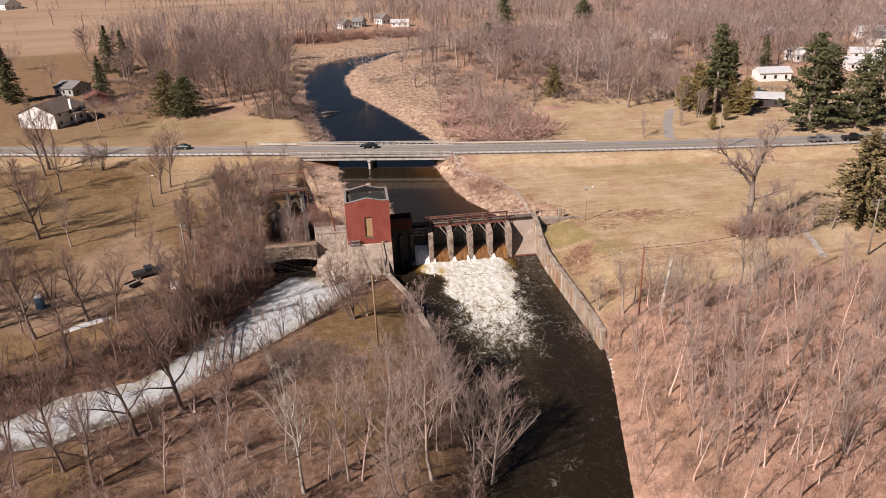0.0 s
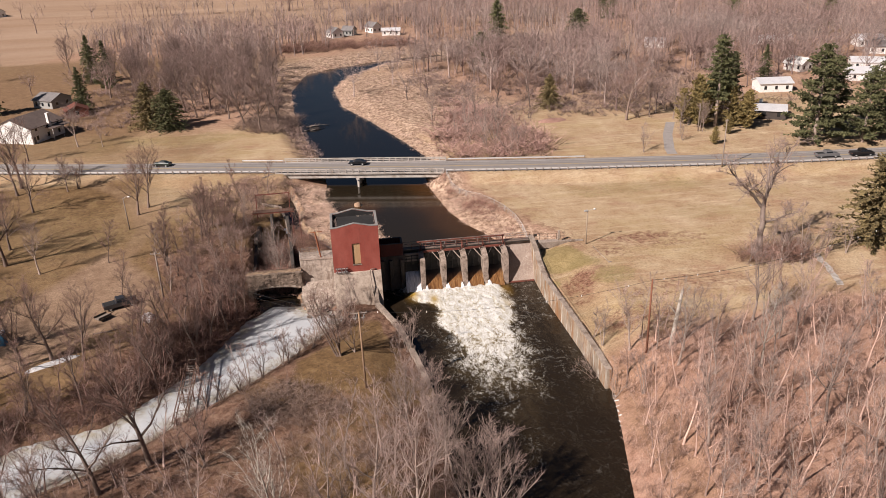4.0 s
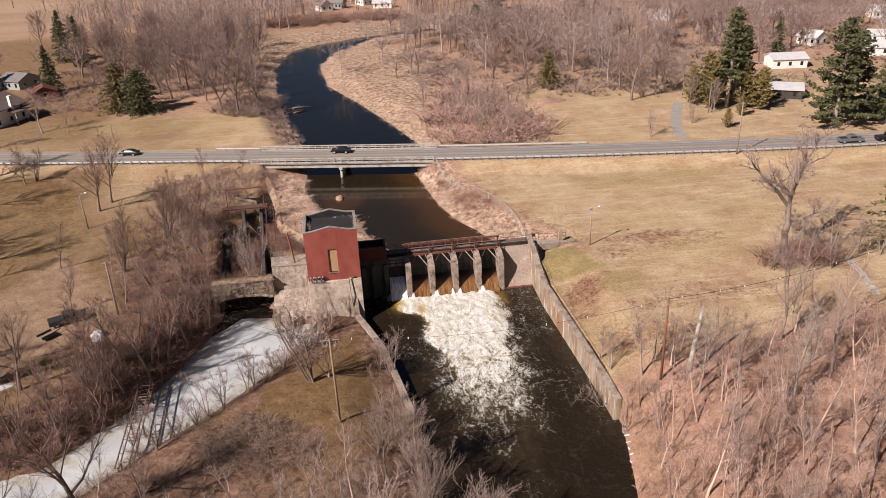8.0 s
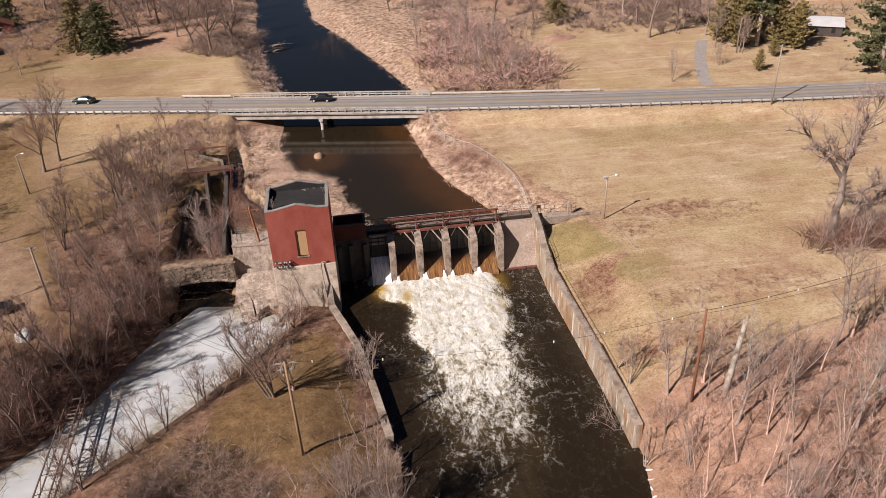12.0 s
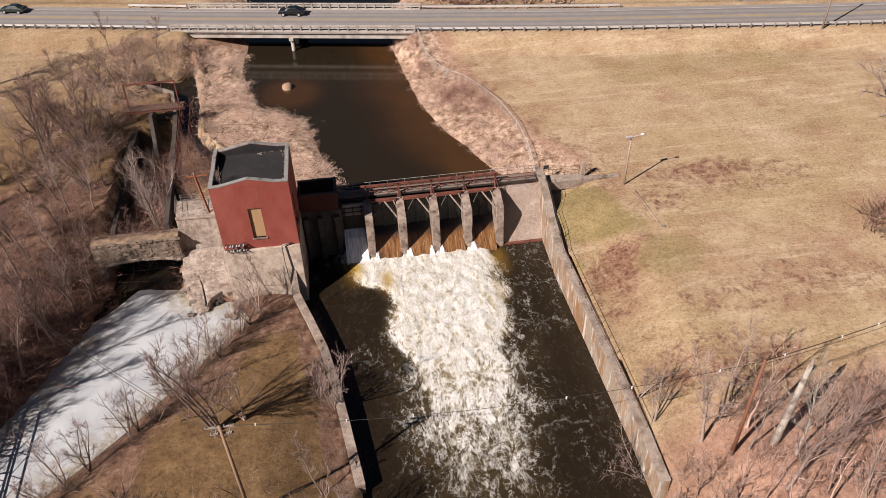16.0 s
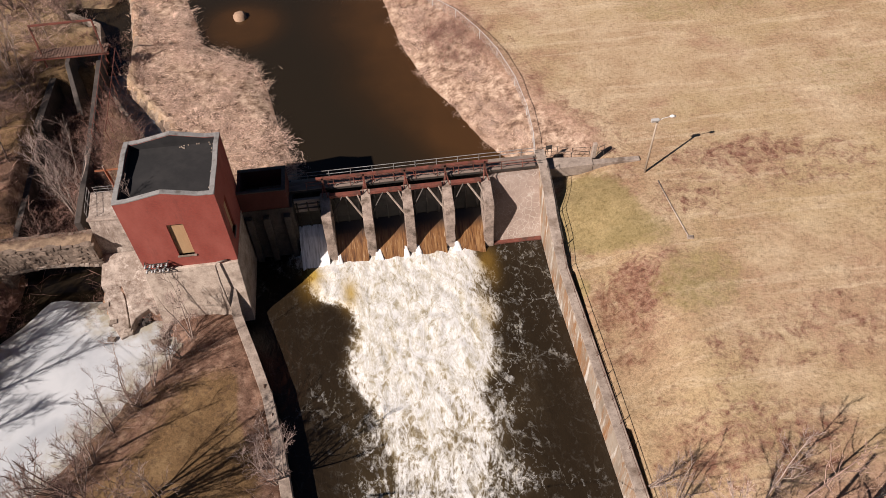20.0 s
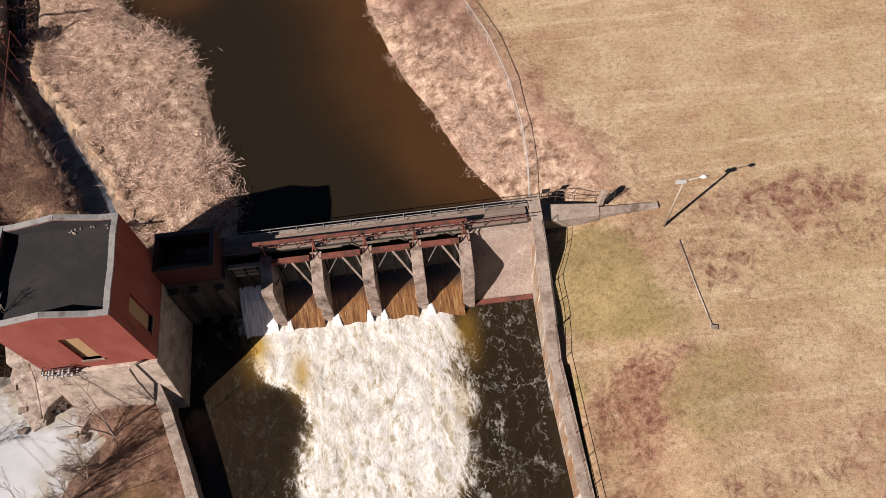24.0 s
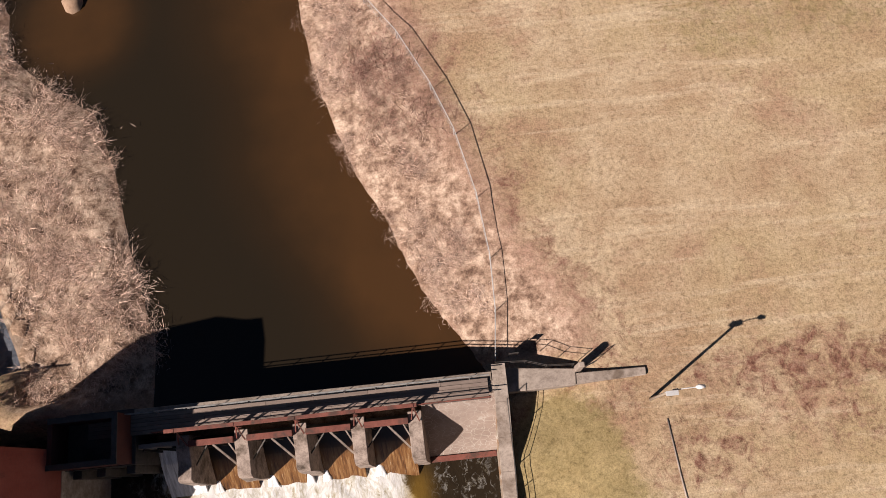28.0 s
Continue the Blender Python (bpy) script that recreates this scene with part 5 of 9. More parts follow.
w = part("window", Build().box(PX0 + 0.2, WIN_S[0], WIN_S[2], PX0 + 0.26, WIN_S[1], WIN_S[3]), M_PLY, ph, "tall window boarded with tan plywood")
w = part("window", Build().box(WIN_F[0], PY1 - 0.26, WIN_F[2], WIN_F[1], PY1 - 0.2, WIN_F[3]), M_PLY, ph, "tall window boarded with tan plywood")
# concrete substructure
part("foundation", Build().hexa([(PX0 - 0.1, PY0 - 1.9, -10), (PX1 + 0.1, PY0 - 1.9, -10), (PX1 + 0.1, PY1, -10), (PX0 - 0.1, PY1, -10),
                                 (PX0 - 0.1, PY0 - 0.25, -0.95), (PX1 + 0.05, PY0 - 0.25, -0.95), (PX1 + 0.05, PY1, -0.95), (PX0 - 0.1, PY1, -0.95)]), M_FOUND, ph, "pale stained concrete foundation", bevel=0.06)
# annex beside the gates
AX0, AX1, AY0, AY1 = PX1, 12.25, 137.4, 140.6
an = part("annex", Build().box(AX0, AY0, -1.3, AX1, AY0 + 0.3, 1.0).box(AX1 - 0.3, AY0 + 0.3, -1.3, AX1, AY1 - 0.3, 1.0)
          .box(AX0, AY1 - 0.3, -1.3, AX1, AY1, 1.0).box(AX0, AY0 + 0.3, -1.3, AX0 + 0.3, AY1 - 0.3, 1.0), M_SHADEDBRICK, ph, "low roofless annex of dark brick, the powerhouse shade put into its colour")
# floor, base and buttresses: the powerhouse's shade is put into the dark concrete
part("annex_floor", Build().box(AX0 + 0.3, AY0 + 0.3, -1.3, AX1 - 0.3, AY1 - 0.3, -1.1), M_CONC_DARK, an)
part("annex_base", Build().box(AX0, AY0 - 0.05, -10, 12.5, 141.0, -1.3), M_CONC_DARK, ph, "dark concrete base, shade put into its colour")
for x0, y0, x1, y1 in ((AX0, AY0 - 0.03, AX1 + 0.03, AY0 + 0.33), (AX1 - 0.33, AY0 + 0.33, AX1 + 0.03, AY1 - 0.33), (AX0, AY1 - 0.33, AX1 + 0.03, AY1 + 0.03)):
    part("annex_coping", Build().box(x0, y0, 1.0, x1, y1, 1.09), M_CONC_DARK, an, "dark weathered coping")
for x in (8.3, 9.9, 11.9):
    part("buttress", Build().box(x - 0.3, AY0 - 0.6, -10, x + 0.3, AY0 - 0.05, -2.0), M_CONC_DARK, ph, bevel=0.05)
# concrete block on the land side
blk = thing("headgate_block", (-3.3, 137.0, W_DOWN), "weathered concrete block beside the powerhouse with a flat deck", "wall")
part("body", Build().hexa([(-6.5, 136.9, -10), (PX0 - 0.12, 136.6, -10), (PX0 - 0.12, 141.9, -10), (-6.9, 141.9, -10),
                           (-6.4, 138.0, -0.9), (PX0 - 0.12, 137.7, -0.9), (PX0 - 0.12, 141.9, -0.9), (-6.8, 141.9, -0.9)]), M_OLDWALL, blk, bevel=0.08)
part("apron", Build().hexa([(-6.7, 134.2, -10), (PX0 - 0.14, 134.0, -10), (PX0 - 0.14, 137.6, -10), (-6.5, 137.6, -10),
                            (-6.6, 134.6, -6.3), (PX0 - 0.14, 134.4, -6.1), (PX0 - 0.14, 137.2, -4.6), (-6.4, 137.3, -4.9)]), M_OLDWALL, blk, "stained sloping apron", bevel=0.1)
part("deck_edge", Build().bar((-6.45, 138.1, -0.78), (PX0 - 0.1, 137.8, -0.78), 0.4, 0.26), M_CONC_PALE, blk, "broken pale deck edge", bevel=0.05)

# ---- plants ----
class Fast:
    """Collects triangles quickly, for branches, twigs and blades."""

    def __init__(self, seed):
        self.v, self.f, self.r = [], [], random.Random(seed)

    def stick(self, pts, rads, n):
        base = len(self.v)
        last = len(pts) - 1
        for k, p in enumerate(pts):
            d = pts[min(k + 1, last)] - pts[max(k - 1, 0)]
            s = d.cross(Vector((0.36, 0.91, 0.21)))
            s = s.normalized() if s.length > 1e-5 else Vector((1, 0, 0))
            u = s.cross(d).normalized()
            for i in range(n):
                a = 2 * math.pi * i / n
                q = p + s * (math.cos(a) * rads[k]) + u * (math.sin(a) * rads[k])
                self.v.append((q.x, q.y, q.z))
        for k in range(last):
            for i in range(n):
                a, b = base + k * n + i, base + k * n + (i + 1) % n
                self.f += [(a, b, b + n), (a, b + n, a + n)]

    def sliver(self, p, d, w):
        """One thin tapering twig or blade."""
        s = d.cross(Vector((self.r.uniform(-1, 1), self.r.uniform(-1, 1), self.r.uniform(-1, 1))))
        s = s.normalized() * (w / 2) if s.length > 1e-6 else Vector((w / 2, 0, 0))
        n = len(self.v)
        e = p + d
        self.v += [tuple(p - s), tuple(p + s), tuple(e)]
        self.f.append((n, n + 1, n + 2))

    def arrays(self):
        return np.array(self.v, np.float32).reshape(-1, 3), np.array(self.f, np.int32).reshape(-1, 3)


def tri_mesh(name, v, f, material, smooth=False):
    me = bpy.data.meshes.new(name)
    me.vertices.add(len(v))
    me.vertices.foreach_set("co", np.asarray(v, np.float32).ravel())
    me.loops.add(f.size)
    me.loops.foreach_set("vertex_index", np.asarray(f, np.int32).ravel())
    me.polygons.add(len(f))
    me.polygons.foreach_set("loop_start", np.arange(0, f.size, 3, dtype=np.int32))
    me.update(calc_edges=True)
    me.materials.append(material)
    if smooth:
        me.shade_smooth()
    return me


def way(rng, az, el):
    return Vector((math.cos(az) * math.cos(el), math.sin(az) * math.cos(el), math.sin(el)))


def grow(rng, p, d, length, segs, wob, lift):
    pts = [p.copy()]
    for _ in range(segs):
        d = (d + Vector((rng.gauss(0, wob), rng.gauss(0, wob), rng.gauss(0, wob) + lift))).normalized()
        p = p + d * (length / segs)
        pts.append(p.copy())
    return pts, d


def bare_tree(seed, h, r, limbs=12, subs=7, twigs=6, spread=0.42, low=0.28, twig_w=0.035, el=(0.6, 1.15), droop=0.10, stems=1, fine=1):
    """A leafless tree: tapered trunk, rising limbs, branches and a haze of fine twigs. Returns trunk and crown triangles."""
    rng = random.Random(seed)
    tr, cr = Fast(seed), Fast(seed + 1)
    for s in range(stems):
        lean = 0.04 if stems == 1 else 0.22
        d0 = Vector((rng.gauss(0, lean), rng.gauss(0, lean), 1)).normalized()
        hh = h * (1 if s == 0 else rng.uniform(0.7, 0.95))
        pts, _ = grow(rng, Vector((rng.gauss(0, r) * (stems > 1), rng.gauss(0, r) * (stems > 1), -0.3)), d0, hh, 9, 0.07, 0.06)
        rads = [r * (1.35 if k == 0 else 1.0) * (1 - 0.95 * (k / 9) ** 0.8) + 0.010 for k in range(10)]
        tr.stick(pts, rads, 6)
        az = rng.uniform(0, 6.28)
        count = max(1, limbs // stems)
        for k in range(count):
            f = low + (0.97 - low) * (k + rng.random()) / count
            i = min(8, int(f * 9))
            p = pts[i].lerp(pts[i + 1], f * 9 - i)
            az += 2.4 + rng.uniform(-0.5, 0.5)
            ln = hh * spread * (1.2 - 0.78 * f) * rng.uniform(0.6, 1.3)
            r0 = max(0.02, rads[i] * rng.uniform(0.42, 0.68))
            lp, ld = grow(rng, p, way(rng, az, rng.uniform(*el)), ln, 4, 0.13, droop)
            tr.stick(lp, [r0 * (1 - 0.9 * q / 4) + 0.006 for q in range(5)], 3)
            for j in range(subs):
                g = 0.15 + 0.85 * (j + rng.random()) / subs
                q = min(3, int(g * 4))
                bp = lp[q].lerp(lp[q + 1], g * 4 - q)
                bd = (ld + Vector((rng.gauss(0, 0.55), rng.gauss(0, 0.55), rng.gauss(0.25, 0.35)))).normalized()
                bl = ln * rng.uniform(0.28, 0.55) * (1.15 - 0.5 * g) + 0.3
                sp, sd = grow(rng, bp, bd, bl, 2, 0.14, 0.08)
                r1 = max(0.019, r0 * 0.42 * (1.1 - 0.6 * g))
                tr.stick(sp, [r1, r1 * 0.6, 0.005], 3)
                for t in range(twigs):
                    u = 0.1 + 0.9 * (t + rng.random()) / twigs
                    q = min(1, int(u * 2))
                    tp = sp[q].lerp(sp[q + 1], u * 2 - q)
                    td = (sd + Vector((rng.gauss(0, 0.5), rng.gauss(0, 0.5), rng.gauss(0.2, 0.4)))).normalized() * (bl * rng.uniform(0.3, 0.65))
                    cr.sliver(tp, td, twig_w * 0.8)
                    for _ in range(fine):
                        fd = (td.normalized() + Vector((rng.gauss(0, 0.5), rng.gauss(0, 0.5), rng.gauss(0.15, 0.4)))).normalized() * (td.length * rng.uniform(0.4, 0.75))
                        cr.sliver(tp + td * rng.uniform(0.25, 0.85), fd, twig_w * 0.62)
    return tr.arrays(), cr.arrays()


def forked_oak(seed, h):
    """An old oak: a thick trunk that forks half-way into gnarled leaders, a low limb reaching aside, many fine twigs."""
    rng = random.Random(seed)
    tr, cr = Fast(seed), Fast(seed + 1)

    def boughs(pts, d, ln, r0, count, level):
        """Crooked side branches along a limb, down to the twigs."""
        last = len(pts) - 1
        for k in range(count):
            f = 0.22 + 0.78 * (k + rng.random()) / count
            i = min(last - 1, int(f * last))
            p = pts[i].lerp(pts[i + 1], f * last - i)
            e = (d * 0.6 + Vector((rng.gauss(0, 0.6), rng.gauss(0, 0.6), rng.gauss(0.15, 0.45)))).normalized()
            bl = ln * rng.uniform(0.25, 0.5) * (1.15 - 0.5 * f) + 0.25
            if level:
                bp, bd = grow(rng, p, e, bl, 4, 0.24, 0.06)
                r1 = max(0.02, r0 * 0.45 * (1.1 - 0.6 * f))
                tr.stick(bp, [r1 * (1 - 0.85 * q / 4) + 0.006 for q in range(5)], 4 if level > 1 else 3)
                boughs(bp, bd, bl, r1, 7 if level > 1 else 8, level - 1)
            else:
                cr.sliver(p, e * bl, 0.045)
                cr.sliver(p + e * (bl * 0.5), Vector((rng.gauss(0, 0.4), rng.gauss(0, 0.4), rng.gauss(0.2, 0.4))) * bl * 0.7, 0.035)

    trunk = [Vector((0.12 * math.sin(1.9 * k), 0.10 * math.cos(2.3 * k) + 0.07 * k, -0.3 + h * 0.48 * k / 6)) for k in range(7)]
    tr.stick(trunk, [0.78, 0.58, 0.54, 0.50, 0.49, 0.44, 0.40], 9)
    for az, el, share, r in ((2.9, 0.70, 0.56, 0.30), (1.7, 1.35, 0.52, 0.28), (0.45, 0.98, 0.60, 0.33), (4.4, 0.9, 0.42, 0.22)):
        lp, ld = grow(rng, trunk[6] - Vector((0, 0, 0.5)), way(rng, az, el), h * share, 7, 0.17, 0.05)
        tr.stick(lp, [r * (1 - 0.88 * q / 7) + 0.015 for q in range(8)], 6)
        boughs(lp, ld, h * share, r, 12, 2)
    lp, ld = grow(rng, trunk[4], way(rng, 0.1, 0.15), h * 0.34, 6, 0.14, 0.0)
    tr.stick(lp, [0.24 * (1 - 0.85 * q / 6) + 0.015 for q in range(7)], 6)
    boughs(lp, ld, h * 0.34, 0.24, 12, 2)
    boughs(trunk, Vector((0, 0, 0.4)), 5.0, 0.10, 26, 1)
    return tr.arrays(), cr.arrays()


def conifer(seed, h, w, whorls=20, boughs=9, base=0.1, clump=0.55, droop=-0.12, ragged=0.25, power=0.8):
    """An evergreen: trunk and drooping boughs set with many small sprays of needles."""
    rng = random.Random(seed)
    tr, cr = Fast(seed), Fast(seed + 1)
    tr.stick([Vector((0, 0, -0.3)), Vector((0, 0, h * 0.5)), Vector((0, 0, h * 0.98))], [h * 0.02, h * 0.012, 0.02], 7)
    for k in range(whorls):
        f = base + (0.99 - base) * k / (whorls - 1)
        rad = w * (1 - f) ** power * (1 if f > base + 0.06 else 0.75)
        for j in range(boughs):
            if rng.random() < 0.08:
                continue
            az = 6.283 * (j + rng.random() * 0.8 + k * 0.37) / boughs
            ln = max(0.25, rad * rng.uniform(1 - ragged, 1 + ragged))
            d = way(rng, az, droop + 0.5 * f + rng.uniform(-0.1, 0.1))
            p0 = Vector((0, 0, f * h + rng.uniform(-0.2, 0.2)))
            n = max(3, int(ln / clump * 2.6))
            for c in range(n):
                u = (c + 0.6) / n
                p = p0 + d * (ln * u) + Vector((rng.gauss(0, 0.10), rng.gauss(0, 0.10), rng.gauss(0, 0.10) - 0.12 * u * u * ln)) * (0.5 + u)
                for _ in range(2):
                    v = Vector((rng.gauss(0, 1), rng.gauss(0, 1), rng.gauss(0, 0.45)))
                    v = (v.normalized() + d * 0.8) * clump * rng.uniform(0.6, 1.1)
                    cr.sliver(p - v * 0.4, v, clump * rng.uniform(0.5, 0.85))
    return tr.arrays(), cr.arrays()


def pine(seed, h, reach=0.36, boughs=86, low=0.05):
    """A broad old pine: long level boughs that end in flat tufts, gaps between them, a rounded top."""
    rng = random.Random(seed)
    tr, cr = Fast(seed), Fast(seed + 1)
    tr.stick([Vector((0, 0, -0.3)), Vector((0.2, 0.1, h * 0.5)), Vector((0.1, -0.2, h * 0.97))], [h * 0.021, h * 0.014, 0.03], 7)
    for k in range(boughs):
        f = low + (0.98 - low) * k / (boughs - 1)
        az = k * 2.4 + rng.uniform(-0.5, 0.5)
        ln = h * reach * max(0.06, 1 - f ** 1.7) ** 0.85 * rng.uniform(0.5, 1.15)
        d = way(rng, az, rng.uniform(-0.1, 0.2) + 0.5 * f * f)
        p0 = Vector((0, 0, f * h))
        bp, _ = grow(rng, p0, d, ln, 4, 0.09, 0.05)
        cr.stick(bp, [0.08, 0.06, 0.045, 0.03, 0.015], 3)
        for c in range(int(7 + ln * 6.0)):
            u = 0.3 + 0.7 * rng.random() ** 0.7
            q = min(3, int(u * 4))
            c0 = bp[q].lerp(bp[q + 1], u * 4 - q) + Vector((rng.gauss(0, 0.62), rng.gauss(0, 0.62), rng.gauss(0.12, 0.16)))
            for _ in range(4):
                v = Vector((rng.gauss(0, 1), rng.gauss(0, 1), rng.gauss(0.3, 0.4))).normalized() * rng.uniform(0.45, 0.9)
                cr.sliver(c0 - v * 0.4, v, rng.uniform(0.28, 0.5))
    return tr.arrays(), cr.arrays()


def tree_proto(name, arrays, m_trunk, m_crown, label, category="tree", group=""):
    """Meshes of one kind of tree; plant() stands copies of it on the land."""
    (tv, tf), (cv, cf) = arrays
    return (name, tri_mesh("trunk", tv, tf, m_trunk, True), tri_mesh("crown", cv, cf, m_crown), label, category, group)


def plant(proto, x, y, scale=1.0, turn=0.0, z=None, label="", tilt=(0.0, 0.0)):
    name, tm, cm, lab, category, group = proto
    root = new(name)
    root.empty_display_size = 0.3
    root.matrix_basis = pose(x, y, ground_z(x, y) if z is None else z, tilt[0], tilt[1], turn) @ Matrix.Scale(scale, 4)
    tagged(root, label or lab, category, group)
    for nm, me in (("trunk", tm), ("crown", cm)):
        new(nm, me).parent = root
    return root


def scatter(rng, n, x0, x1, y0, y1, gap, ok):
    out, tries = [], 0
    while len(out) < n and tries < n * 40:
        tries += 1
        x, y = rng.uniform(x0, x1), rng.uniform(y0, y1)
        if ok(x, y) and all((x - a) ** 2 + (y - c) ** 2 > gap * gap for a, c in out):
            out.append((x, y))
    return out


def sd(x, y, poly):
    return float(signed(np.array([x]), np.array([y]), poly)[0])


def road_d(x, y):
    return float(seg_dist(np.array([x]), np.array([y]), ROAD, False)[0])


# kinds of tree
BIG = [tree_proto("bare_tree", bare_tree(10 + k, 15.0, 0.26, 15, 9, 9, 0.42, 0.25, twig_w=0.042), M_BARK, M_TWIG, "tall leafless tree with a spreading crown of fine twigs", group="leafless trees") for k in range(4)]
SLIM = [tree_proto("bare_tree", bare_tree(30 + k, 11.0, 0.12, 12, 7, 7, 0.27, 0.3, twig_w=0.03, el=(0.6, 1.15)), M_BARK, M_TWIG, "slim leafless young tree among brush", group="leafless trees") for k in range(4)]
CLUMP = [tree_proto("bare_tree", bare_tree(50 + k, 9.0, 0.10, 15, 7, 7, 0.34, 0.2, twig_w=0.03, stems=3), M_BARK, M_TWIG, "leafless tree with several stems from one base", group="leafless trees") for k in range(3)]
M_COPSE = stuff_mat("purplish_twigs", (0.21, 0.138, 0.12), (0.47, 0.335, 0.29), 0.3, 6, 0.95, vary=0.5, relief=0, island=0.9)
ROUND = [tree_proto("bare_tree", bare_tree(70 + k, 16.0, 0.34, 20, 8, 7, 0.46, 0.2, twig_w=0.085, fine=2), M_BARK_DARK, M_COPSE, "large round-crowned leafless tree", group="leafless trees") for k in range(3)]
PALE = tree_proto("pale_bark_tree", bare_tree(90, 17.0, 0.24, 12, 8, 7, 0.40, 0.25, twig_w=0.04), M_BARK_WHITE, M_BARK_WHITE, "tall leafless tree with pale whitish bark")
PINE = [tree_proto("pine_tree", pine(100 + k, 23.0), M_BARK, M_NEEDLE, "broad dark green pine with layered ragged boughs", group="evergreens") for k in range(2)]
TALLPINE = tree_proto("pine_tree", pine(104, 23.0, 0.2, 70, 0.3), M_BARK, M_NEEDLE, "tall narrow pine with a high ragged crown", group="evergreens")
BROWNSPRUCE = tree_proto("spruce_tree", conifer(115, 14.0, 5.4, 24, 12, 0.02, 0.6, -0.12, 0.45, 0.6), M_BARK, M_NEEDLE_BROWN, "brownish olive spruce with boughs to the ground", group="evergreens")
DARK = [tree_proto("bare_tree", bare_tree(210 + k, 15.0, 0.33, 15, 9, 9, 0.46, 0.22, twig_w=0.042, droop=0.04, fine=2), M_BARK_DARK, M_TWIG_DARK, "large leafless tree with a dark thick trunk", group="leafless trees") for k in range(3)]
DARKSLIM = [tree_proto("bare_tree", bare_tree(220 + k, 11.0, 0.14, 12, 7, 7, 0.3, 0.25, twig_w=0.042, el=(0.6, 1.15), fine=2), M_BARK_DARK, M_TWIG_DARK, "slim dark leafless tree among brush", group="leafless trees") for k in range(3)]
DARKCLUMP = [tree_proto("bare_tree", bare_tree(230 + k, 9.0, 0.11, 18, 7, 7, 0.36, 0.15, twig_w=0.042, stems=4, fine=2), M_BARK_DARK, M_TWIG_DARK, "dark leafless shrub tree with several stems", group="leafless trees") for k in range(3)]
DARKTALL = [tree_proto("bare_tree", bare_tree(260 + k, 13.0, 0.2, 14, 8, 9, 0.27, 0.3, twig_w=0.042, el=(0.65, 1.15), fine=1), M_BARK_DARK, M_TWIG_DARK, "tall straight leafless tree on the ice bank", group="leafless trees") for k in range(3)]
OAK = tree_proto("oak_tree", forked_oak(246, 20.5), M_BARK, M_TWIG, "old leafless oak with a thick forked trunk and gnarled limbs")
SPRUCE = [tree_proto("spruce_tree", conifer(110 + k, 14.0, 3.6, 24, 10, 0.04, 0.6, -0.15, 0.4, 0.7), M_BARK, M_NEEDLE, "dark green spruce with drooping boughs to the ground", group="evergreens") for k in range(2)]
BROADSPRUCE = tree_proto("spruce_tree", conifer(113, 14.0, 6.2, 24, 13, 0.03, 0.65, -0.12, 0.45, 0.45), M_BARK, M_NEEDLE, "broad dark green spruce with boughs to the ground", group="evergreens")
OLIVE = tree_proto("cedar_tree", conifer(120, 13.0, 4.6, 18, 9, 0.05, 0.7, 0.55, 0.55, 0.38), M_BARK, M_NEEDLE_OLIVE, "olive brown cedar with a dense uneven crown", group="evergreens")

trng = random.Random(77)


def put(kind, rows):
    for x, y, h in rows:
        pr = kind if isinstance(kind, tuple) else trng.choice(kind)
        base = {"pale_bark_tree": 17.0, "pine_tree": 23.0, "spruce_tree": 14.0, "cedar_tree": 13.0}.get(pr[0], 0)
        if not base:
            base = max(v.co.z for v in pr[1].vertices)
        plant(pr, x, y, h / base, trng.uniform(0, 360))


# spit between the channels, near bank of the ice
put(DARK, [(-38.8, 84.0, 14.0), (-28.6, 84.8, 15.5), (-23.7, 89.2, 18.0)])
put(BIG, [(3.1, 73.3, 17.0), (7.9, 70.5, 18.0), (8.4, 90.2, 12.0), (4.8, 64.0, 15.0), (-14.0, 62.0, 14.0)])
put(PALE, [(-6.8, 70.2, 16.5)])
put(BIG, [(12.0, 84.0, 12.0), (13.4, 75.0, 13.0), (11.2, 92.5, 9.5)])
put(SLIM, [(-1.7, 71.2, 15.0), (-9.0, 76.0, 10.0), (-16.0, 78.0, 11.0), (0.0, 84.0, 11.0), (6.0, 82.0, 10.0), (-18.0, 92.0, 8.0), (10.8, 98.0, 8.0), (9.0, 103.0, 7.0), (-32.0, 78.0, 10.0)])
put(CLUMP, [(2.2, 111.3, 7.0), (11.0, 113.0, 7.0), (-22.0, 103.0, 7.5), (-2.1, 121.4, 8.0), (0.5, 124.9, 7.5), (2.3, 127.8, 7.0), (-4.3, 116.2, 8.0), (-0.6, 123.2, 6.0), (-3.4, 119.0, 6.5), (10.3, 112.6, 6.5), (9.0, 114.0, 5.0), (12.6, 88.0, 8.0), (13.6, 78.0, 9.0),
            (15.0, 72.0, 9.0), (9.3, 116.6, 3.4), (-9.0, 112.4, 6.5), (-13.6, 107.6, 7.0), (7.5, 95.0, 7.5), (-11.0, 95.0, 6.0), (38.9, 104.5, 7.0), (38.7, 107.5, 6.0), (37.9, 96.0, 6.5)])
put(DARKCLUMP, [(-8.0, 112.6, 5.0), (-11.6, 108.6, 6.0), (-14.6, 105.6, 5.0), (-6.4, 113.4, 4.5), (-16.8, 103.4, 5.5), (-5.6, 116.4, 4.0), (-1.2, 121.0, 4.5), (-18.5, 101.0, 6.0), (1.6, 125.6, 4.5)])
put(DARKCLUMP, [(-0.3, 110.6, 12.5)])
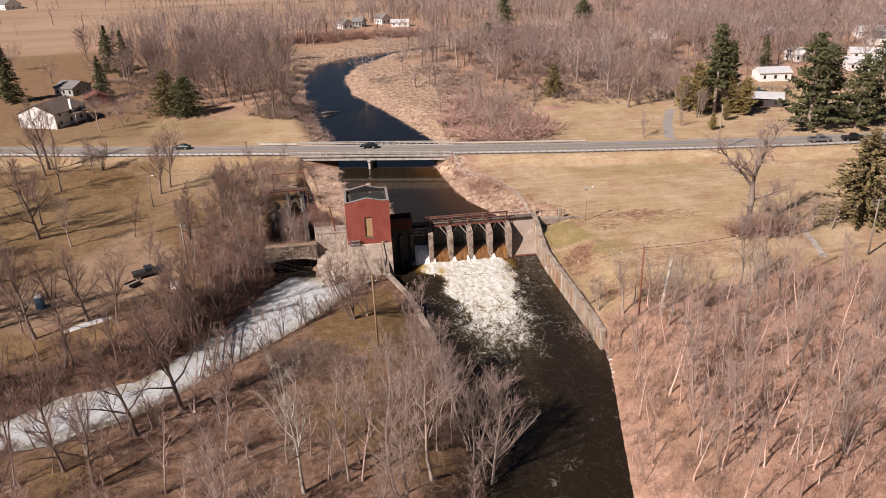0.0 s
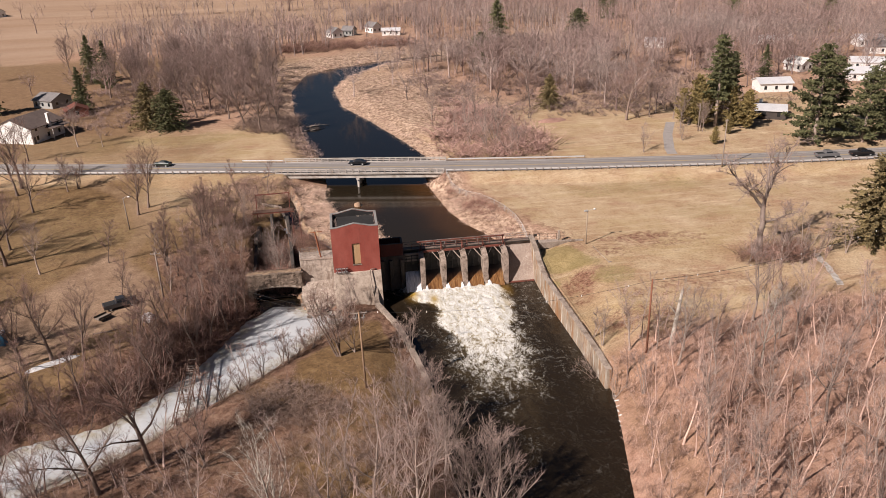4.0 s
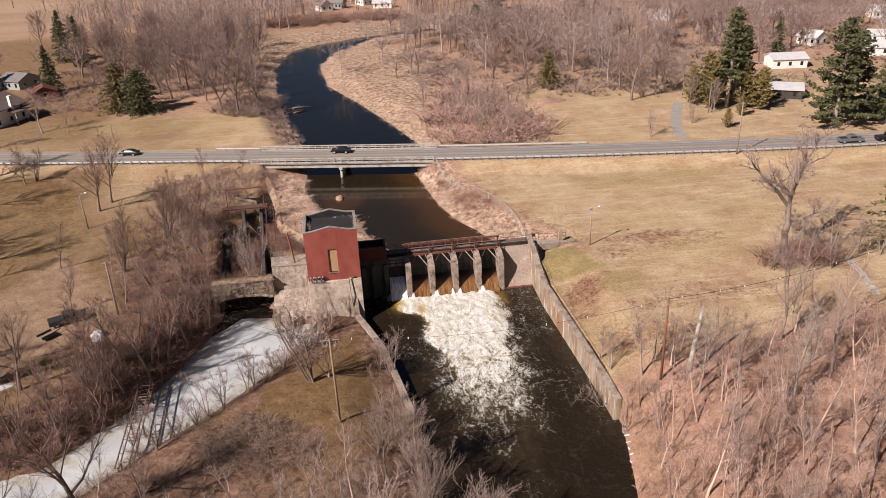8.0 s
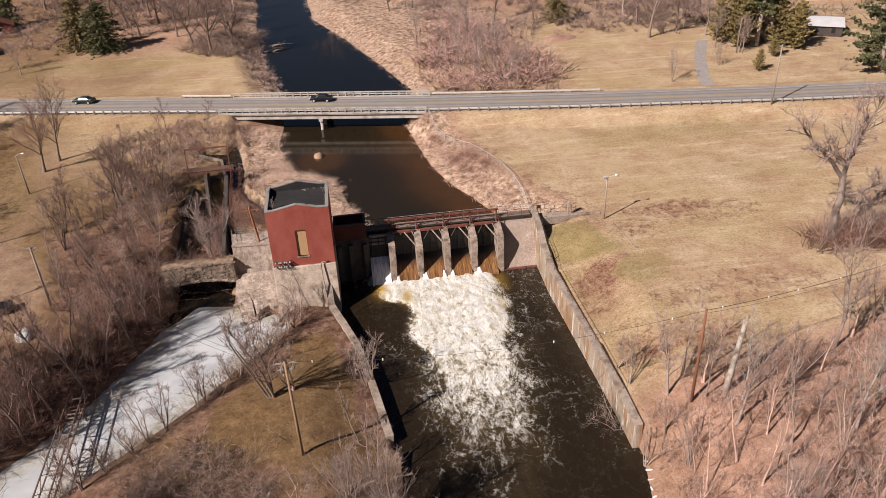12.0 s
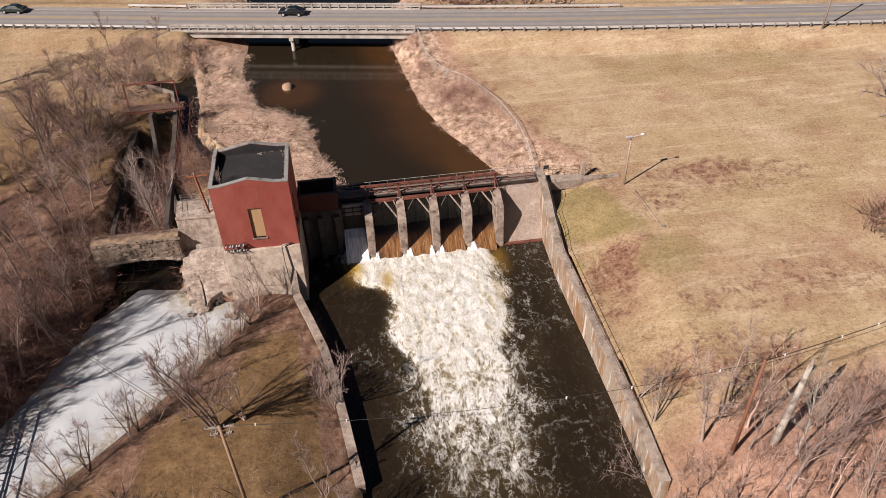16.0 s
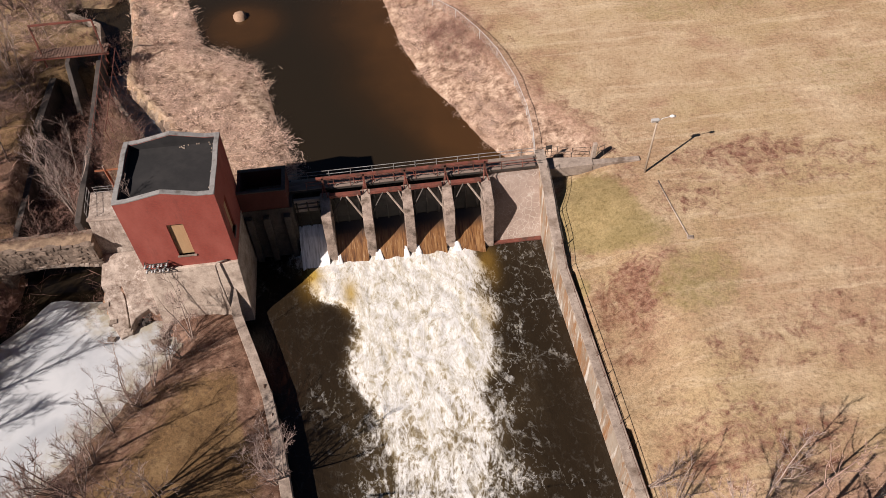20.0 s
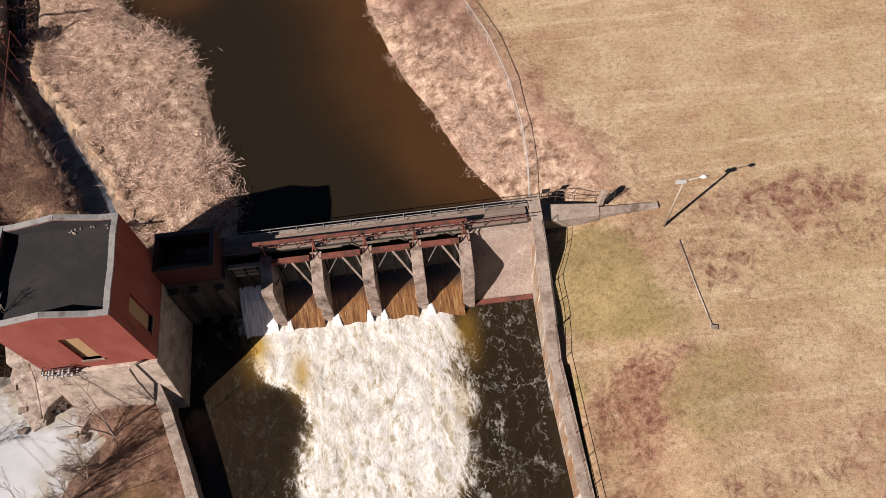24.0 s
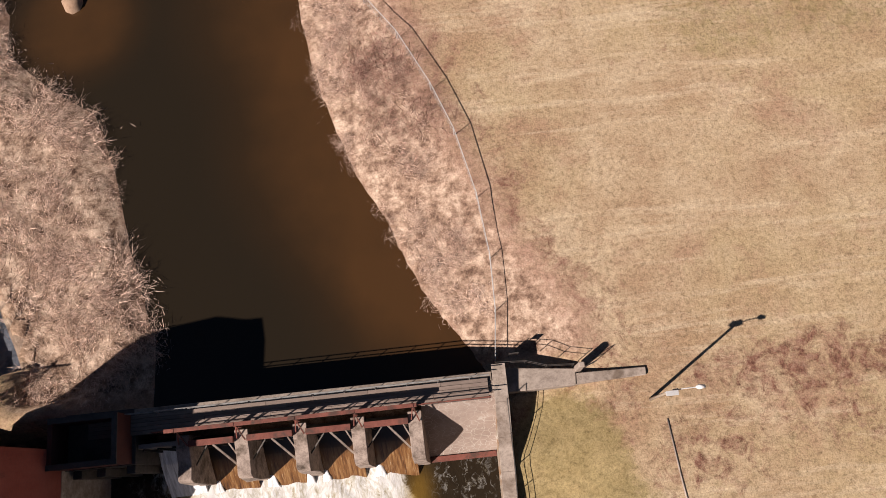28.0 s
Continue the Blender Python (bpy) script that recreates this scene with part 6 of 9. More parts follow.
# tall trees on the far bank of the ice
put(DARKTALL, [(-17.6, 130.5, 11.0), (-18.8, 126.0, 13.0), (-21.0, 121.8, 12.0), (-22.6, 117.6, 14.0), (-25.4, 114.4, 12.0), (-27.4, 110.6, 13.0), (-31.6, 106.6, 12.0), (-36.0, 104.8, 13.0),
               (-24.6, 123.0, 12.0), (-29.0, 117.0, 13.0), (-42.0, 104.0, 13.0), (-20.5, 129.0, 10.0), (-26.5, 119.0, 12.0), (-23.0, 133.0, 11.0)])
for k, (x, y, sc, ry) in enumerate(((14.2, 78.5, 0.85, 16.0), (15.0, 71.0, 0.95, 20.0), (13.2, 84.5, 0.7, 14.0))):
    plant(BIG[k], x, y, sc, 70.0 * k, label="pale leafless tree leaning out over the tailwater", tilt=(0.0, ry))
plant(CLUMP[0], 38.0, 102.6, 0.85, 40, label="leafless shrub tree leaning out over the water", tilt=(0.0, -28.0))
plant(CLUMP[1], 38.2, 104.6, 0.7, 130, label="leafless shrub tree leaning out over the water", tilt=(0.0, -24.0))
# park and lot side
put(DARK, [(-42.5, 114.6, 15.0), (-46.4, 113.6, 14.0), (-49.0, 110.0, 17.0), (-37.7, 113.5, 13.0), (-63.0, 153.6, 20.0), (-76.3, 201.5, 20.0), (-83.5, 227.4, 13.0), (-27.0, 158.8, 12.0), (-53.6, 118.0, 14.0), (-60.0, 112.0, 15.0),
           (-70.0, 120.0, 14.0), (-74.0, 142.0, 14.0), (-82.0, 165.0, 14.0), (-88.0, 188.0, 13.0)])
# stand out of view at left, added for the shadows they cast on the lot
put(DARK, [(-67.0, 117.0, 19.0), (-73.0, 128.0, 18.0), (-71.0, 107.0, 20.0), (-80.0, 117.0, 18.0), (-81.0, 139.0, 19.0), (-72.0, 151.0, 18.0), (-88.0, 129.0, 18.0), (-78.0, 166.0, 18.0)])
put(DARK, [(-43.6, 177.4, 15.0), (-42.3, 182.0, 16.0), (-65.2, 161.9, 13.0)])
put(BIG, [(-55.0, 148.0, 11.0)])
put(DARKCLUMP, [(-26.4, 160.0, 13.0)])
put(DARKSLIM, [(-36.9, 134.0, 9.0), (-29.7, 114.3, 12.0), (-43.4, 150.9, 9.0), (-34.0, 156.0, 9.0), (-24.0, 190.0, 7.0), (-15.5, 186.0, 8.0), (-52.0, 113.0, 11.0), (-56.5, 116.0, 10.0)])
put(ROUND, [(-64.0, 196.5, 9.5)])
put(DARKCLUMP, [(-62.0, 198.0, 8.0), (-13.5, 141.5, 7.0), (-9.6, 150.5, 8.0), (-19.5, 150.0, 9.0), (-22.0, 160.0, 9.0), (-29.2, 136.0, 6.0)])
SHRUB = tree_proto("bare_tree", bare_tree(59, 9.0, 0.05, 24, 6, 6, 0.36, 0.12, twig_w=0.02, stems=6, fine=2), M_BARK, M_TWIG, "large pale leafless shrub tree with many stems")
put(SHRUB, [(-10.6, 144.8, 13.0), (-12.6, 151.0, 10.0), (80.8, 193.8, 8.5), (95.2, 201.8, 7.0)])
leftwood = scatter(trng, 50, -50, -15, 98, 182, 2.6, lambda x, y: sd(x, y, ICE) > 1.2 and sd(x, y, LOT) > 1.5 and not (x < -29 and 106 < y < 142) and sd(x, y, PIT) > 0.6 and x > -36 + max(0, y - 150) * 0.3 and sd(x, y, PEN) > 2)
for k, (x, y) in enumerate(leftwood):
    put(SLIM if k % 4 == 1 else DARKSLIM if k % 3 else DARKCLUMP, [(x, y, trng.uniform(5.0, 9.5))])
# wood beside the tailwater
rightwood = scatter(trng, 60, 38.8, 86, 62, 108, 2.5, lambda x, y: sd(x, y, TAIL) > 2.0 and y < 102 + 0.14 * (x - 39) + 3 * math.sin(x * 0.3) and (x < 76 or abs(x - 84) > 3))
for k, (x, y) in enumerate(rightwood):
    put(BIG if k % 6 == 0 else (CLUMP if k % 5 == 0 else SLIM), [(x, y, trng.uniform(11.0, 15.0) if k % 6 == 0 else trng.uniform(6.5, 12.0))])
put(PALE, [(48.6, 98.0, 10.0), (57.0, 92.0, 12.0)])
# more of the spit and the near bank
spit = scatter(trng, 32, -60, 16, 46, 97, 3.2, lambda x, y: sd(x, y, TAIL) > 1.0 and sd(x, y, ICE) > 1.0 and (y < 88 or x > 3))
for k, (x, y) in enumerate(spit):
    kinds = (DARK, DARKCLUMP, DARKSLIM) if x < -14 else (BIG, CLUMP, SLIM)
    put(kinds[0] if k % 5 == 0 else (kinds[1] if k % 3 == 0 else kinds[2]), [(x, y, trng.uniform(10.0, 15.0) if k % 5 == 0 else trng.uniform(6.0, 12.0))])
bank = scatter(trng, 24, -80, -14, 92, 136, 2.6, lambda x, y: 0.6 < sd(x, y, ICE) < (5.0 if x < -33 else 9.0) and sd(x, y, PEN) > 1 and sd(x, y, LOT) > 0.5)
for k, (x, y) in enumerate(bank):
    put(DARKCLUMP if k % 2 else DARKSLIM, [(x, y, trng.uniform(5.0, 9.5))])
# more trees, mostly out of view, added for their shadows across the park
park = scatter(trng, 11, -118, -66, 112, 196, 9.0, lambda x, y: sd(x, y, LOT) > 2 and road_d(x, y) > 10)
put(DARK, [(x, y, trng.uniform(13.0, 19.0)) for x, y in park])
# lawn's old tree and its neighbours
plant(OAK, 75.4, 126.0)
put(SLIM, [(73.2, 124.6, 7.5), (77.6, 124.9, 8.5)])
put(SLIM, [(76.4, 126.2, 9.0), (79.8, 125.0, 6.5)])
put(CLUMP, [(79.0, 125.5, 8.5), (82.5, 124.5, 9.0), (85.5, 124.0, 8.0), (88.5, 125.5, 7.5), (72.5, 124.0, 5.5), (77.5, 122.5, 6.5), (81.0, 121.5, 6.5), (91.0, 124.0, 6.0)])
put(BROWNSPRUCE, [(99.0, 127.0, 18.0)])
# beyond the road
put(DARK, [(89.0, 228.1, 20.0), (65.5, 253.7, 14.0), (54.7, 255.5, 15.0)])
put(BIG, [(30.8, 236.9, 14.0), (42.9, 233.6, 14.0), (-73.8, 240.0, 13.0), (-66.4, 238.1, 9.0), (103.0, 226.0, 15.0), (98.0, 232.0, 16.0), (104.0, 210.0, 9.0)])
put(OLIVE, [(101.6, 196.2, 4.6)])
put(CLUMP, [(46.5, 199.7, 11.0), (41.5, 204.0, 11.0), (44.9, 210.0, 12.0), (50.0, 204.0, 9.0), (37.5, 212.0, 11.0), (52.5, 211.0, 9.0), (36.0, 222.0, 10.0), (43.0, 218.0, 11.0), (48.0, 224.0, 10.0),
            (40.0, 230.0, 11.0), (118.0, 192.0, 4.0)])
put(BROWNSPRUCE, [(-56.5, 256.5, 14.5), (71.0, 250.0, 11.0)])
put(BROADSPRUCE, [(-50.0, 253.5, 12.5), (119.0, 373.0, 17.0), (65.5, 341.0, 13.0)])
put(SPRUCE, [(88.0, 412.0, 22.0), (165.0, 470.0, 18.0), (170.0, 468.0, 17.0), (230.0, 435.0, 18.0), (262.0, 393.0, 20.0)])
put(SPRUCE, [(-118.0, 292.0, 20.0), (-85.8, 290.0, 15.0), (-97.0, 345.0, 19.0), (-88.0, 334.0, 18.0), (159.7, 274.7, 12.0)])
put(PINE, [(126.5, 190.5, 26.0), (139.5, 189.0, 20.0), (150.0, 196.0, 22.0), (137.0, 200.0, 21.0), (160.0, 190.0, 18.0)])
put(TALLPINE, [(110.5, 214.0, 26.0), (115.0, 219.0, 20.0), (121.0, 226.0, 19.0)])
put(OLIVE, [(106.0, 214.0, 12.0), (108.0, 221.0, 13.0), (117.5, 209.0, 10.5), (103.0, 219.0, 10.0), (114.5, 212.0, 11.0), (110.0, 205.0, 5.0), (119.0, 213.0, 9.0), (114.0, 225.0, 12.0)])
put(BIG, [(100.5, 215.0, 11.0), (104.5, 209.5, 9.0)])
put(ROUND, [(-21.4, 244.0, 19.0), (-27.0, 251.0, 17.5), (-16.5, 249.0, 16.0), (-33.0, 263.1, 17.0), (-29.0, 274.0, 18.0), (-20.0, 264.0, 17.0), (-45.0, 290.0, 18.0), (-54.8, 318.0, 21.0), (-36.0, 300.0, 18.0), (-60.0, 335.0, 20.0),
            (-44.0, 340.0, 20.0), (-115.8, 378.0, 16.5), (-66.0, 306.0, 16.0), (-76.0, 326.0, 16.0), (-104.0, 372.0, 15.0), (-24.0, 320.0, 17.0), (-47.0, 318.0, 19.0), (-36.0, 282.0, 17.0), (-52.0, 276.0, 17.0), (-44.0, 268.0, 16.0), (-58.0, 296.0, 18.0), (-30.0, 290.0, 18.0), (-70.0, 318.0, 17.0), (-50.0, 305.0, 19.0),
            (-34.0, 330.0, 18.0), (-26.0, 305.0, 17.0), (-66.0, 350.0, 18.0), (-40.0, 312.0, 18.0)])


copse = scatter(trng, 24, -84, -16, 258, 350, 6.5, lambda x, y: sd(x, y, POND) > 5 and y > 262 - 0.2 * (x + 40) and (x > -66 or y > 300))
put(ROUND, [(x, y, trng.uniform(14.0, 20.0)) for x, y in copse])


# far woods: one joined mass of simple leafless trees
def far_tree(seed, limbs, twigs, fine):
    """A leafless tree of unit height seen from afar: stem, rising limbs that reach a rounded outline, a haze of twigs."""
    rng = random.Random(seed)
    c = Fast(seed)
    fork = rng.uniform(0.2, 0.36)
    wide, tall = rng.uniform(0.2, 0.3), rng.uniform(0.34, 0.42)
    c.stick([Vector((0, 0, -0.02)), Vector((rng.gauss(0, 0.012), rng.gauss(0, 0.012), fork)), Vector((rng.gauss(0, 0.03), rng.gauss(0, 0.03), 0.8))], [0.016, 0.012, 0.002], 3)
    for k in range(limbs):
        u = (k + 0.5) / limbs
        top = math.asin(min(1.0, 0.05 + 0.95 * u)) - 0.15
        tip = way(rng, k * 2.4 + rng.uniform(-0.4, 0.4), top)
        tip = Vector((tip.x * wide, tip.y * wide, tip.z * tall + 0.6)) * rng.uniform(0.85, 1.08)
        p = Vector((0, 0, fork + 0.3 * u * rng.random()))
        mid = p.lerp(tip, 0.5) + Vector((tip.x, tip.y, 0)) * 0.22
        for a, e, w in ((p, mid, 0.012), (mid, tip, 0.008)):
            c.sliver(a, e - a, w)
        for j in range(twigs):
            v = 0.2 + 0.85 * (j + rng.random()) / twigs
            q = p.lerp(mid, v * 2) if v < 0.5 else mid.lerp(tip, v * 2 - 1)
            e = ((tip - p).normalized() * 0.7 + Vector((tip.x, tip.y, 0)) * 1.2 + Vector((rng.gauss(0, 0.5), rng.gauss(0, 0.5), rng.gauss(0.25, 0.4)))).normalized() * rng.uniform(0.07, 0.16)
            c.sliver(q, e, 0.0065)
            for _ in range(fine):
                g = (e.normalized() + Vector((rng.gauss(0, 0.55), rng.gauss(0, 0.55), rng.gauss(0.15, 0.5)))).normalized() * rng.uniform(0.05, 0.11)
                c.sliver(q + e * rng.uniform(0.2, 0.95), g, 0.0055)
    return c.arrays()


def mass(name, protos, places, material, label, category):
    """Joins many small copies into one object of stuff. Places are x, y, z, height, width factor, turn."""
    vs, fs, n = [], [], 0
    for k, (x, y, z, h, w, a) in enumerate(places):
        v, f = protos[k % len(protos)]
        ca, sa = math.cos(a), math.sin(a)
        q = np.empty_like(v)
        q[:, 0] = (v[:, 0] * ca - v[:, 1] * sa) * h * w + x
        q[:, 1] = (v[:, 0] * sa + v[:, 1] * ca) * h * w + y
        q[:, 2] = v[:, 2] * h + z
        vs.append(q)
        fs.append(f + n)
        n += len(v)
    ob = new(name, tri_mesh(name, np.concatenate(vs), np.concatenate(fs), material))
    return tagged(ob, label, category, kind="stuff")


def heights(pts):
    a = np.array(pts)
    return height(a[:, 0], a[:, 1])


NEARFAR = [far_tree(200 + k, 13, 9, 3) for k in range(6)]
FAR = [far_tree(220 + k, 9, 7, 0) for k in range(6)]
frng = np.random.RandomState(5)
NC = 13000
cy0 = 205 + 480 * np.sqrt(frng.rand(NC))
cand = np.stack([cy0 * frng.uniform(-0.52, 0.88, NC), cy0], 1)
cx, cy = cand[:, 0], cand[:, 1]
dens = 0.72 * smooth01(248, 275, cy) + 0.08
dens = np.where(np.abs(cx - 20) > 520, 0.0, dens)
dens = np.where(signed(cx, cy, POND) < 5, 0, dens)
dens = np.where((cy < 262) & (cx > -8) & (cx < 36), dens * 0.2, dens)
dens = np.where((cx > 55) & (cy < 245), 0.03, dens)
dens = np.where((cx > 60) & (cx < 106) & (cy > 228 + 0.35 * np.maximum(0, 84 - cx)) & (cy < 262), 0.6, dens)
dens = np.where((cx > 110) & (cy < 300), dens * 0.35, dens)
dens = np.where((cx < -8) & (cy < 262), 0.0, dens)
dens = np.where((cx < -60) & (cy < 285), 0.0, dens)
dens = np.where((cx < -14) & (cx > -82) & (cy < 345), dens * 0.2, dens)
dens = np.where((cx < -70) & (cy < 360), dens * 0.4, dens)
dens = np.where((cx < -92) & (cy < 425), 0.03, dens)
dens = dens * (0.8 + 0.4 * wobble(cx, cy, 22.0, 3.0))
FLAT = [(-30.0, 378.0), (-16.0, 340.0), (-10.0, 346.0), (4.0, 366.0), (30.0, 384.0), (60.0, 394.0), (60.0, 408.0), (36.0, 404.0), (-4.0, 396.0)]
FARM = [(-6.0, 436.0), (46.0, 430.0), (48.0, 470.0), (-4.0, 470.0)]
dens = np.where((signed(cx, cy, FLAT) < 1.0) | ((signed(cx, cy, FARM) < 0.0) & (frng.rand(NC) < 0.7)) | ((cx > 0) & (cx < 42) & (cy > 396) & (cy < 440)), 0.0, dens)
dens = dens * (1 - np.maximum(m_field(cx, cy), m_reed(cx, cy)) * 0.985)
# hedgerows across the fields
hedge = smooth01(5.0, 2.0, np.abs(cy - 594 + 0.08 * cx)) * (cx > -170) * (cx < 60) + smooth01(5.0, 2.0, np.abs(cy - 520 - 0.25 * cx)) * (cx > -75) * (cx < 50)
dens = np.maximum(dens, 0.75 * hedge)
dens = np.where(seg_dist(cx, cy, ROAD, False) < 14, 0, dens)
ok = frng.rand(NC) < dens
pts = cand[ok]
near = pts[:, 1] < 380
M_TWIG_GREY = stuff_mat("greyish_twigs", (0.25, 0.185, 0.162), (0.56, 0.44, 0.39), 0.05, 2, 0.95, relief=0, island=1.0)
tint = wobble(pts[:, 0], pts[:, 1], 24.0, 8.0) + frng.uniform(-0.6, 0.6, len(pts)) > 0.15
for group, protos, mat_ in ((pts[near & tint], NEARFAR, M_TWIG_GREY), (pts[near & ~tint], NEARFAR, M_TWIG_FAR), (pts[~near & tint], FAR, M_TWIG_GREY), (pts[~near & ~tint], FAR, M_TWIG_FAR)):
    hz = heights(group)
    hh = frng.uniform(10.0, 17.5, len(group))
    mass("far_woods", protos, [(x, y, z, h, 1.05 + 0.5 * frng.rand(), 6.28 * frng.rand()) for (x, y), z, h in zip(group, hz, hh)], mat_, "distant leafless woods, pinkish grey twigs", "woods")


# the wood's farther trees, joined
MID = []
for k in range(5):
    (tv, tf), (cv, cf) = bare_tree(500 + k, 10.0, 0.13, 9, 4, 6, 0.28, 0.3, twig_w=0.035, el=(0.6, 1.15))
    MID.append((np.concatenate([tv, cv]) / 10.0, np.concatenate([tf, cf + len(tv)])))
more = scatter(trng, 130, 39.5, 128, 38, 112, 2.6, lambda x, y: sd(x, y, TAIL) > 2.0 and y < 101 + 0.14 * (x - 39) + 3 * math.sin(x * 0.3) and (x < 78 or abs(x - 84) > 3))
mz = heights(more)
mass("young_wood", MID, [(x, y, z, trng.uniform(6.0, 12.0), 1.0, trng.uniform(0, 6.28)) for (x, y), z in zip(more, mz)], M_BRUSH, "leafless young wood of thin pale stems", "woods")


infill = scatter(trng, 70, -60, 15, 50, 100, 2.2, lambda x, y: sd(x, y, TAIL) > 1.0 and sd(x, y, ICE) > 1.0 and (y < 90 or x > 2))
infill = [(x, y - 14 if 1 < x < 8 and y > 92 else y) for x, y in infill]  # the clearing round the pole stays free
mass("young_wood", MID, [(x, y, z, trng.uniform(5.0, 11.0), 1.1, trng.uniform(0, 6.28)) for (x, y), z in zip(infill, heights(infill))], M_TWIG, "leafless young trees on the spit", "woods")
infill = scatter(trng, 70, -80, -14, 92, 136, 1.6, lambda x, y: 0.6 < sd(x, y, ICE) < 8.0 and sd(x, y, PEN) > 1 and sd(x, y, LOT) > 0.5)
mass("young_wood", MID, [(x, y, z, trng.uniform(4.0, 8.5), 1.1, trng.uniform(0, 6.28)) for (x, y), z in zip(infill, heights(infill))], M_TWIG_DARK, "dark leafless saplings along the ice bank", "woods")


infill = scatter(trng, 46, 30, 52, 56, 98, 2.2, lambda x, y: sd(x, y, TAIL) > 1.2)
mass("young_wood", MID, [(x, y, z, trng.uniform(4.5, 10.0), 1.1, trng.uniform(0, 6.28)) for (x, y), z in zip(infill, heights(infill))], M_BRUSH, "thin pale leafless saplings by the shore", "woods")


# brush: short many-stemmed thickets
def brush_clump(seed, n=22, spread=0.5, w=1.0):
    """Arching stems from one foot, each with side twigs."""
    rng = random.Random(seed)
    c = Fast(seed)
    for _ in range(n * 4 // 7):
        p = Vector((rng.gauss(0, 0.17), rng.gauss(0, 0.17), -0.05))
        d = Vector((rng.gauss(0, spread * 0.42), rng.gauss(0, spread * 0.42), rng.uniform(0.3, 0.55)))
        e = Vector((d.x * 1.3 + rng.gauss(0, 0.08), d.y * 1.3 + rng.gauss(0, 0.08), rng.uniform(0.12, 0.5)))
        c.stick([p, p + d], [0.006 * w, 0.004 * w], 2)
        c.sliver(p + d, e, 0.008 * w)
        for _ in range(4):
            u = rng.uniform(0.3, 1.7)
            q = p + d * u if u < 1 else p + d + e * (u - 1)
            g = Vector((rng.gauss(0, 0.26), rng.gauss(0, 0.26), rng.uniform(0.0, 0.32))) * 0.7
            c.sliver(q, g, 0.0065 * w)
    return c.arrays()


FENCE = [(37.1, 142.0), (37.5, 145.5), (37.55, 149.3), (37.1, 153.9), (36.0, 159.1), (34.6, 163.1), (32.4, 167.9), (30.0, 171.8), (27.6, 178.0), (27.0, 183.0)]


def fence_x(y):
    return np.interp(y, [q[1] for q in FENCE], [q[0] for q in FENCE])


BRUSH = [brush_clump(300 + k) for k in range(6)]
DENSE = [brush_clump(340 + k, 36, 0.7, 1.9) for k in range(6)]
FARBRUSH = [brush_clump(360 + k, 18, 0.6, 3.0) for k in range(6)]
UPRIGHT = [brush_clump(320 + k, 22, 0.22) for k in range(6)]
M_SPITBRUSH = stuff_mat("red_brown_brush", (0.24, 0.158, 0.122), (0.45, 0.32, 0.26), 0.15, 5, 0.95, relief=0, island=0.7)
M_REDBRUSH = stuff_mat("red_thicket", (0.46, 0.275, 0.23), (0.76, 0.49, 0.415), 0.1, 4, 0.95, relief=0, island=0.6)


def thicket(name, n, x0, x1, y0, y1, ok_fun, h0, h1, material, label, protos=None, seed=1, cat="brush"):
    r = np.random.RandomState(seed)
    p = np.stack([r.uniform(x0, x1, n), r.uniform(y0, y1, n)], 1)
    keep = ok_fun(p[:, 0], p[:, 1])
    p = p[keep > r.rand(len(p))]
    z = heights(p)
    return mass(name, protos or BRUSH, [(x, y, q, r.uniform(h0, h1), r.uniform(0.8, 1.4), 6.28 * r.rand()) for (x, y), q in zip(p, z)], material, label, cat)


thicket("brush", 1150, 37.5, 125, 40, 110, lambda x, y: smooth01(1.0, 2.5, signed(x, y, TAIL)) * smooth01(106 + 0.12 * (x - 38), 101 + 0.12 * (x - 38), y), 1.6, 4.2, M_BRUSH,
        "dense reddish brown saplings and brush in the wood", UPRIGHT, 2)
thicket("brush", 3700, -56, -5, 88, 180, lambda x, y: smooth01(0.2, 1.0, signed(x, y, ICE)) * smooth01(0.0, 1.5, signed(x, y, LOT)) * (signed(x, y, PIT) > 0.2) * (signed(x, y, PEN) > 0.5)
        * np.maximum(smooth01(7.0, 3.0, signed(x, y, ICE)), smooth01(-34, -29, x - np.maximum(0, y - 145) * 0.5) * smooth01(178, 168, y)), 0.9, 2.5, M_THICKET,
        "tangled brown brush along the bank of the ice", seed=3)
thicket("brush", 1700, -60, -12, 92, 138, lambda x, y: smooth01(0.2, 1.0, signed(x, y, ICE)) * smooth01(7.5, 3.0, signed(x, y, ICE)) * (signed(x, y, PEN) > 0.5), 1.2, 2.8, M_THICKET,
        "dark tangled thicket on the ice bank", DENSE, 9)
thicket("brush", 900, 36, 135, 222, 320, lambda x, y: smooth01(228, 240, y + 0.3 * (x - 84)) * (signed(x, y, POND) > 12) * 0.9, 1.5, 4.5, M_TWIG_FAR, "leafless undergrowth at the edge of the far woods", FARBRUSH, 17)
thicket("brush", 700, 70, 215, 226, 345, lambda x, y: smooth01(232, 246, y + 0.2 * (x - 84)) * (np.hypot(x - 130, y - 222) > 11) * (np.hypot(x - 151, y - 255) > 13) * 0.9, 2.0, 5.5, M_TWIG_FAR, "leafless undergrowth between the village houses", FARBRUSH, 29)
thicket("brush", 260, -30, -9, 238, 272, lambda x, y: (signed(x, y, POND) > 0.5) * smooth01(15.0, 8.0, np.hypot(x + 18, y - 252)), 1.2, 3.6, M_SPITBRUSH, "reddish brush under the trees on the far bank", DENSE, 30)
thicket("brush", 420, -18, 6, 90, 108, lambda x, y: (signed(x, y, PEN) < -0.5) * smooth01(1.0, 0.5, np.hypot((x + 6.5) / 9.5, (y - 98.5) / 7.5)), 0.9, 2.2, M_SPITBRUSH, "reddish brown brush on the slope of the spit", DENSE, 31)
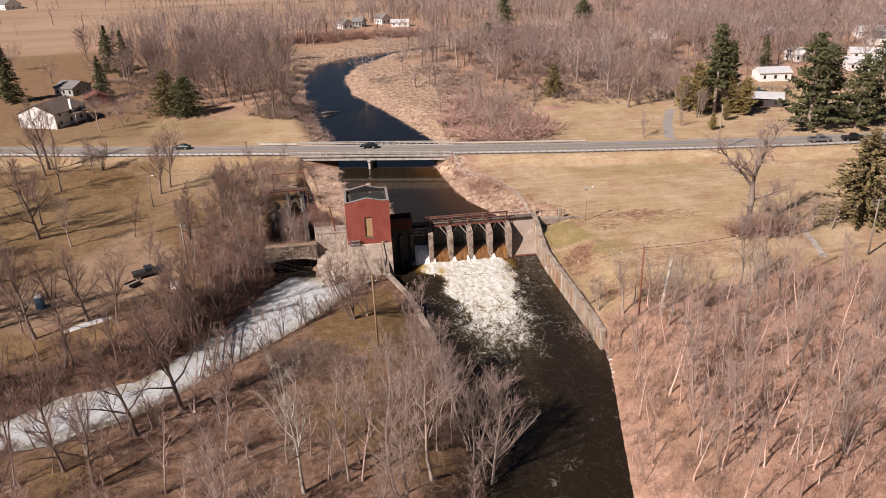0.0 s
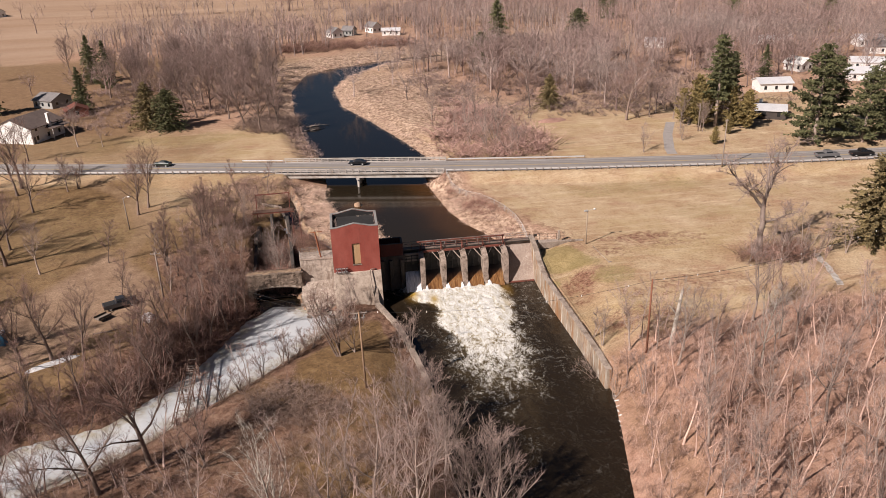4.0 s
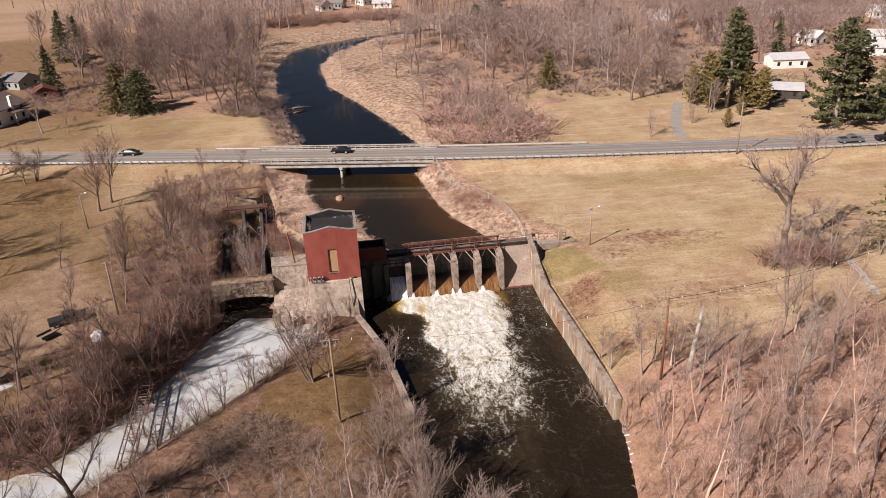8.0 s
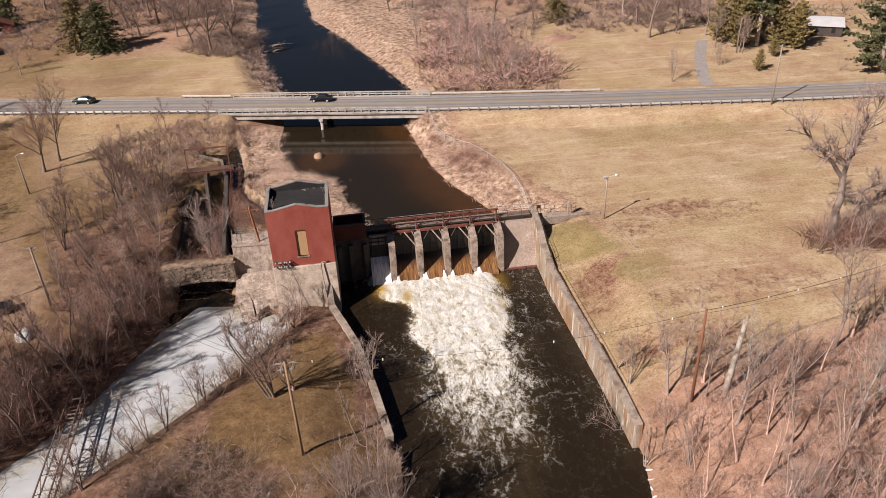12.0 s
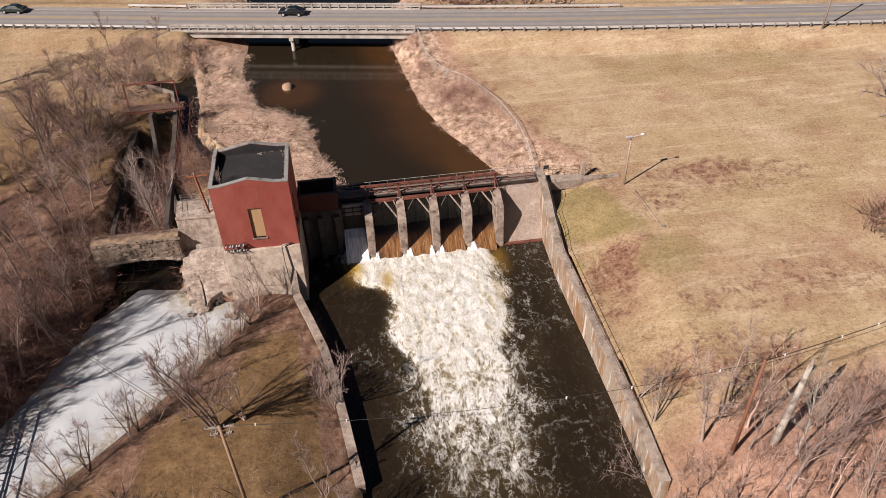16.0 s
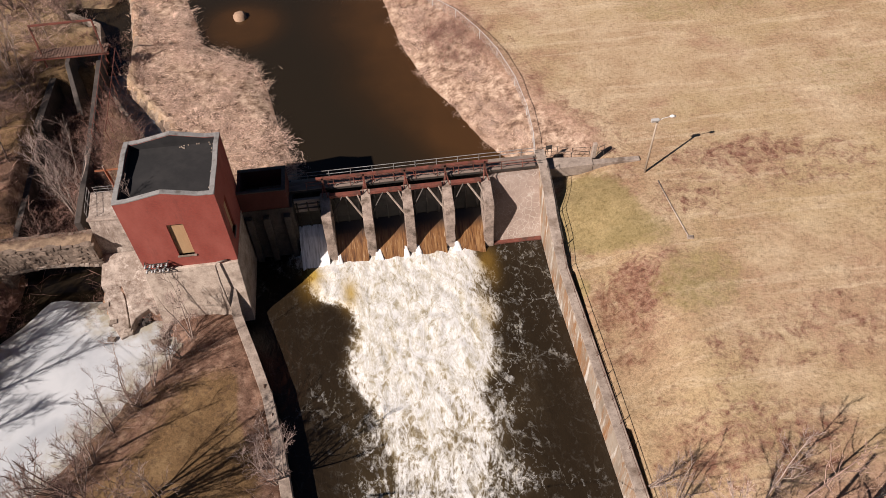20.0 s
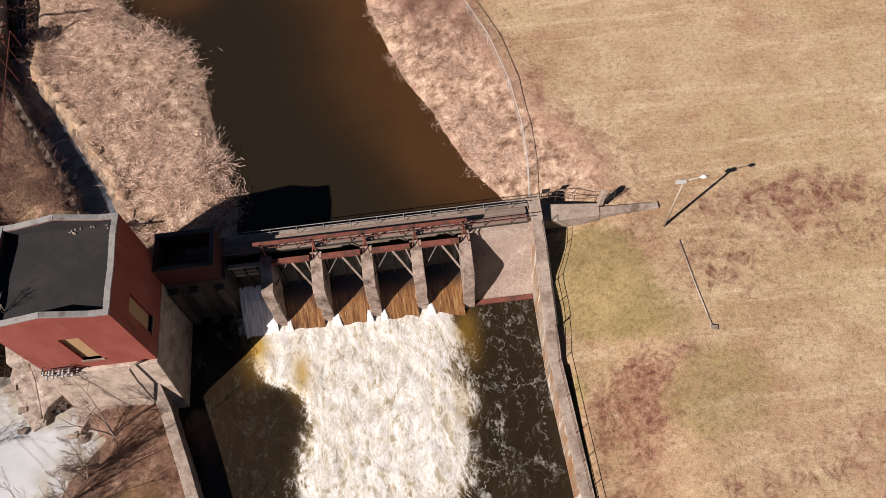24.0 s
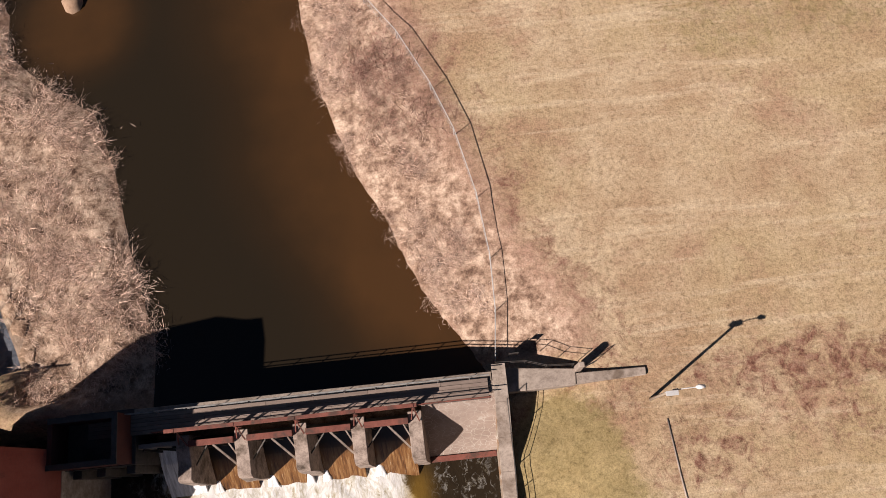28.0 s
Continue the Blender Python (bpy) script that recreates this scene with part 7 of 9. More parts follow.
thicket("brush", 520, -36, -15, 146, 192, lambda x, y: (signed(x, y, PIT) > 0.6) * smooth01(-34, -26, x) * (0.3 + 0.7 * smooth01(0.0, 0.5, wobble(x, y, 6.0, 12.0))), 0.9, 2.4, M_BRUSH, "reddish brush beside the old forebay", DENSE, 32)
thicket("brush", 600, -92, -14, 236, 330, lambda x, y: (signed(x, y, POND) > 4) * smooth01(262, 285, y - 0.3 * (x + 20)), 1.5, 4.0, M_TWIG_FAR, "leafless undergrowth beneath the far trees", FARBRUSH, 18)
thicket("brush", 520, -24, 44, 388, 428, lambda x, y: smooth01(392, 400, y - 0.15 * np.abs(x)) * smooth01(426, 414, y), 2.0, 5.0, M_THICKET, "dark reddish brush behind the far reed flat", DENSE, 28)
thicket("brush", 420, -34, 3, 92, 128, lambda x, y: (signed(x, y, PEN) < 0) * smooth01(3.2, 1.2, signed(x, y, ICE)) * (signed(x, y, ICE) > 0.2), 1.0, 2.2, M_BARK_DARK, "dark tangled brush along the spit's shore", DENSE, 19)
thicket("brush", 3200, -60, 16, 60, 132, lambda x, y: (signed(x, y, PEN) < 0) * np.maximum(smooth01(5.0, 1.0, signed(x, y, ICE)), np.maximum(smooth01(106, 92, y) * 0.8, smooth01(4.5, 1.0, signed(x, y, TAIL)) * smooth01(122, 108, y)))
        * (signed(x, y, TAIL) > 0.6) * (signed(x, y, ICE) > 0.2), 1.0, 2.8, M_SPITBRUSH, "brown brush on the spit between the channels", seed=4)
thicket("brush", 800, 20, 62, 186, 262, lambda x, y: (signed(x, y, POND) > 1.5) * smooth01(6, 10, seg_dist(x, y, ROAD, False)) * smooth01(22, 6, np.abs(x - 44) + 0.25 * np.abs(y - 215)), 2.0, 5.5, M_REDBRUSH,
        "pinkish leafless thicket beside the river", FARBRUSH, 5)
M_BANKBRUSH = stuff_mat("red_bank_brush", (0.40, 0.20, 0.15), (0.72, 0.43, 0.335), 0.15, 5, 0.95, relief=0, island=0.7)
thicket("brush", 2300, 23, 40, 141, 190, lambda x, y: smooth01(1.5, 3.5, signed(x, y, POND)) * smooth01(9.0, 6.5, signed(x, y, POND)) * smooth01(143, 150, y) * (x < fence_x(y) - 0.4) * smooth01(-0.35, 0.5, wobble(x, y, 5.0, 21.0)) * (0.35 + 0.65 * smooth01(156, 166, y)), 0.8, 2.4, M_BANKBRUSH,
        "reddish brush on the river bank", BRUSH, 6)
thicket("brush", 900, -60, 0, 205, 262, lambda x, y: (signed(x, y, POND) > 0.5) * smooth01(8.0, 3.0, signed(x, y, POND)) * smooth01(208, 225, y), 1.2, 3.5, M_TWIG_FAR, "leafless brush on the far river bank", FARBRUSH, 7)
thicket("brush", 260, -26, -8, 182, 199, lambda x, y: smooth01(1.5, 4.0, seg_dist(x, y, ROAD, False) - 5) * smooth01(-26, -20, x) * 0.9, 1.5, 3.5, M_BRUSH, "leafless brush by the bridge abutment", seed=8)
thicket("brush", 150, -6.8, 3.2, 128.8, 132.5, lambda x, y: 0.0 * x + 1.0, 0.7, 1.6, M_THICKET, "dead brush among the broken concrete", seed=14)
thicket("brush", 170, -16, -6.6, 131.2, 134.6, lambda x, y: (np.abs(x + 11.2) > 2.6) * 1.0, 0.8, 2.0, M_THICKET, "dead brush at the foot of the stone arch", seed=15)
thicket("brush", 520, 28, 47, 56, 99, lambda x, y: smooth01(0.4, 1.2, signed(x, y, TAIL)) * smooth01(14.0, 9.0, signed(x, y, TAIL)), 1.0, 2.6, M_BRUSH, "pale brush along the shore of the wood", UPRIGHT, 20)
thicket("brush", 800, -17, -7, 139.5, 165, lambda x, y: (signed(x, y, PIT) < -0.3) * (np.abs(signed(x, y, PIT)) < 3.0) * 1.0, 1.5, 4.0, M_THICKET, "dead brush grown up inside the old forebay", seed=16)
thicket("brush", 900, -10, 2, 142, 166, lambda x, y: (signed(x, y, PIT) > 0.5) * (signed(x, y, DITCH) > 0.2) * (signed(x, y, ISLE) > 0.3), 0.9, 2.2, M_THICKET, "brown brush between the old forebay and the ditch", seed=10)


thicket("brush", 330, 70.5, 87, 120, 130, lambda x, y: smooth01(1.0, 0.5, np.hypot((x - 78.0) / 8.0, (y - 125.2) / 4.0)), 1.6, 5.5, M_THICKET, "brown thicket grown up at the foot of the old oak", seed=27)


mass("brush", BRUSH, [(x, y, -2.4, h, 1.0, a) for x, y, h, a in ((-16.0 + 9.4 * (k % 23) / 22, 138.1 - 0.12 * (k % 5), 0.5 + 0.11 * (k * 7 % 6), 1.3 * k) for k in range(46))], M_THICKET, "dead brush along the top of the stone arch", "brush")


# reeds
def reed_tuft(seed):
    rng = random.Random(seed)
    c = Fast(seed)
    la = rng.uniform(0, 6.28)
    for _ in range(104):
        p = Vector((rng.gauss(0, 0.38), rng.gauss(0, 0.38), rng.uniform(-0.05, 0.3)))
        d = Vector((rng.gauss(0.5 * math.cos(la), 0.42), rng.gauss(0.5 * math.sin(la), 0.42), rng.uniform(0.0, 0.55)))
        c.sliver(p, d * rng.uniform(0.2, 0.55), 0.022)
    return c.arrays()


REED = [reed_tuft(400 + k) for k in range(9)]
thicket("reeds", 2700, -10.5, 13, 142, 192, lambda x, y: (signed(x, y, ISLE) < 0.0) * (signed(x, y, DITCH) > 0.3) * (0.05 + 0.95 * smooth01(-0.30, 0.12, wobble(x, y, 1.6, 31.0))), 0.6, 1.7, M_REED, "pale straw-coloured dead reeds on the low river island", REED, 11, "reeds")
thicket("reeds", 3600, 20, 42, 140, 206, lambda x, y: (signed(x, y, POND) > -0.2) * smooth01(7.0, 4.5, signed(x, y, POND)) * smooth01(142.5, 145.5, y) * (x > 20) * (x < fence_x(y) - 0.5) * (0.05 + 0.95 * smooth01(-0.2, 0.3, wobble(x, y, 1.7, 33.0))), 0.5, 1.2, M_REED, "pale dead reeds along the river bank", REED, 12, "reeds")
thicket("reeds", 3400, -20, 40, 203, 380, lambda x, y: (signed(x, y, POND) > 0) * smooth01(5.0, 2.5, signed(x, y, POND)) + 0.35 * m_reed(x, y), 0.8, 1.6, M_REED, "pale dead reeds in the river bend", REED, 13, "reeds")

# ---- things on the lawn and by the dam ----
def gz(x, y, dz=0.0):
    return ground_z(x, y) + dz


def railing(name, pts, h, gap, material, label, rails=(0.5, 1.0), post_r=0.03, cat="railing"):
    """Posts and rails along (x, y, z) points."""
    root = thing(name, pts[0], label, cat)
    for (a, b) in zip(pts, pts[1:]):
        a, b = Vector(a), Vector(b)
        n = max(1, round((b - a).length / gap))
        for k in range(n + (b == Vector(pts[-1]))):
            p = a.lerp(b, k / n)
            part("post", Build().tube([p - Vector((0, 0, 0.3)), p + Vector((0, 0, h))], post_r, 6), material, root)
        for f in rails:
            part("rail", Build().tube([a + Vector((0, 0, h * f)), b + Vector((0, 0, h * f))], post_r * 0.8, 5), material, root)
    return root


# lamp on the lawn
lamp = thing("lamp_post", (47.19, 138.1, -2.35), "pale wooden lamp post with a street lamp arm and floodlights", "lamp")
part("pole", Build().tube([(47.19, 138.1, -2.9), (47.19, 138.08, 1.0), (47.19, 138.05, 4.35)], [0.11, 0.095, 0.08], 10), stuff_mat("pale_pole_wood", (0.38, 0.30, 0.22), (0.54, 0.44, 0.34), 1.0, 9, 0.85, stretch=(3, 3, 0.4)), lamp, smooth=True)
part("arm", Build().tube([(47.25, 138.05, 4.0), (47.7, 138.05, 4.3), (48.4, 138.05, 4.42)], 0.035, 6), M_STEEL, lamp)
part("lamp_head", Build().tube([(48.3, 138.05, 4.42), (48.5, 138.05, 4.45), (48.85, 138.05, 4.38)], [0.07, 0.16, 0.10], 8), M_WHITE, lamp, "pale cobra lamp head", smooth=True)
for dx in (-0.45, -0.1):
    part("floodlight", Build().hexa([(47.0 + dx, 137.8, 4.1), (47.3 + dx, 137.8, 4.1), (47.3 + dx, 138.0, 4.15), (47.0 + dx, 138.0, 4.15),
                                     (46.95 + dx, 137.7, 4.4), (47.35 + dx, 137.7, 4.4), (47.35 + dx, 138.0, 4.45), (46.95 + dx, 138.0, 4.45)]), M_STEEL, lamp, bevel=0.02)
part("bracket", Build().tube([(46.5, 137.95, 4.12), (47.3, 137.95, 4.12)], 0.03, 5), M_STEEL, lamp)
log = thing("fallen_pole", (48.4, 136.6, gz(48.4, 136.6)), "thin weathered pole lying across the lawn", "pole")
part("shaft", Build().tube([(48.1, 136.7, gz(48.1, 136.7, 0.05)), (48.3, 133.0, gz(48.3, 133, 0.05)), (48.6, 129.3, gz(48.6, 129.3, 0.05))], [0.05, 0.06, 0.07], 8), M_CONC_PALE, log, smooth=True)
part("foot", Build().hexa([(48.40, 128.95, gz(49, 129) - 0.05), (49.05, 128.90, gz(49, 129) - 0.05), (49.15, 129.30, gz(49, 129) - 0.05), (48.45, 129.35, gz(49, 129) - 0.05),
                           (48.45, 129.00, gz(49, 129) + 0.22), (48.95, 128.95, gz(49, 129) + 0.15), (49.05, 129.25, gz(49, 129) + 0.12), (48.50, 129.30, gz(49, 129) + 0.25)]), M_CONC_PALE, log, "broken footing at its end")
# gate pillar and rails on the wing wall
pil = thing("gate_pillar", (42.5, 140.6, -2.0), "old leaning concrete pillar beside a small iron gate", "pillar")
part("shaft", Build().hexa([(42.3, 140.4, -2.2), (42.75, 140.4, -2.2), (42.75, 140.8, -2.2), (42.3, 140.8, -2.2), (42.4, 140.5, -0.4), (42.8, 140.5, -0.4), (42.8, 140.85, -0.4), (42.4, 140.85, -0.4)]), M_CONC_PALE, pil, bevel=0.06)
gate = thing("iron_gate", (43.0, 140.6, -2.15), "small dark iron gate frame beside the pillar", "gate")
for a, c in (((42.95, 140.6, -2.2), (42.95, 140.6, -0.9)), ((43.7, 140.9, -2.5), (43.7, 140.9, -0.9)), ((42.95, 140.6, -0.95), (43.7, 140.9, -0.95)), ((42.95, 140.6, -1.6), (43.7, 140.9, -1.6))):
    part("bar", Build().tube([a, c], 0.03, 5), M_DARKSTEEL, gate)
railing("iron_railing", [(37.0, 141.5, -2.0), (39.0, 141.4, -2.0), (40.4, 140.95, -2.0), (42.2, 140.85, -2.0)], 1.0, 1.3, M_DARKSTEEL, "dark iron railing along the edge of the wing wall", (0.45, 1.0))
sign = thing("sign_frame", (38.3, 142.0, -2.4), "small dark square sign on an iron frame", "sign")
part("panel", Build().bar((38.0, 142.0, -1.55), (38.6, 142.05, -1.55), 0.05, 0.5), M_DARKSTEEL, sign)
for x in (38.0, 38.6):
    part("leg", Build().tube([(x, 142.02, -2.9), (x, 142.02, -1.2)], 0.03, 5), M_DARKSTEEL, sign)
railing("iron_railing", [(37.45, 139.0, -1.65), (37.45, 136.8, -2.1), (37.5, 134.6, -3.2), (37.4, 131.2, -4.1)], 1.0, 2.2, M_DARKSTEEL, "dark iron railing on top of the training wall", (0.5, 1.0))
railing("iron_railing", [(37.3, 131.2, -4.1), (37.1, 128.5, -4.4), (37.35, 123.0, -4.5), (37.6, 117.0, -4.55), (37.85, 110.5, -4.6), (38.15, 104.0, -4.75)], 1.0, 2.4, M_TRUSS, "rusty iron railing on top of the training wall", (0.5, 1.0), 0.03)
# chain-link fence along the river bank
fence = thing("chain_link_fence", (37.1, 142.0, gz(37.1, 142)), "grey chain-link fence along the top of the river bank", "fence")
fp = resample(FENCE, 2.9)
for k, (x, y) in enumerate(fp):
    part("post", Build().tube([(x, y, gz(x, y, -0.3)), (x, y, gz(x, y, 1.35))], 0.035, 6), M_STEEL, fence)
    if k:
        a, c = fp[k - 1], (x, y)
        part("top_rail", Build().tube([(a[0], a[1], gz(*a, 1.32)), (x, y, gz(x, y, 1.32))], 0.03, 5), M_STEEL, fence)
        b = Build()
        n = 16
        for i in range(n):
            p, q = i / n, (i + 1.5) / n
            for s in (0, 1):
                u0, u1 = (p, min(1, q)) if s == 0 else (min(1, q), p)
                x0, y0, x1, y1 = a[0] + (x - a[0]) * u0, a[1] + (y - a[1]) * u0, a[0] + (x - a[0]) * u1, a[1] + (y - a[1]) * u1
                b.tube([(x0, y0, gz(x0, y0, 0.05)), (x1, y1, gz(x1, y1, 1.3))], 0.006, 3, False)
        part("mesh_panel", b, M_STEEL, fence)

# ---- poles and wires ----
def utility_pole(x, y, z, h, label, arms, material=M_POLE, lean=(0, 0), gear=False):
    p = thing("utility_pole", (x, y, z), label, "utility pole")
    top = Vector((x + lean[0], y + lean[1], z + h))
    part("pole", Build().tube([(x, y, z - 0.6), (x + lean[0] * 0.5, y + lean[1] * 0.5, z + h * 0.5), top], [0.17, 0.145, 0.11], 10), material, p, smooth=True)
    for dz, w in arms:
        a = part("crossarm", Build().bar(top + Vector((-w / 2, 0.1, -dz)), top + Vector((w / 2, 0.1, -dz)), 0.11, 0.13), M_WOOD_GREY, p, "weathered crossarm")
        for s in np.linspace(-0.46, 0.46, 4):
            q = top + Vector((s * w, 0.1, -dz + 0.06))
            part("insulator", Build().tube([q, q + Vector((0, 0, 0.1)), q + Vector((0, 0, 0.18))], [0.05, 0.06, 0.03], 6), M_COPING, a)
        part("brace", Build().tube([top + Vector((-w * 0.3, 0.1, -dz)), top + Vector((0, 0.05, -dz - 0.7))], 0.025, 4), M_DARKSTEEL, a)
        part("brace", Build().tube([top + Vector((w * 0.3, 0.1, -dz)), top + Vector((0, 0.05, -dz - 0.7))], 0.025, 4), M_DARKSTEEL, a)
    if gear:
        for s in (-0.5, 0.5):
            q = top + Vector((s, -0.1, -1.2))
            part("switch", Build().tube([q, q + Vector((0.1, 0, 0.5)), q + Vector((0.25, 0, 0.9))], 0.05, 6), M_COPING, p)
    return top


P1 = utility_pole(3.33, 100.9, -5.3, 12.3, "brown wooden utility pole with two weathered crossarms and wires", [(0.25, 2.2), (1.0, 1.7)], gear=True, lean=(-0.15, 0.0))
P2 = utility_pole(43.6, 99.2, -3.4, 12.0, "reddish brown bare utility pole at the wood's edge", [], stuff_mat("red_brown_pole", (0.20, 0.075, 0.04), (0.33, 0.14, 0.08), 1.0, 10, 0.9, stretch=(3, 3, 0.4)))
P3 = utility_pole(90.4, 112.0, gz(90.4, 112), 10.5, "pale weathered utility pole with crossarms on the lawn", [(0.3, 2.4), (1.0, 2.0)], M_WOOD_GREY)
utility_pole(91.7, 172.6, gz(91.7, 172.6), 11.5, "grey wooden utility pole beside the guard rail", [(0.4, 0.8)], M_WOOD_GREY)
utility_pole(103.5, 210.0, gz(103.5, 210), 8.0, "grey wooden utility pole beside the drive", [], M_WOOD_GREY)
P6 = utility_pole(-29.6, 132.0, gz(-29.6, 132), 9.0, "grey utility pole by the gravel lot", [(0.3, 1.6)], M_WOOD_GREY)


def cable(a, c, sag, r=0.018, marks=0):
    w = thing("overhead_wire", a, "thin black overhead wire between utility poles", "wire")
    pts = [Vector(a).lerp(Vector(c), k / 24) - Vector((0, 0, sag * 4 * (k / 24) * (1 - k / 24))) for k in range(25)]
    part("cable", Build().tube(pts, r, 4), M_BLACK, w)
    for k in range(marks):
        p = pts[int((k + 0.5) * 24 / marks)]
        part("spacer", Build().tube([p - Vector((0, 0, 0.12)), p + Vector((0, 0, 0.12))], 0.06, 5), M_WHITE, w, "small pale spacer")


cable(P1 + Vector((0.9, 0, -0.1)), P2 - Vector((0, 0, 0.15)), 1.6, 0.022, 7)
cable(P2 - Vector((0, 0, 0.15)), P3 + Vector((-0.9, 0, -0.2)), 1.4, 0.035, 9)
cable(P2 - Vector((0, 0, 0.5)), P3 + Vector((-0.8, 0, -0.9)), 1.6, 0.02)
cable(P1 + Vector((-0.9, 0, -0.1)), P6 + Vector((0.7, 0, -0.3)), 1.8)
cable(P1 + Vector((-0.6, 0, -0.9)), P6 + Vector((0.4, 0, -0.3)), 2.1)

b = Build()
lane = resample([(85.6, 125.0), (84.6, 119.0), (83.6, 115.8), (82.6, 112.4)], 0.9)
lane_rng = random.Random(23)
for p, q in zip(offset_line(lane, 0.55), offset_line(lane, -0.55)):
    j = lane_rng.uniform(-0.25, 0.25)
    b.v += [(p[0] + j, p[1], gz(p[0] + j, p[1], 0.05)), (q[0] + j, q[1], gz(q[0] + j, q[1], 0.05))]
b.f = [(2 * k, 2 * k + 1, 2 * k + 3, 2 * k + 2) for k in range(len(lane) - 1)]
solo("stone_path", b, stuff_mat("pale_grey_stones", (0.34, 0.31, 0.28), (0.70, 0.66, 0.61), 1.8, 7, 0.9, stain=(0.25, 0.19, 0.14), stain_scale=1.4, relief=0.6), "broken pale grey stone path in the grass", "path", "structure")

# park lamp
plamp = thing("park_lamp", (-43.4, 168.4, gz(-43.4, 168.4)), "tall wooden park lamp with a pale lamp head", "lamp")
z = gz(-43.4, 168.4)
part("pole", Build().tube([(-43.4, 168.4, z - 0.4), (-43.5, 168.4, z + 7.2)], [0.13, 0.09], 8), M_WOOD_GREY, plamp, smooth=True)
part("arm", Build().tube([(-43.5, 168.4, z + 6.9), (-43.0, 168.4, z + 7.3), (-42.5, 168.4, z + 7.3)], 0.04, 5), M_STEEL, plamp)
part("lamp_head", Build().tube([(-42.6, 168.4, z + 7.3), (-42.3, 168.4, z + 7.3), (-42.0, 168.4, z + 7.22)], [0.08, 0.18, 0.1], 8), M_WHITE, plamp, smooth=True)

# ---- powerhouse surroundings ----
pipe = thing("drain_pipe", (5.9, 130.9, -1.0), "pale bent iron pipe down the concrete foundation", "pipe")
part("pipe", Build().tube([(6.9, 131.2, -0.7), (6.0, 130.9, -0.6), (5.85, 130.7, -0.75), (5.9, 130.2, -2.5), (6.1, 129.7, -4.8), (6.2, 129.5, -6.2)], 0.09, 8), M_CONC_PALE, pipe, smooth=True)
gear = thing("switch_gear", (1.0, 131.2, -0.9), "old grey electrical switch frame with three insulator arms on the wall", "switch gear")
M_PORCELAIN = stuff_mat("pale_porcelain", (0.46, 0.47, 0.47), (0.66, 0.67, 0.66), 3, 9, 0.4, relief=0)
M_GREENSTEEL = stuff_mat("grey_green_steel", (0.07, 0.09, 0.085), (0.15, 0.18, 0.165), 3, 9, 0.6, 0.2)
for z in (-0.72, 0.02):
    part("frame_bar", Build().bar((-0.1, 131.0, z), (2.0, 131.0, z), 0.07, 0.07), M_DARKSTEEL, gear)
for x in (-0.05, 1.95):
    part("bracket", Build().bar((x, 131.29, -0.72), (x, 130.75, -0.72), 0.06, 0.06), M_DARKSTEEL, gear)
    part("bracket", Build().bar((x, 131.29, 0.02), (x, 130.75, 0.02), 0.06, 0.06), M_DARKSTEEL, gear)
for k in range(3):
    x = 0.25 + 0.7 * k
    arm = part("switch_arm", Build().bar((x - 0.22, 130.9, -0.75), (x + 0.16, 130.7, 0.12), 0.07, 0.09), M_GREENSTEEL, gear)
    for dx, z0 in ((-0.24, -0.7), (0.2, -0.7), (-0.2, -0.05), (0.24, -0.05)):
        part("insulator", Build().tube([(x + dx, 131.0, z0), (x + dx, 130.88, z0 + 0.04), (x + dx, 130.76, z0 + 0.06), (x + dx, 130.64, z0 + 0.1)], [0.06, 0.11, 0.06, 0.10], 8), M_PORCELAIN, arm, "pale ribbed insulator", smooth=True)
    part("contact_bar", Build().bar((x + 0.22, 130.85, -0.7), (x - 0.18, 130.66, 0.1), 0.05, 0.06), M_PORCELAIN, arm)
rack = thing("steel_bracket", (1.5, 130.9, -1.0), "low dark steel bracket on the foundation ledge", "bracket")
for a, c in (((0.9, 131.0, -0.97), (0.9, 130.8, -0.7)), ((1.9, 131.0, -0.97), (1.9, 130.8, -0.7)), ((0.8, 130.75, -0.96), (2.4, 130.75, -0.96))):
    part("bar", Build().tube([a, c], 0.03, 5), M_DARKSTEEL, rack)
mast = thing("rusty_mast", (-2.7, 138.9, -0.9), "leaning rusty steel mast with a short crossarm", "mast")
M_ORUST = stuff_mat("orange_rust", (0.26, 0.085, 0.035), (0.42, 0.16, 0.07), 1.5, 9, 0.85)
part("shaft", Build().bar((-2.7, 138.9, -0.9), (-3.4, 139.6, 4.0), 0.2, 0.2), M_ORUST, mast)
part("crossarm", Build().bar((-4.3, 139.6, 3.75), (-2.0, 139.5, 3.85), 0.12, 0.12), M_ORUST, mast)
part("stay", Build().bar((-3.4, 139.6, 4.3), (-3.3, 139.5, 3.3), 0.14, 0.14), M_CONC_PALE, mast)
railing("steel_railing", [(-6.3, 138.2, -0.75), (-6.7, 141.6, -0.9)], 1.0, 1.7, M_COPING, "grey steel railing on the block's edge", (0.5, 1.0))
railing("steel_railing", [(-6.2, 141.5, -0.9), (-3.4, 141.4, -0.9), (-3.2, 139.3, -0.9)], 1.0, 1.5, M_COPING, "grey steel railing across the block deck", (0.35, 0.7, 1.0))
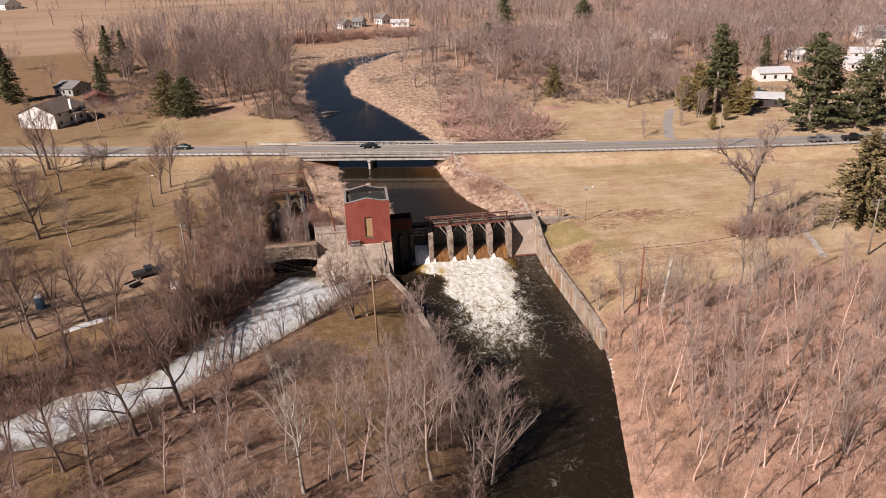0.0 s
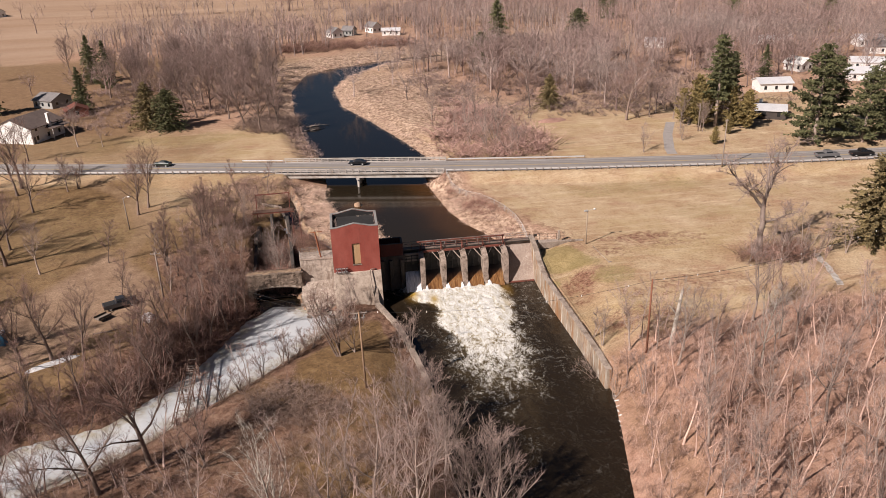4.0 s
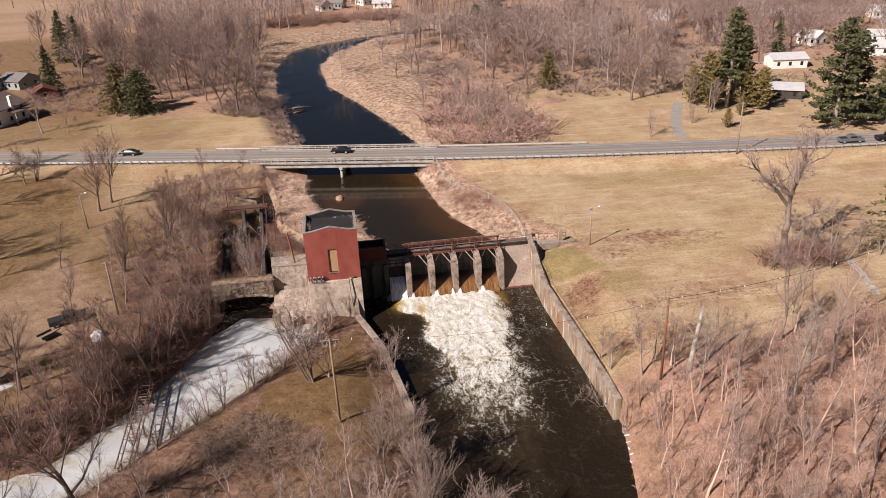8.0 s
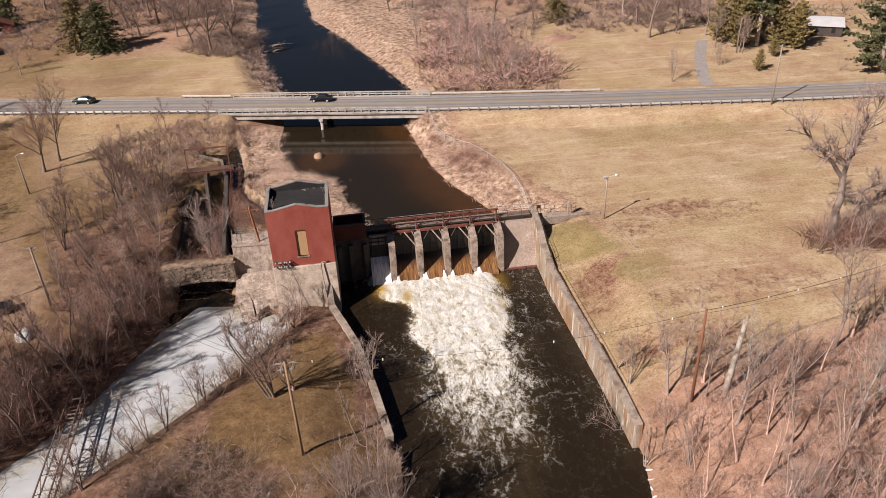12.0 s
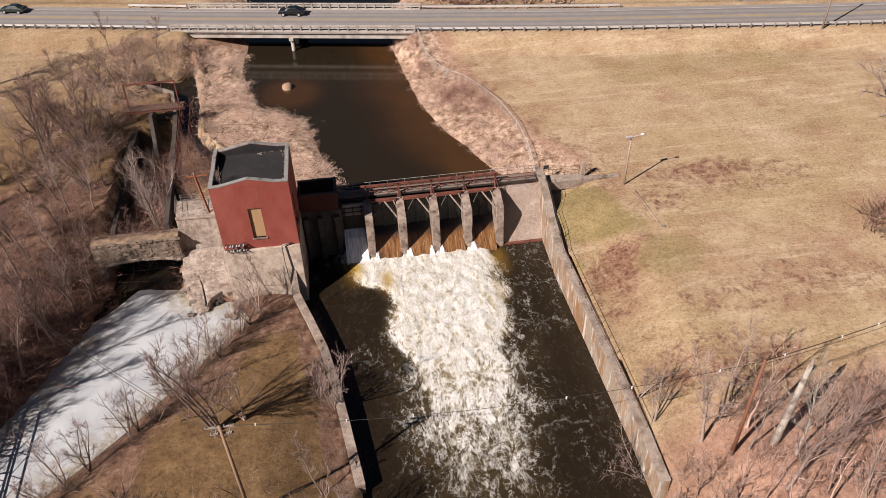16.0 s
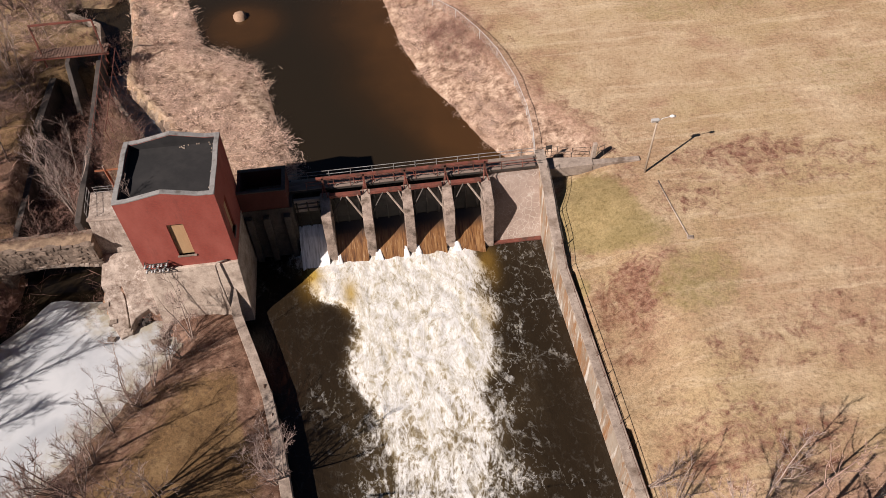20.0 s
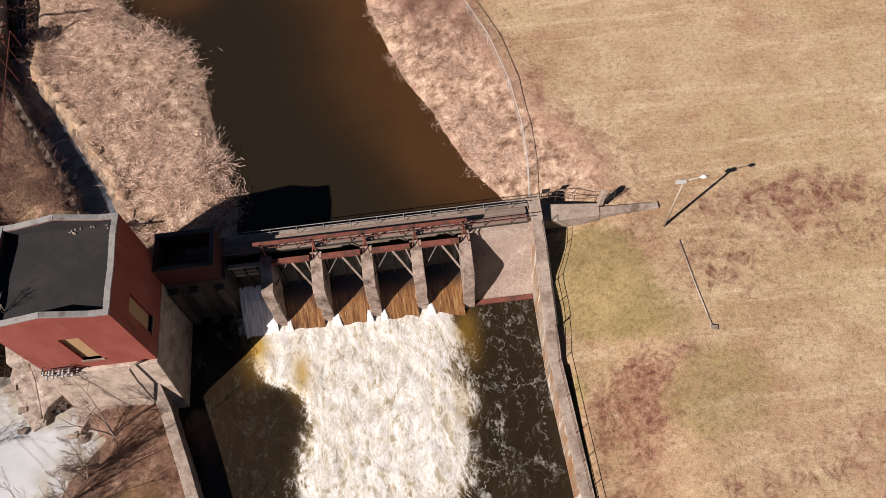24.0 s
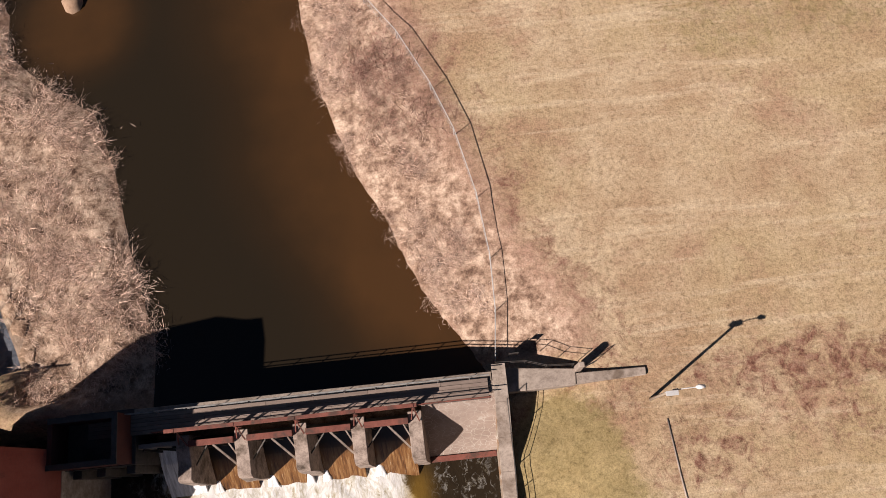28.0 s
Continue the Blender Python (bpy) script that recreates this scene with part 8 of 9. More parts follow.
# broken concrete at the water
def rock(cx, cy, cz, sx, sy, sz, rg, jag=0.16):
    """An irregular stone: a box with its corners pulled about."""
    q = []
    for dz in (-1, 1):
        for dx, dy in ((-1, -1), (1, -1), (1, 1), (-1, 1)):
            q.append((cx + dx * sx / 2 * (1 + rg.uniform(-jag, jag)), cy + dy * sy / 2 * (1 + rg.uniform(-jag, jag)), cz + dz * sz / 2 * (1 + rg.uniform(-jag, jag))))
    b = Build()
    for f, g in (((0, 3, 2, 1), (0, 0, -1)), ((4, 5, 6, 7), (0, 0, 1)), ((0, 1, 5, 4), (0, -1, 0)), ((1, 2, 6, 5), (1, 0, 0)), ((2, 3, 7, 6), (0, 1, 0)), ((3, 0, 4, 7), (-1, 0, 0))):
        k = len(b.v)
        mid = [sum(q[i][a] for i in f) / 4 for a in range(3)]
        for i in f:
            b.v.append(tuple(q[i][a] + (mid[a] - q[i][a]) * 0.28 for a in range(3)))
        b.v.append(tuple(mid[a] + g[a] * (sx, sy, sz)[a] * rg.uniform(0.05, 0.14) for a in range(3)))
        b.f += [(k, k + 1, k + 4), (k + 1, k + 2, k + 4), (k + 2, k + 3, k + 4), (k + 3, k, k + 4)]
    n = len(b.v)
    b.v += q
    for s6, f in enumerate(((0, 3, 2, 1), (4, 5, 6, 7), (0, 1, 5, 4), (1, 2, 6, 5), (2, 3, 7, 6), (3, 0, 4, 7))):
        for k4 in range(4):
            a, c = f[k4], f[(k4 + 1) % 4]
            b.f.append((n + a, n + c, s6 * 5 + (k4 + 1) % 4, s6 * 5 + k4))
    return b


PLATES = [[(-5.9, 135.2), (-5.1, 135.1), (-4.3, 133.1), (-3.8, 130.6), (-3.7, 129.7), (-4.5, 129.2), (-5.4, 130.8), (-6.3, 133.4)],
          [(-4.95, 135.2), (-3.4, 135.5), (-0.5, 135.2), (-0.4, 131.6), (-1.3, 131.2), (-1.9, 131.7), (-3.0, 130.8), (-3.4, 129.9), (-4.05, 132.9)],
          [(-0.8, 132.3), (2.4, 132.0), (3.2, 128.9), (2.6, 128.6), (1.3, 130.1), (0.3, 129.7), (-0.6, 128.4), (-0.9, 129.2), (-0.3, 130.6)]]
prng = random.Random(31)
for k, pts in enumerate(PLATES):
    s = thing("broken_slab", (pts[0][0], pts[0][1], W_DOWN), "slumped slab of broken concrete at the edge of the ice", "concrete slab")
    tops = [-7.85 + 0.24 * (y - 129.4) + prng.uniform(-0.12, 0.12) + (0.45 if k else 0.15 if x < -4.2 else 0.0) for x, y in pts]
    part("slab", Build().prism([(x + prng.uniform(-0.08, 0.08), y + prng.uniform(-0.08, 0.08)) for x, y in pts], -9.0, tops), M_OLDWALL, s, bevel=0.09)
    for _ in range(5):
        x, y = pts[prng.randrange(len(pts))]
        part("fragment", rock(x + prng.gauss(0, 0.5), y - 0.2 + prng.gauss(0, 0.5), -7.9 + 0.2 * max(0, y - 129.4), prng.uniform(0.3, 0.9), prng.uniform(0.3, 0.8), prng.uniform(0.2, 0.6), prng, 0.4), M_CONC, s)

caves = thing("rubble_pile", (-2.5, 131.6, W_DOWN), "dark broken rubble in the gaps of the slumped slabs", "rubble")
# dark pieces, so that the gaps between the slabs read as dark
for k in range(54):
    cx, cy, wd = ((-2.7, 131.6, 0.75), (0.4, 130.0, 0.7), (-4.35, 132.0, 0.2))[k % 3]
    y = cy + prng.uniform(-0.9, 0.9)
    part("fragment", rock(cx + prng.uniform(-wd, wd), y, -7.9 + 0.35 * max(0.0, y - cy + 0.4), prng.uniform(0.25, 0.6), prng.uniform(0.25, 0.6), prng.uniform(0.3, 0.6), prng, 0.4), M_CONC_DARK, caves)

# ---- stone arch ----
arch = thing("stone_arch_bridge", (-11.4, 136.5, W_DOWN), "old rubble stone arch over the side channel, mossy on top", "bridge")
AX_0, AX_1, AYF, AYB, ATOP = -16.2, -6.4, 136.4, 138.4, -2.3


def arch_under(x):
    u = (x + 11.0) / 4.4
    return -5.05 - 0.55 * u * u if abs(u) < 1 else -10.0


b = Build()
cols = sorted([AX_0 + (AX_1 - AX_0) * k / 24 for k in range(25)] + [-15.41, -15.39, -6.61, -6.59])
for x in cols:
    z = arch_under(x)
    top = ATOP - 0.1 + 0.07 * math.sin(1.7 * x)
    b.v += [(x, AYF + 0.12 + 0.05 * math.sin(3.1 * x), z), (x, AYB, z), (x, AYB, top), (x, AYF + 0.12 + 0.05 * math.sin(2.3 * x), top)]
for k in range(len(cols) - 1):
    b.f += [(4 * k + a, 4 * k + (a + 1) % 4, 4 * k + 4 + (a + 1) % 4, 4 * k + 4 + a) for a in range(4)]
b.f += [(0, 3, 2, 1), (4 * len(cols) - 4, 4 * len(cols) - 3, 4 * len(cols) - 2, 4 * len(cols) - 1)]
part("core", b, M_STONE, arch, "crumbling mortar core")
srng = random.Random(21)
z = ATOP - 0.16
while z > -8.4:
    hgt = srng.uniform(0.2, 0.42)
    x = AX_0 + srng.uniform(0, 0.3)
    while x < AX_1 - 0.2:
        wd = srng.choice((0.3, 0.45, 0.6, 0.8)) * srng.uniform(0.8, 1.25)
        if arch_under(x + wd / 2) < z - hgt * 0.6 and srng.random() < 0.62:
            part("stone", rock(x + wd / 2, AYF + 0.17, z - hgt / 2, wd * srng.uniform(0.85, 1.1), 0.10 + srng.uniform(0, 0.20), hgt * srng.uniform(0.85, 1.15), srng, 0.24), M_STONE, arch)
        x += wd
    z -= hgt
# ring stones round the opening
for k in range(20):
    x = -11.0 - 4.3 + 8.6 * (k + 0.5) / 20
    part("ring_stone", rock(x, AYF + 0.14, arch_under(x) + 0.17, 0.42, 0.3, 0.34, srng, 0.16), M_CONC_PALE if k % 3 else M_STONE, arch)
for k in range(34):
    part("top_stone", rock(AX_0 + 0.3 + (k % 17) * 0.58 + srng.uniform(-0.15, 0.15), (AYF + 0.16 if k < 17 else AYB - 0.25) + srng.uniform(-0.1, 0.1), ATOP - 0.16 + srng.uniform(-0.12, 0.06),
                           srng.uniform(0.4, 0.75), srng.uniform(0.25, 0.4), srng.uniform(0.12, 0.22), srng, 0.3), M_STONE, arch)
b = Build()
NTX, NTY = 34, 10
for j in range(NTY):
    for i in range(NTX):
        px, py = AX_0 + (AX_1 - AX_0) * i / (NTX - 1), AYF + 0.2 + (AYB - AYF - 0.4) * j / (NTY - 1)
        b.v.append((px, py, ATOP - 0.12 + 0.16 * math.sin(math.pi * j / (NTY - 1)) + 0.09 * noise.noise(Vector((px * 1.3, py * 1.3, 2.0))) + srng.uniform(-0.025, 0.025)))
b.f = [(j * NTX + i, j * NTX + i + 1, (j + 1) * NTX + i + 1, (j + 1) * NTX + i) for j in range(NTY - 1) for i in range(NTX - 1)]
part("turf", b, stuff_mat("dry_moss", (0.17, 0.11, 0.068), (0.46, 0.33, 0.215), 1.6, 9, 0.95, stain=(0.13, 0.08, 0.055), stain_scale=1.0, relief=0.8), arch, "dry grass and moss", smooth=True)

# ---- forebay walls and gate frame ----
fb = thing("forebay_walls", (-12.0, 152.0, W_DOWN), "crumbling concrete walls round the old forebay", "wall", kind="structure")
# the forebay's shade is put into the dark colour of its walls
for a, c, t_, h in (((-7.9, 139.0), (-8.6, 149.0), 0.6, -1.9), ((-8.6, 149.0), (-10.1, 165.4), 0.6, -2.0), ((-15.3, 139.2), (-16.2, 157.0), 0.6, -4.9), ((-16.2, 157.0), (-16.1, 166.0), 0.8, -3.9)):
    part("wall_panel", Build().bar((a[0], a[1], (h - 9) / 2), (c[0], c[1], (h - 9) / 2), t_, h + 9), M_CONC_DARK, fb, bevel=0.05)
DW = [(-16.3, 178.2), (-12.1, 175.0), (-9.9, 162.9), (-5.8, 155.6), (-2.0, 149.0), (0.0, 144.4)]
for a, c in zip(DW, DW[1:]):
    part("ditch_wall", Build().bar((a[0], a[1], -4.4), (c[0], c[1], -4.4), 0.5, 2.4), M_CONC, fb, bevel=0.04)
M_BANK = stuff_mat("dark_earth_bank", (0.13, 0.085, 0.06), (0.36, 0.26, 0.185), 1.6, 8, 0.95, stain=(0.52, 0.40, 0.29), stain_scale=1.1, relief=0.8)
IB = resample([(-10.4, 187.5), (-7.7, 172.6), (-7.1, 162.6), (-3.8, 157.6), (1.6, 148.6), (2.9, 144.9)], 0.7)
bank_rng = random.Random(41)
b = Build()
for off, dz in ((-0.95, 0.10), (-0.25, 0.06), (0.28, -0.35), (0.55, -1.0)):
    for (x, y) in offset_line(IB, -off):
        jx, jy = bank_rng.uniform(-0.12, 0.12), bank_rng.uniform(-0.12, 0.12)
        b.v.append((x + jx, y + jy, max(-4.2, gz(x + 0.9, y + 0.3)) * (dz > 0) + (-4.3 + dz if dz <= 0 else dz)))
nb = len(IB)
b.f = [(r * nb + k, r * nb + k + 1, (r + 1) * nb + k + 1, (r + 1) * nb + k) for r in range(3) for k in range(nb - 1)]
solo("earth_bank", b, M_BANK, "steep dark earth bank of the headrace ditch under dead grass", "bank", "structure", smooth=True)
gan = thing("headgate", (-13.0, 165.8, -2.5), "rusty red steel gate frame over the old headrace", "gate")
for x in (-16.3, -9.4):
    part("post", Build().bar((x, 165.8, -2.6), (x + 0.2, 165.8, 3.0), 0.16, 0.16), M_RUST, gan)
part("top_beam", Build().bar((-16.2, 165.8, 2.95), (-9.2, 165.8, 3.0), 0.18, 0.2), M_RUST, gan)
for y, zz in ((165.2, -1.0), (166.6, -1.0)):
    part("beam", Build().bar((-17.2, y, zz), (-8.6, y, zz), 0.25, 0.3), M_RUST, gan)
for k in range(26):
    part("deck_board", Build().box(-17.0 + k * 0.32, 165.0, -0.84, -16.74 + k * 0.32, 166.8, -0.78), M_TRUSS, gan)
part("mid_pier", Build().hexa([(-13.6, 160.5, -8.5), (-12.9, 160.5, -8.5), (-12.9, 166.6, -8.5), (-13.6, 166.6, -8.5), (-13.5, 164.2, -1.2), (-13.0, 164.2, -1.2), (-13.0, 166.6, -1.2), (-13.5, 166.6, -1.2)]), M_CONC_DARK, gan, "sloping concrete pier", bevel=0.05)
for x in (-9.0, -7.6):
    part("walk_rail", Build().tube([(x, 165.0, -0.3), (x + 1.2, 150.0, -0.3)], 0.04, 5), M_RUST, gan)
    for k in range(8):
        part("walk_post", Build().tube([(x + 0.08 * 2 * k, 165.0 - 2.1 * k, -2.4), (x + 0.16 * k, 165.0 - 2.1 * k, -0.3)], 0.035, 5), M_RUST, gan)

# ---- lattice footbridge over the ice ----
tre = thing("lattice_footbridge", (-22.2, 108.0, W_DOWN), "derelict rusty steel lattice footbridge across the ice", "bridge")
T0, T1 = Vector((-22.6, 116.0, -6.3)), Vector((-21.8, 97.5, -6.2))
for s in (-0.75, 0.75):
    for zz in (0.0, 1.1):
        part("chord", Build().bar(T0 + Vector((s, 0, zz)), T1 + Vector((s, 0, zz)), 0.12, 0.14), M_TRUSS, tre)
    for k in range(14):
        a, c = T0.lerp(T1, k / 14), T0.lerp(T1, (k + 1) / 14)
        part("lattice", Build().bar(a + Vector((s, 0, 0.0 if k % 2 else 1.1)), c + Vector((s, 0, 1.1 if k % 2 else 0.0)), 0.06, 0.06), M_TRUSS, tre)
for k in range(28):
    p = T0.lerp(T1, (k + 0.5) / 28)
    if k % 3 == 0 or k in (4, 5, 16, 17):
        part("cross_tie", Build().bar(p + Vector((-0.8, 0, 0.05)), p + Vector((0.8, 0, 0.05)), 0.16, 0.08), M_WOOD_GREY, tre)
for f in (0.12, 0.5, 0.88):
    p = T0.lerp(T1, f)
    for s in (-0.7, 0.7):
        part("pile", Build().tube([p + Vector((s, 0, -2.6)), p + Vector((s, 0, 0))], 0.12, 7), M_TRUSS, tre)

# boulder in the river
b = Build()
for k in range(8):
    a = k * math.pi / 4
    b.v.append((5.2 + 0.95 * math.cos(a), 176.0 + 1.15 * math.sin(a), -5.3))
for k in range(8):
    a = k * math.pi / 4
    b.v.append((5.2 + 0.8 * math.cos(a) * (1 + 0.1 * math.sin(3 * a)), 176.0 + 0.95 * math.sin(a), -4.35))
for k in range(8):
    a = k * math.pi / 4
    b.v.append((5.2 + 0.4 * math.cos(a), 176.05 + 0.45 * math.sin(a), -4.1 + 0.08 * math.sin(2 * a)))
b.f = [(r * 8 + k, r * 8 + (k + 1) % 8, (r + 1) * 8 + (k + 1) % 8, (r + 1) * 8 + k) for r in range(2) for k in range(8)] + [tuple(range(16, 24))]
solo("boulder", b, stuff_mat("straw_covered_rock", (0.30, 0.175, 0.105), (0.58, 0.40, 0.27), 2.5, 12, 0.95), "brown boulder covered with dead grass in the river", "boulder", smooth=True)

# sapling on the powerhouse roof, and a dead trunk at the wood's edge
plant(CLUMP[0], 0.75, 132.6, 0.24, 40, 6.8, "small leafless sapling growing on the flat roof")
z = gz(47.2, 99.3)
snag = thing("dead_trunk", (47.2, 99.3, z), "tall pale barkless dead trunk, broken at the top", "tree")
part("trunk", Build().tube([(47.2, 99.3, z - 0.4), (47.7, 99.6, z + 3.0), (48.3, 100.1, z + 6.0), (48.8, 100.5, z + 8.3)], [0.36, 0.30, 0.26, 0.2], 9), M_BARK_WHITE, snag, smooth=True)
part("broken_tip", Build().tube([(48.75, 100.45, z + 8.2), (48.9, 100.55, z + 8.9)], [0.2, 0.03], 6), M_BARK, snag)
part("limb", Build().tube([(48.0, 99.9, z + 4.8), (47.3, 100.4, z + 5.8), (46.8, 100.7, z + 6.2)], [0.12, 0.08, 0.03], 6), M_BARK_WHITE, snag)

# ---- lot, vehicles, houses ----
def wheel(p, x, y, r, w=0.22):
    t = part("wheel", Build().tube([(x, y - w / 2, r), (x, y + w / 2, r)], r, 14), M_BLACK, p, "black tyre", smooth=False)
    part("rim", Build().tube([(x, y - w / 2 - 0.01, r), (x, y + w / 2 + 0.01, r)], r * 0.58, 10), M_STEEL, t)


def profile(b, prof, w, inset=0.0):
    """A side outline of (x, z) points given width, narrower above by inset."""
    n, base = len(prof), len(b.v)
    zs = [z for _, z in prof]
    lo, hi = min(zs), max(zs)
    for s in (-1, 1):
        b.v += [(x, s * (w / 2 - inset * (z - lo) / (hi - lo)), z) for x, z in prof]
    b.f.append(tuple(base + i for i in range(n)))
    b.f.append(tuple(base + n + i for i in range(n))[::-1])
    for i in range(n):
        j = (i + 1) % n
        b.f.append((base + i, base + n + i, base + n + j, base + j))
    return b


def paint(name, col):
    m, t, b = nodes_of(name)
    b.inputs["Base Color"].default_value = (*col, 1)
    b.inputs["Roughness"].default_value, b.inputs["Metallic"].default_value = 0.3, 0.3
    b.inputs["Coat Weight"].default_value = 0.6
    return m


def car(col, label, pickup=False, category="car"):
    root = thing("pickup_truck" if pickup else "car", (0, 0, 0), label, category)
    m = paint("car_paint", col)
    if pickup:
        part("body", profile(Build(), [(-2.75, 0.45), (2.7, 0.45), (2.75, 0.8), (2.6, 1.05), (1.35, 1.15), (-2.75, 1.15)], 1.95, 0.08), m, root, bevel=0.05)
        part("cab", profile(Build(), [(-0.75, 1.12), (1.45, 1.12), (0.75, 1.8), (-0.6, 1.82)], 1.8, 0.18), m, root, bevel=0.06)
        part("windscreen", profile(Build(), [(1.28, 1.2), (1.36, 1.2), (0.83, 1.74), (0.75, 1.74)], 1.5, 0.1), M_GLASSDARK, root)
        part("side_window", profile(Build(), [(-0.55, 1.25), (1.05, 1.25), (0.68, 1.72), (-0.5, 1.72)], 1.83, 0.2), M_GLASSDARK, root)
        part("bed", Build().box(-2.6, -0.78, 1.1, -0.85, 0.78, 1.165), M_BLACK, root, "dark open load bed")
        xs, r = (1.75, -1.75), 0.4
    else:
        part("body", profile(Build(), [(-2.3, 0.4), (2.25, 0.4), (2.3, 0.65), (2.1, 0.85), (1.0, 0.97), (-2.1, 1.0), (-2.3, 0.8)], 1.8, 0.08), m, root, bevel=0.06)
        part("cabin", profile(Build(), [(-1.75, 0.96), (1.1, 0.94), (0.35, 1.4), (-0.9, 1.42)], 1.62, 0.2), m, root, bevel=0.05)
        part("windscreen", profile(Build(), [(0.98, 1.0), (1.06, 1.0), (0.44, 1.37), (0.36, 1.37)], 1.4, 0.1), M_GLASSDARK, root)
        part("side_window", profile(Build(), [(-1.35, 1.02), (0.8, 1.02), (0.28, 1.35), (-0.85, 1.36)], 1.65, 0.22), M_GLASSDARK, root)
        xs, r = (1.4, -1.35), 0.33
    for x in xs:
        for y in (-0.82, 0.82):
            wheel(root, x, y, r)
    f = 2.72 if pickup else 2.27
    for y in (-0.65, 0.65):
        part("headlight", Build().box(f - 0.06, y - 0.18, 0.68, f + 0.04, y + 0.18, 0.82), M_WHITE, root)
        part("tail_light", Build().box(-f - 0.05, y - 0.14, 0.7, -f + 0.03, y + 0.14, 0.9), M_RUST, root)
    return root


def on_road(root, x, off, flip=False):
    p, q = along(x, off, 0), along(x + 1.0, off, 0)
    a = math.degrees(math.atan2(q.y - p.y, q.x - p.x)) + (180 if flip else 0)
    root.matrix_basis = pose(p.x, p.y, float(road_z(x)) + 0.01, 0, 0, a)
    return root


on_road(car((0.012, 0.013, 0.015), "black sedan driving on the road by the bridge"), 6.0, 1.7, True)
on_road(car((0.025, 0.035, 0.03), "dark green estate car driving on the road"), -44.0, 1.7, True)
on_road(car((0.16, 0.16, 0.165), "silver grey pickup truck standing on the road", True, "pickup truck"), 119.2, -1.7)
on_road(car((0.012, 0.012, 0.014), "black pickup truck standing on the road", True, "pickup truck"), 127.8, -1.7)
lot_truck = car((0.04, 0.04, 0.043), "black pickup truck parked on the dirt lot", True, "pickup truck")
lot_truck.matrix_basis = pose(-36.5, 131.0, gz(-36.5, 131.0), 0, 0, 25)
trl = thing("utility_trailer", (-38.2, 126.5, gz(-38.2, 126.5)), "low dark utility trailer on the dirt lot", "trailer")
z = gz(-38.2, 126.5)
part("bed", Build().bar((-39.0, 125.8, z + 0.5), (-37.5, 127.5, z + 0.5), 1.3, 0.08), M_WOOD_GREY, trl, "grey timber bed")
for sx in (-0.65, 0.65):
    part("side_rail", Build().bar((-39.0 + sx * 0.75, 125.8 - sx * 0.66, z + 0.72), (-37.5 + sx * 0.75, 127.5 - sx * 0.66, z + 0.72), 0.06, 0.3), M_DARKSTEEL, trl)
for s in (-0.7, 0.7):
    part("wheel", Build().tube([(-38.3 + s * 0.75, 126.6 - s * 0.65, z + 0.3), (-38.3 + s * 0.9, 126.6 - s * 0.78, z + 0.3)], 0.3, 10), M_BLACK, trl)
part("drawbar", Build().bar((-37.4, 127.6, z + 0.5), (-36.9, 128.6, z + 0.45), 0.1, 0.1), M_DARKSTEEL, trl)
# snow heap and a strip of old snow
snow_m = stuff_mat("old_snow", (0.66, 0.66, 0.66), (0.82, 0.82, 0.82), 1.0, 6, 0.7)


def heap(name, x, y, rx, ry, h, material, label, category, turn=0.0, seed=1):
    rg = random.Random(seed)
    b = Build()
    rows = [(1.0, -0.1), (0.85, 0.35), (0.6, 0.75), (0.3, 0.95)]
    ca, sa = math.cos(turn), math.sin(turn)
    for f, u in rows:
        for k in range(14):
            a = k * 2 * math.pi / 14
            j = 1 + rg.uniform(-0.18, 0.18)
            px, py = rx * f * j * math.cos(a), ry * f * j * math.sin(a)
            qx, qy = x + px * ca - py * sa, y + px * sa + py * ca
            b.v.append((qx, qy, gz(qx, qy) + h * (u + rg.uniform(-0.08, 0.08) * (u > 0))))
    b.f = [(r * 14 + k, r * 14 + (k + 1) % 14, (r + 1) * 14 + (k + 1) % 14, (r + 1) * 14 + k) for r in range(3) for k in range(14)] + [tuple(range(42, 56))]
    return solo(name, b, material, label, category, smooth=True)


heap("snow_heap", -30.9, 125.6, 1.1, 1.6, 0.9, snow_m, "dirty white heap of old snow by the lot", "snow", 0.4, 3)
heap("snow_strip", -42.2, 113.4, 4.2, 0.8, 0.25, snow_m, "long strip of old snow along the bank", "snow", 0.55, 4)
irng = random.Random(12)
for k in range(7):
    iy = 96.6 - 1.1 * k + irng.uniform(-0.3, 0.3)
    ix = float(np.interp(iy, [77.0, 87.0, 97.0], [33.3, 35.8, 38.0])) + irng.uniform(-0.1, 0.5)
    heap("snow_patch", ix, iy, irng.uniform(0.06, 0.16), irng.uniform(0.2, 0.6), irng.uniform(0.06, 0.14), snow_m, "small lump of white ice on the shore", "snow", irng.uniform(0, 1.5), 30 + k)
# driftwood caught on the far bank
drift = thing("driftwood", (-9.0, 252.0, W_UP), "grey tangle of fallen trunks lying in the river", "driftwood")
drng = random.Random(15)
for k in range(9):
    x, y, a, ln = -10.5 + drng.uniform(0, 4.0), 252.0 + drng.uniform(-3.0, 3.0), drng.uniform(-0.5, 0.7), drng.uniform(2.5, 6.5)
    part("trunk", Build().tube([(x, y, W_UP + 0.1), (x + ln * 0.5 * math.cos(a), y + ln * 0.5 * math.sin(a), W_UP + 0.35), (x + ln * math.cos(a), y + ln * math.sin(a), W_UP + 0.1)], [0.16, 0.12, 0.04], 6), M_WOOD_GREY, drift, smooth=True)
    part("branch", Build().tube([(x + ln * 0.4 * math.cos(a), y + ln * 0.4 * math.sin(a), W_UP + 0.3), (x + ln * 0.6, y + ln * 0.3, W_UP + 0.9)], [0.06, 0.02], 4), M_WOOD_GREY, drift)
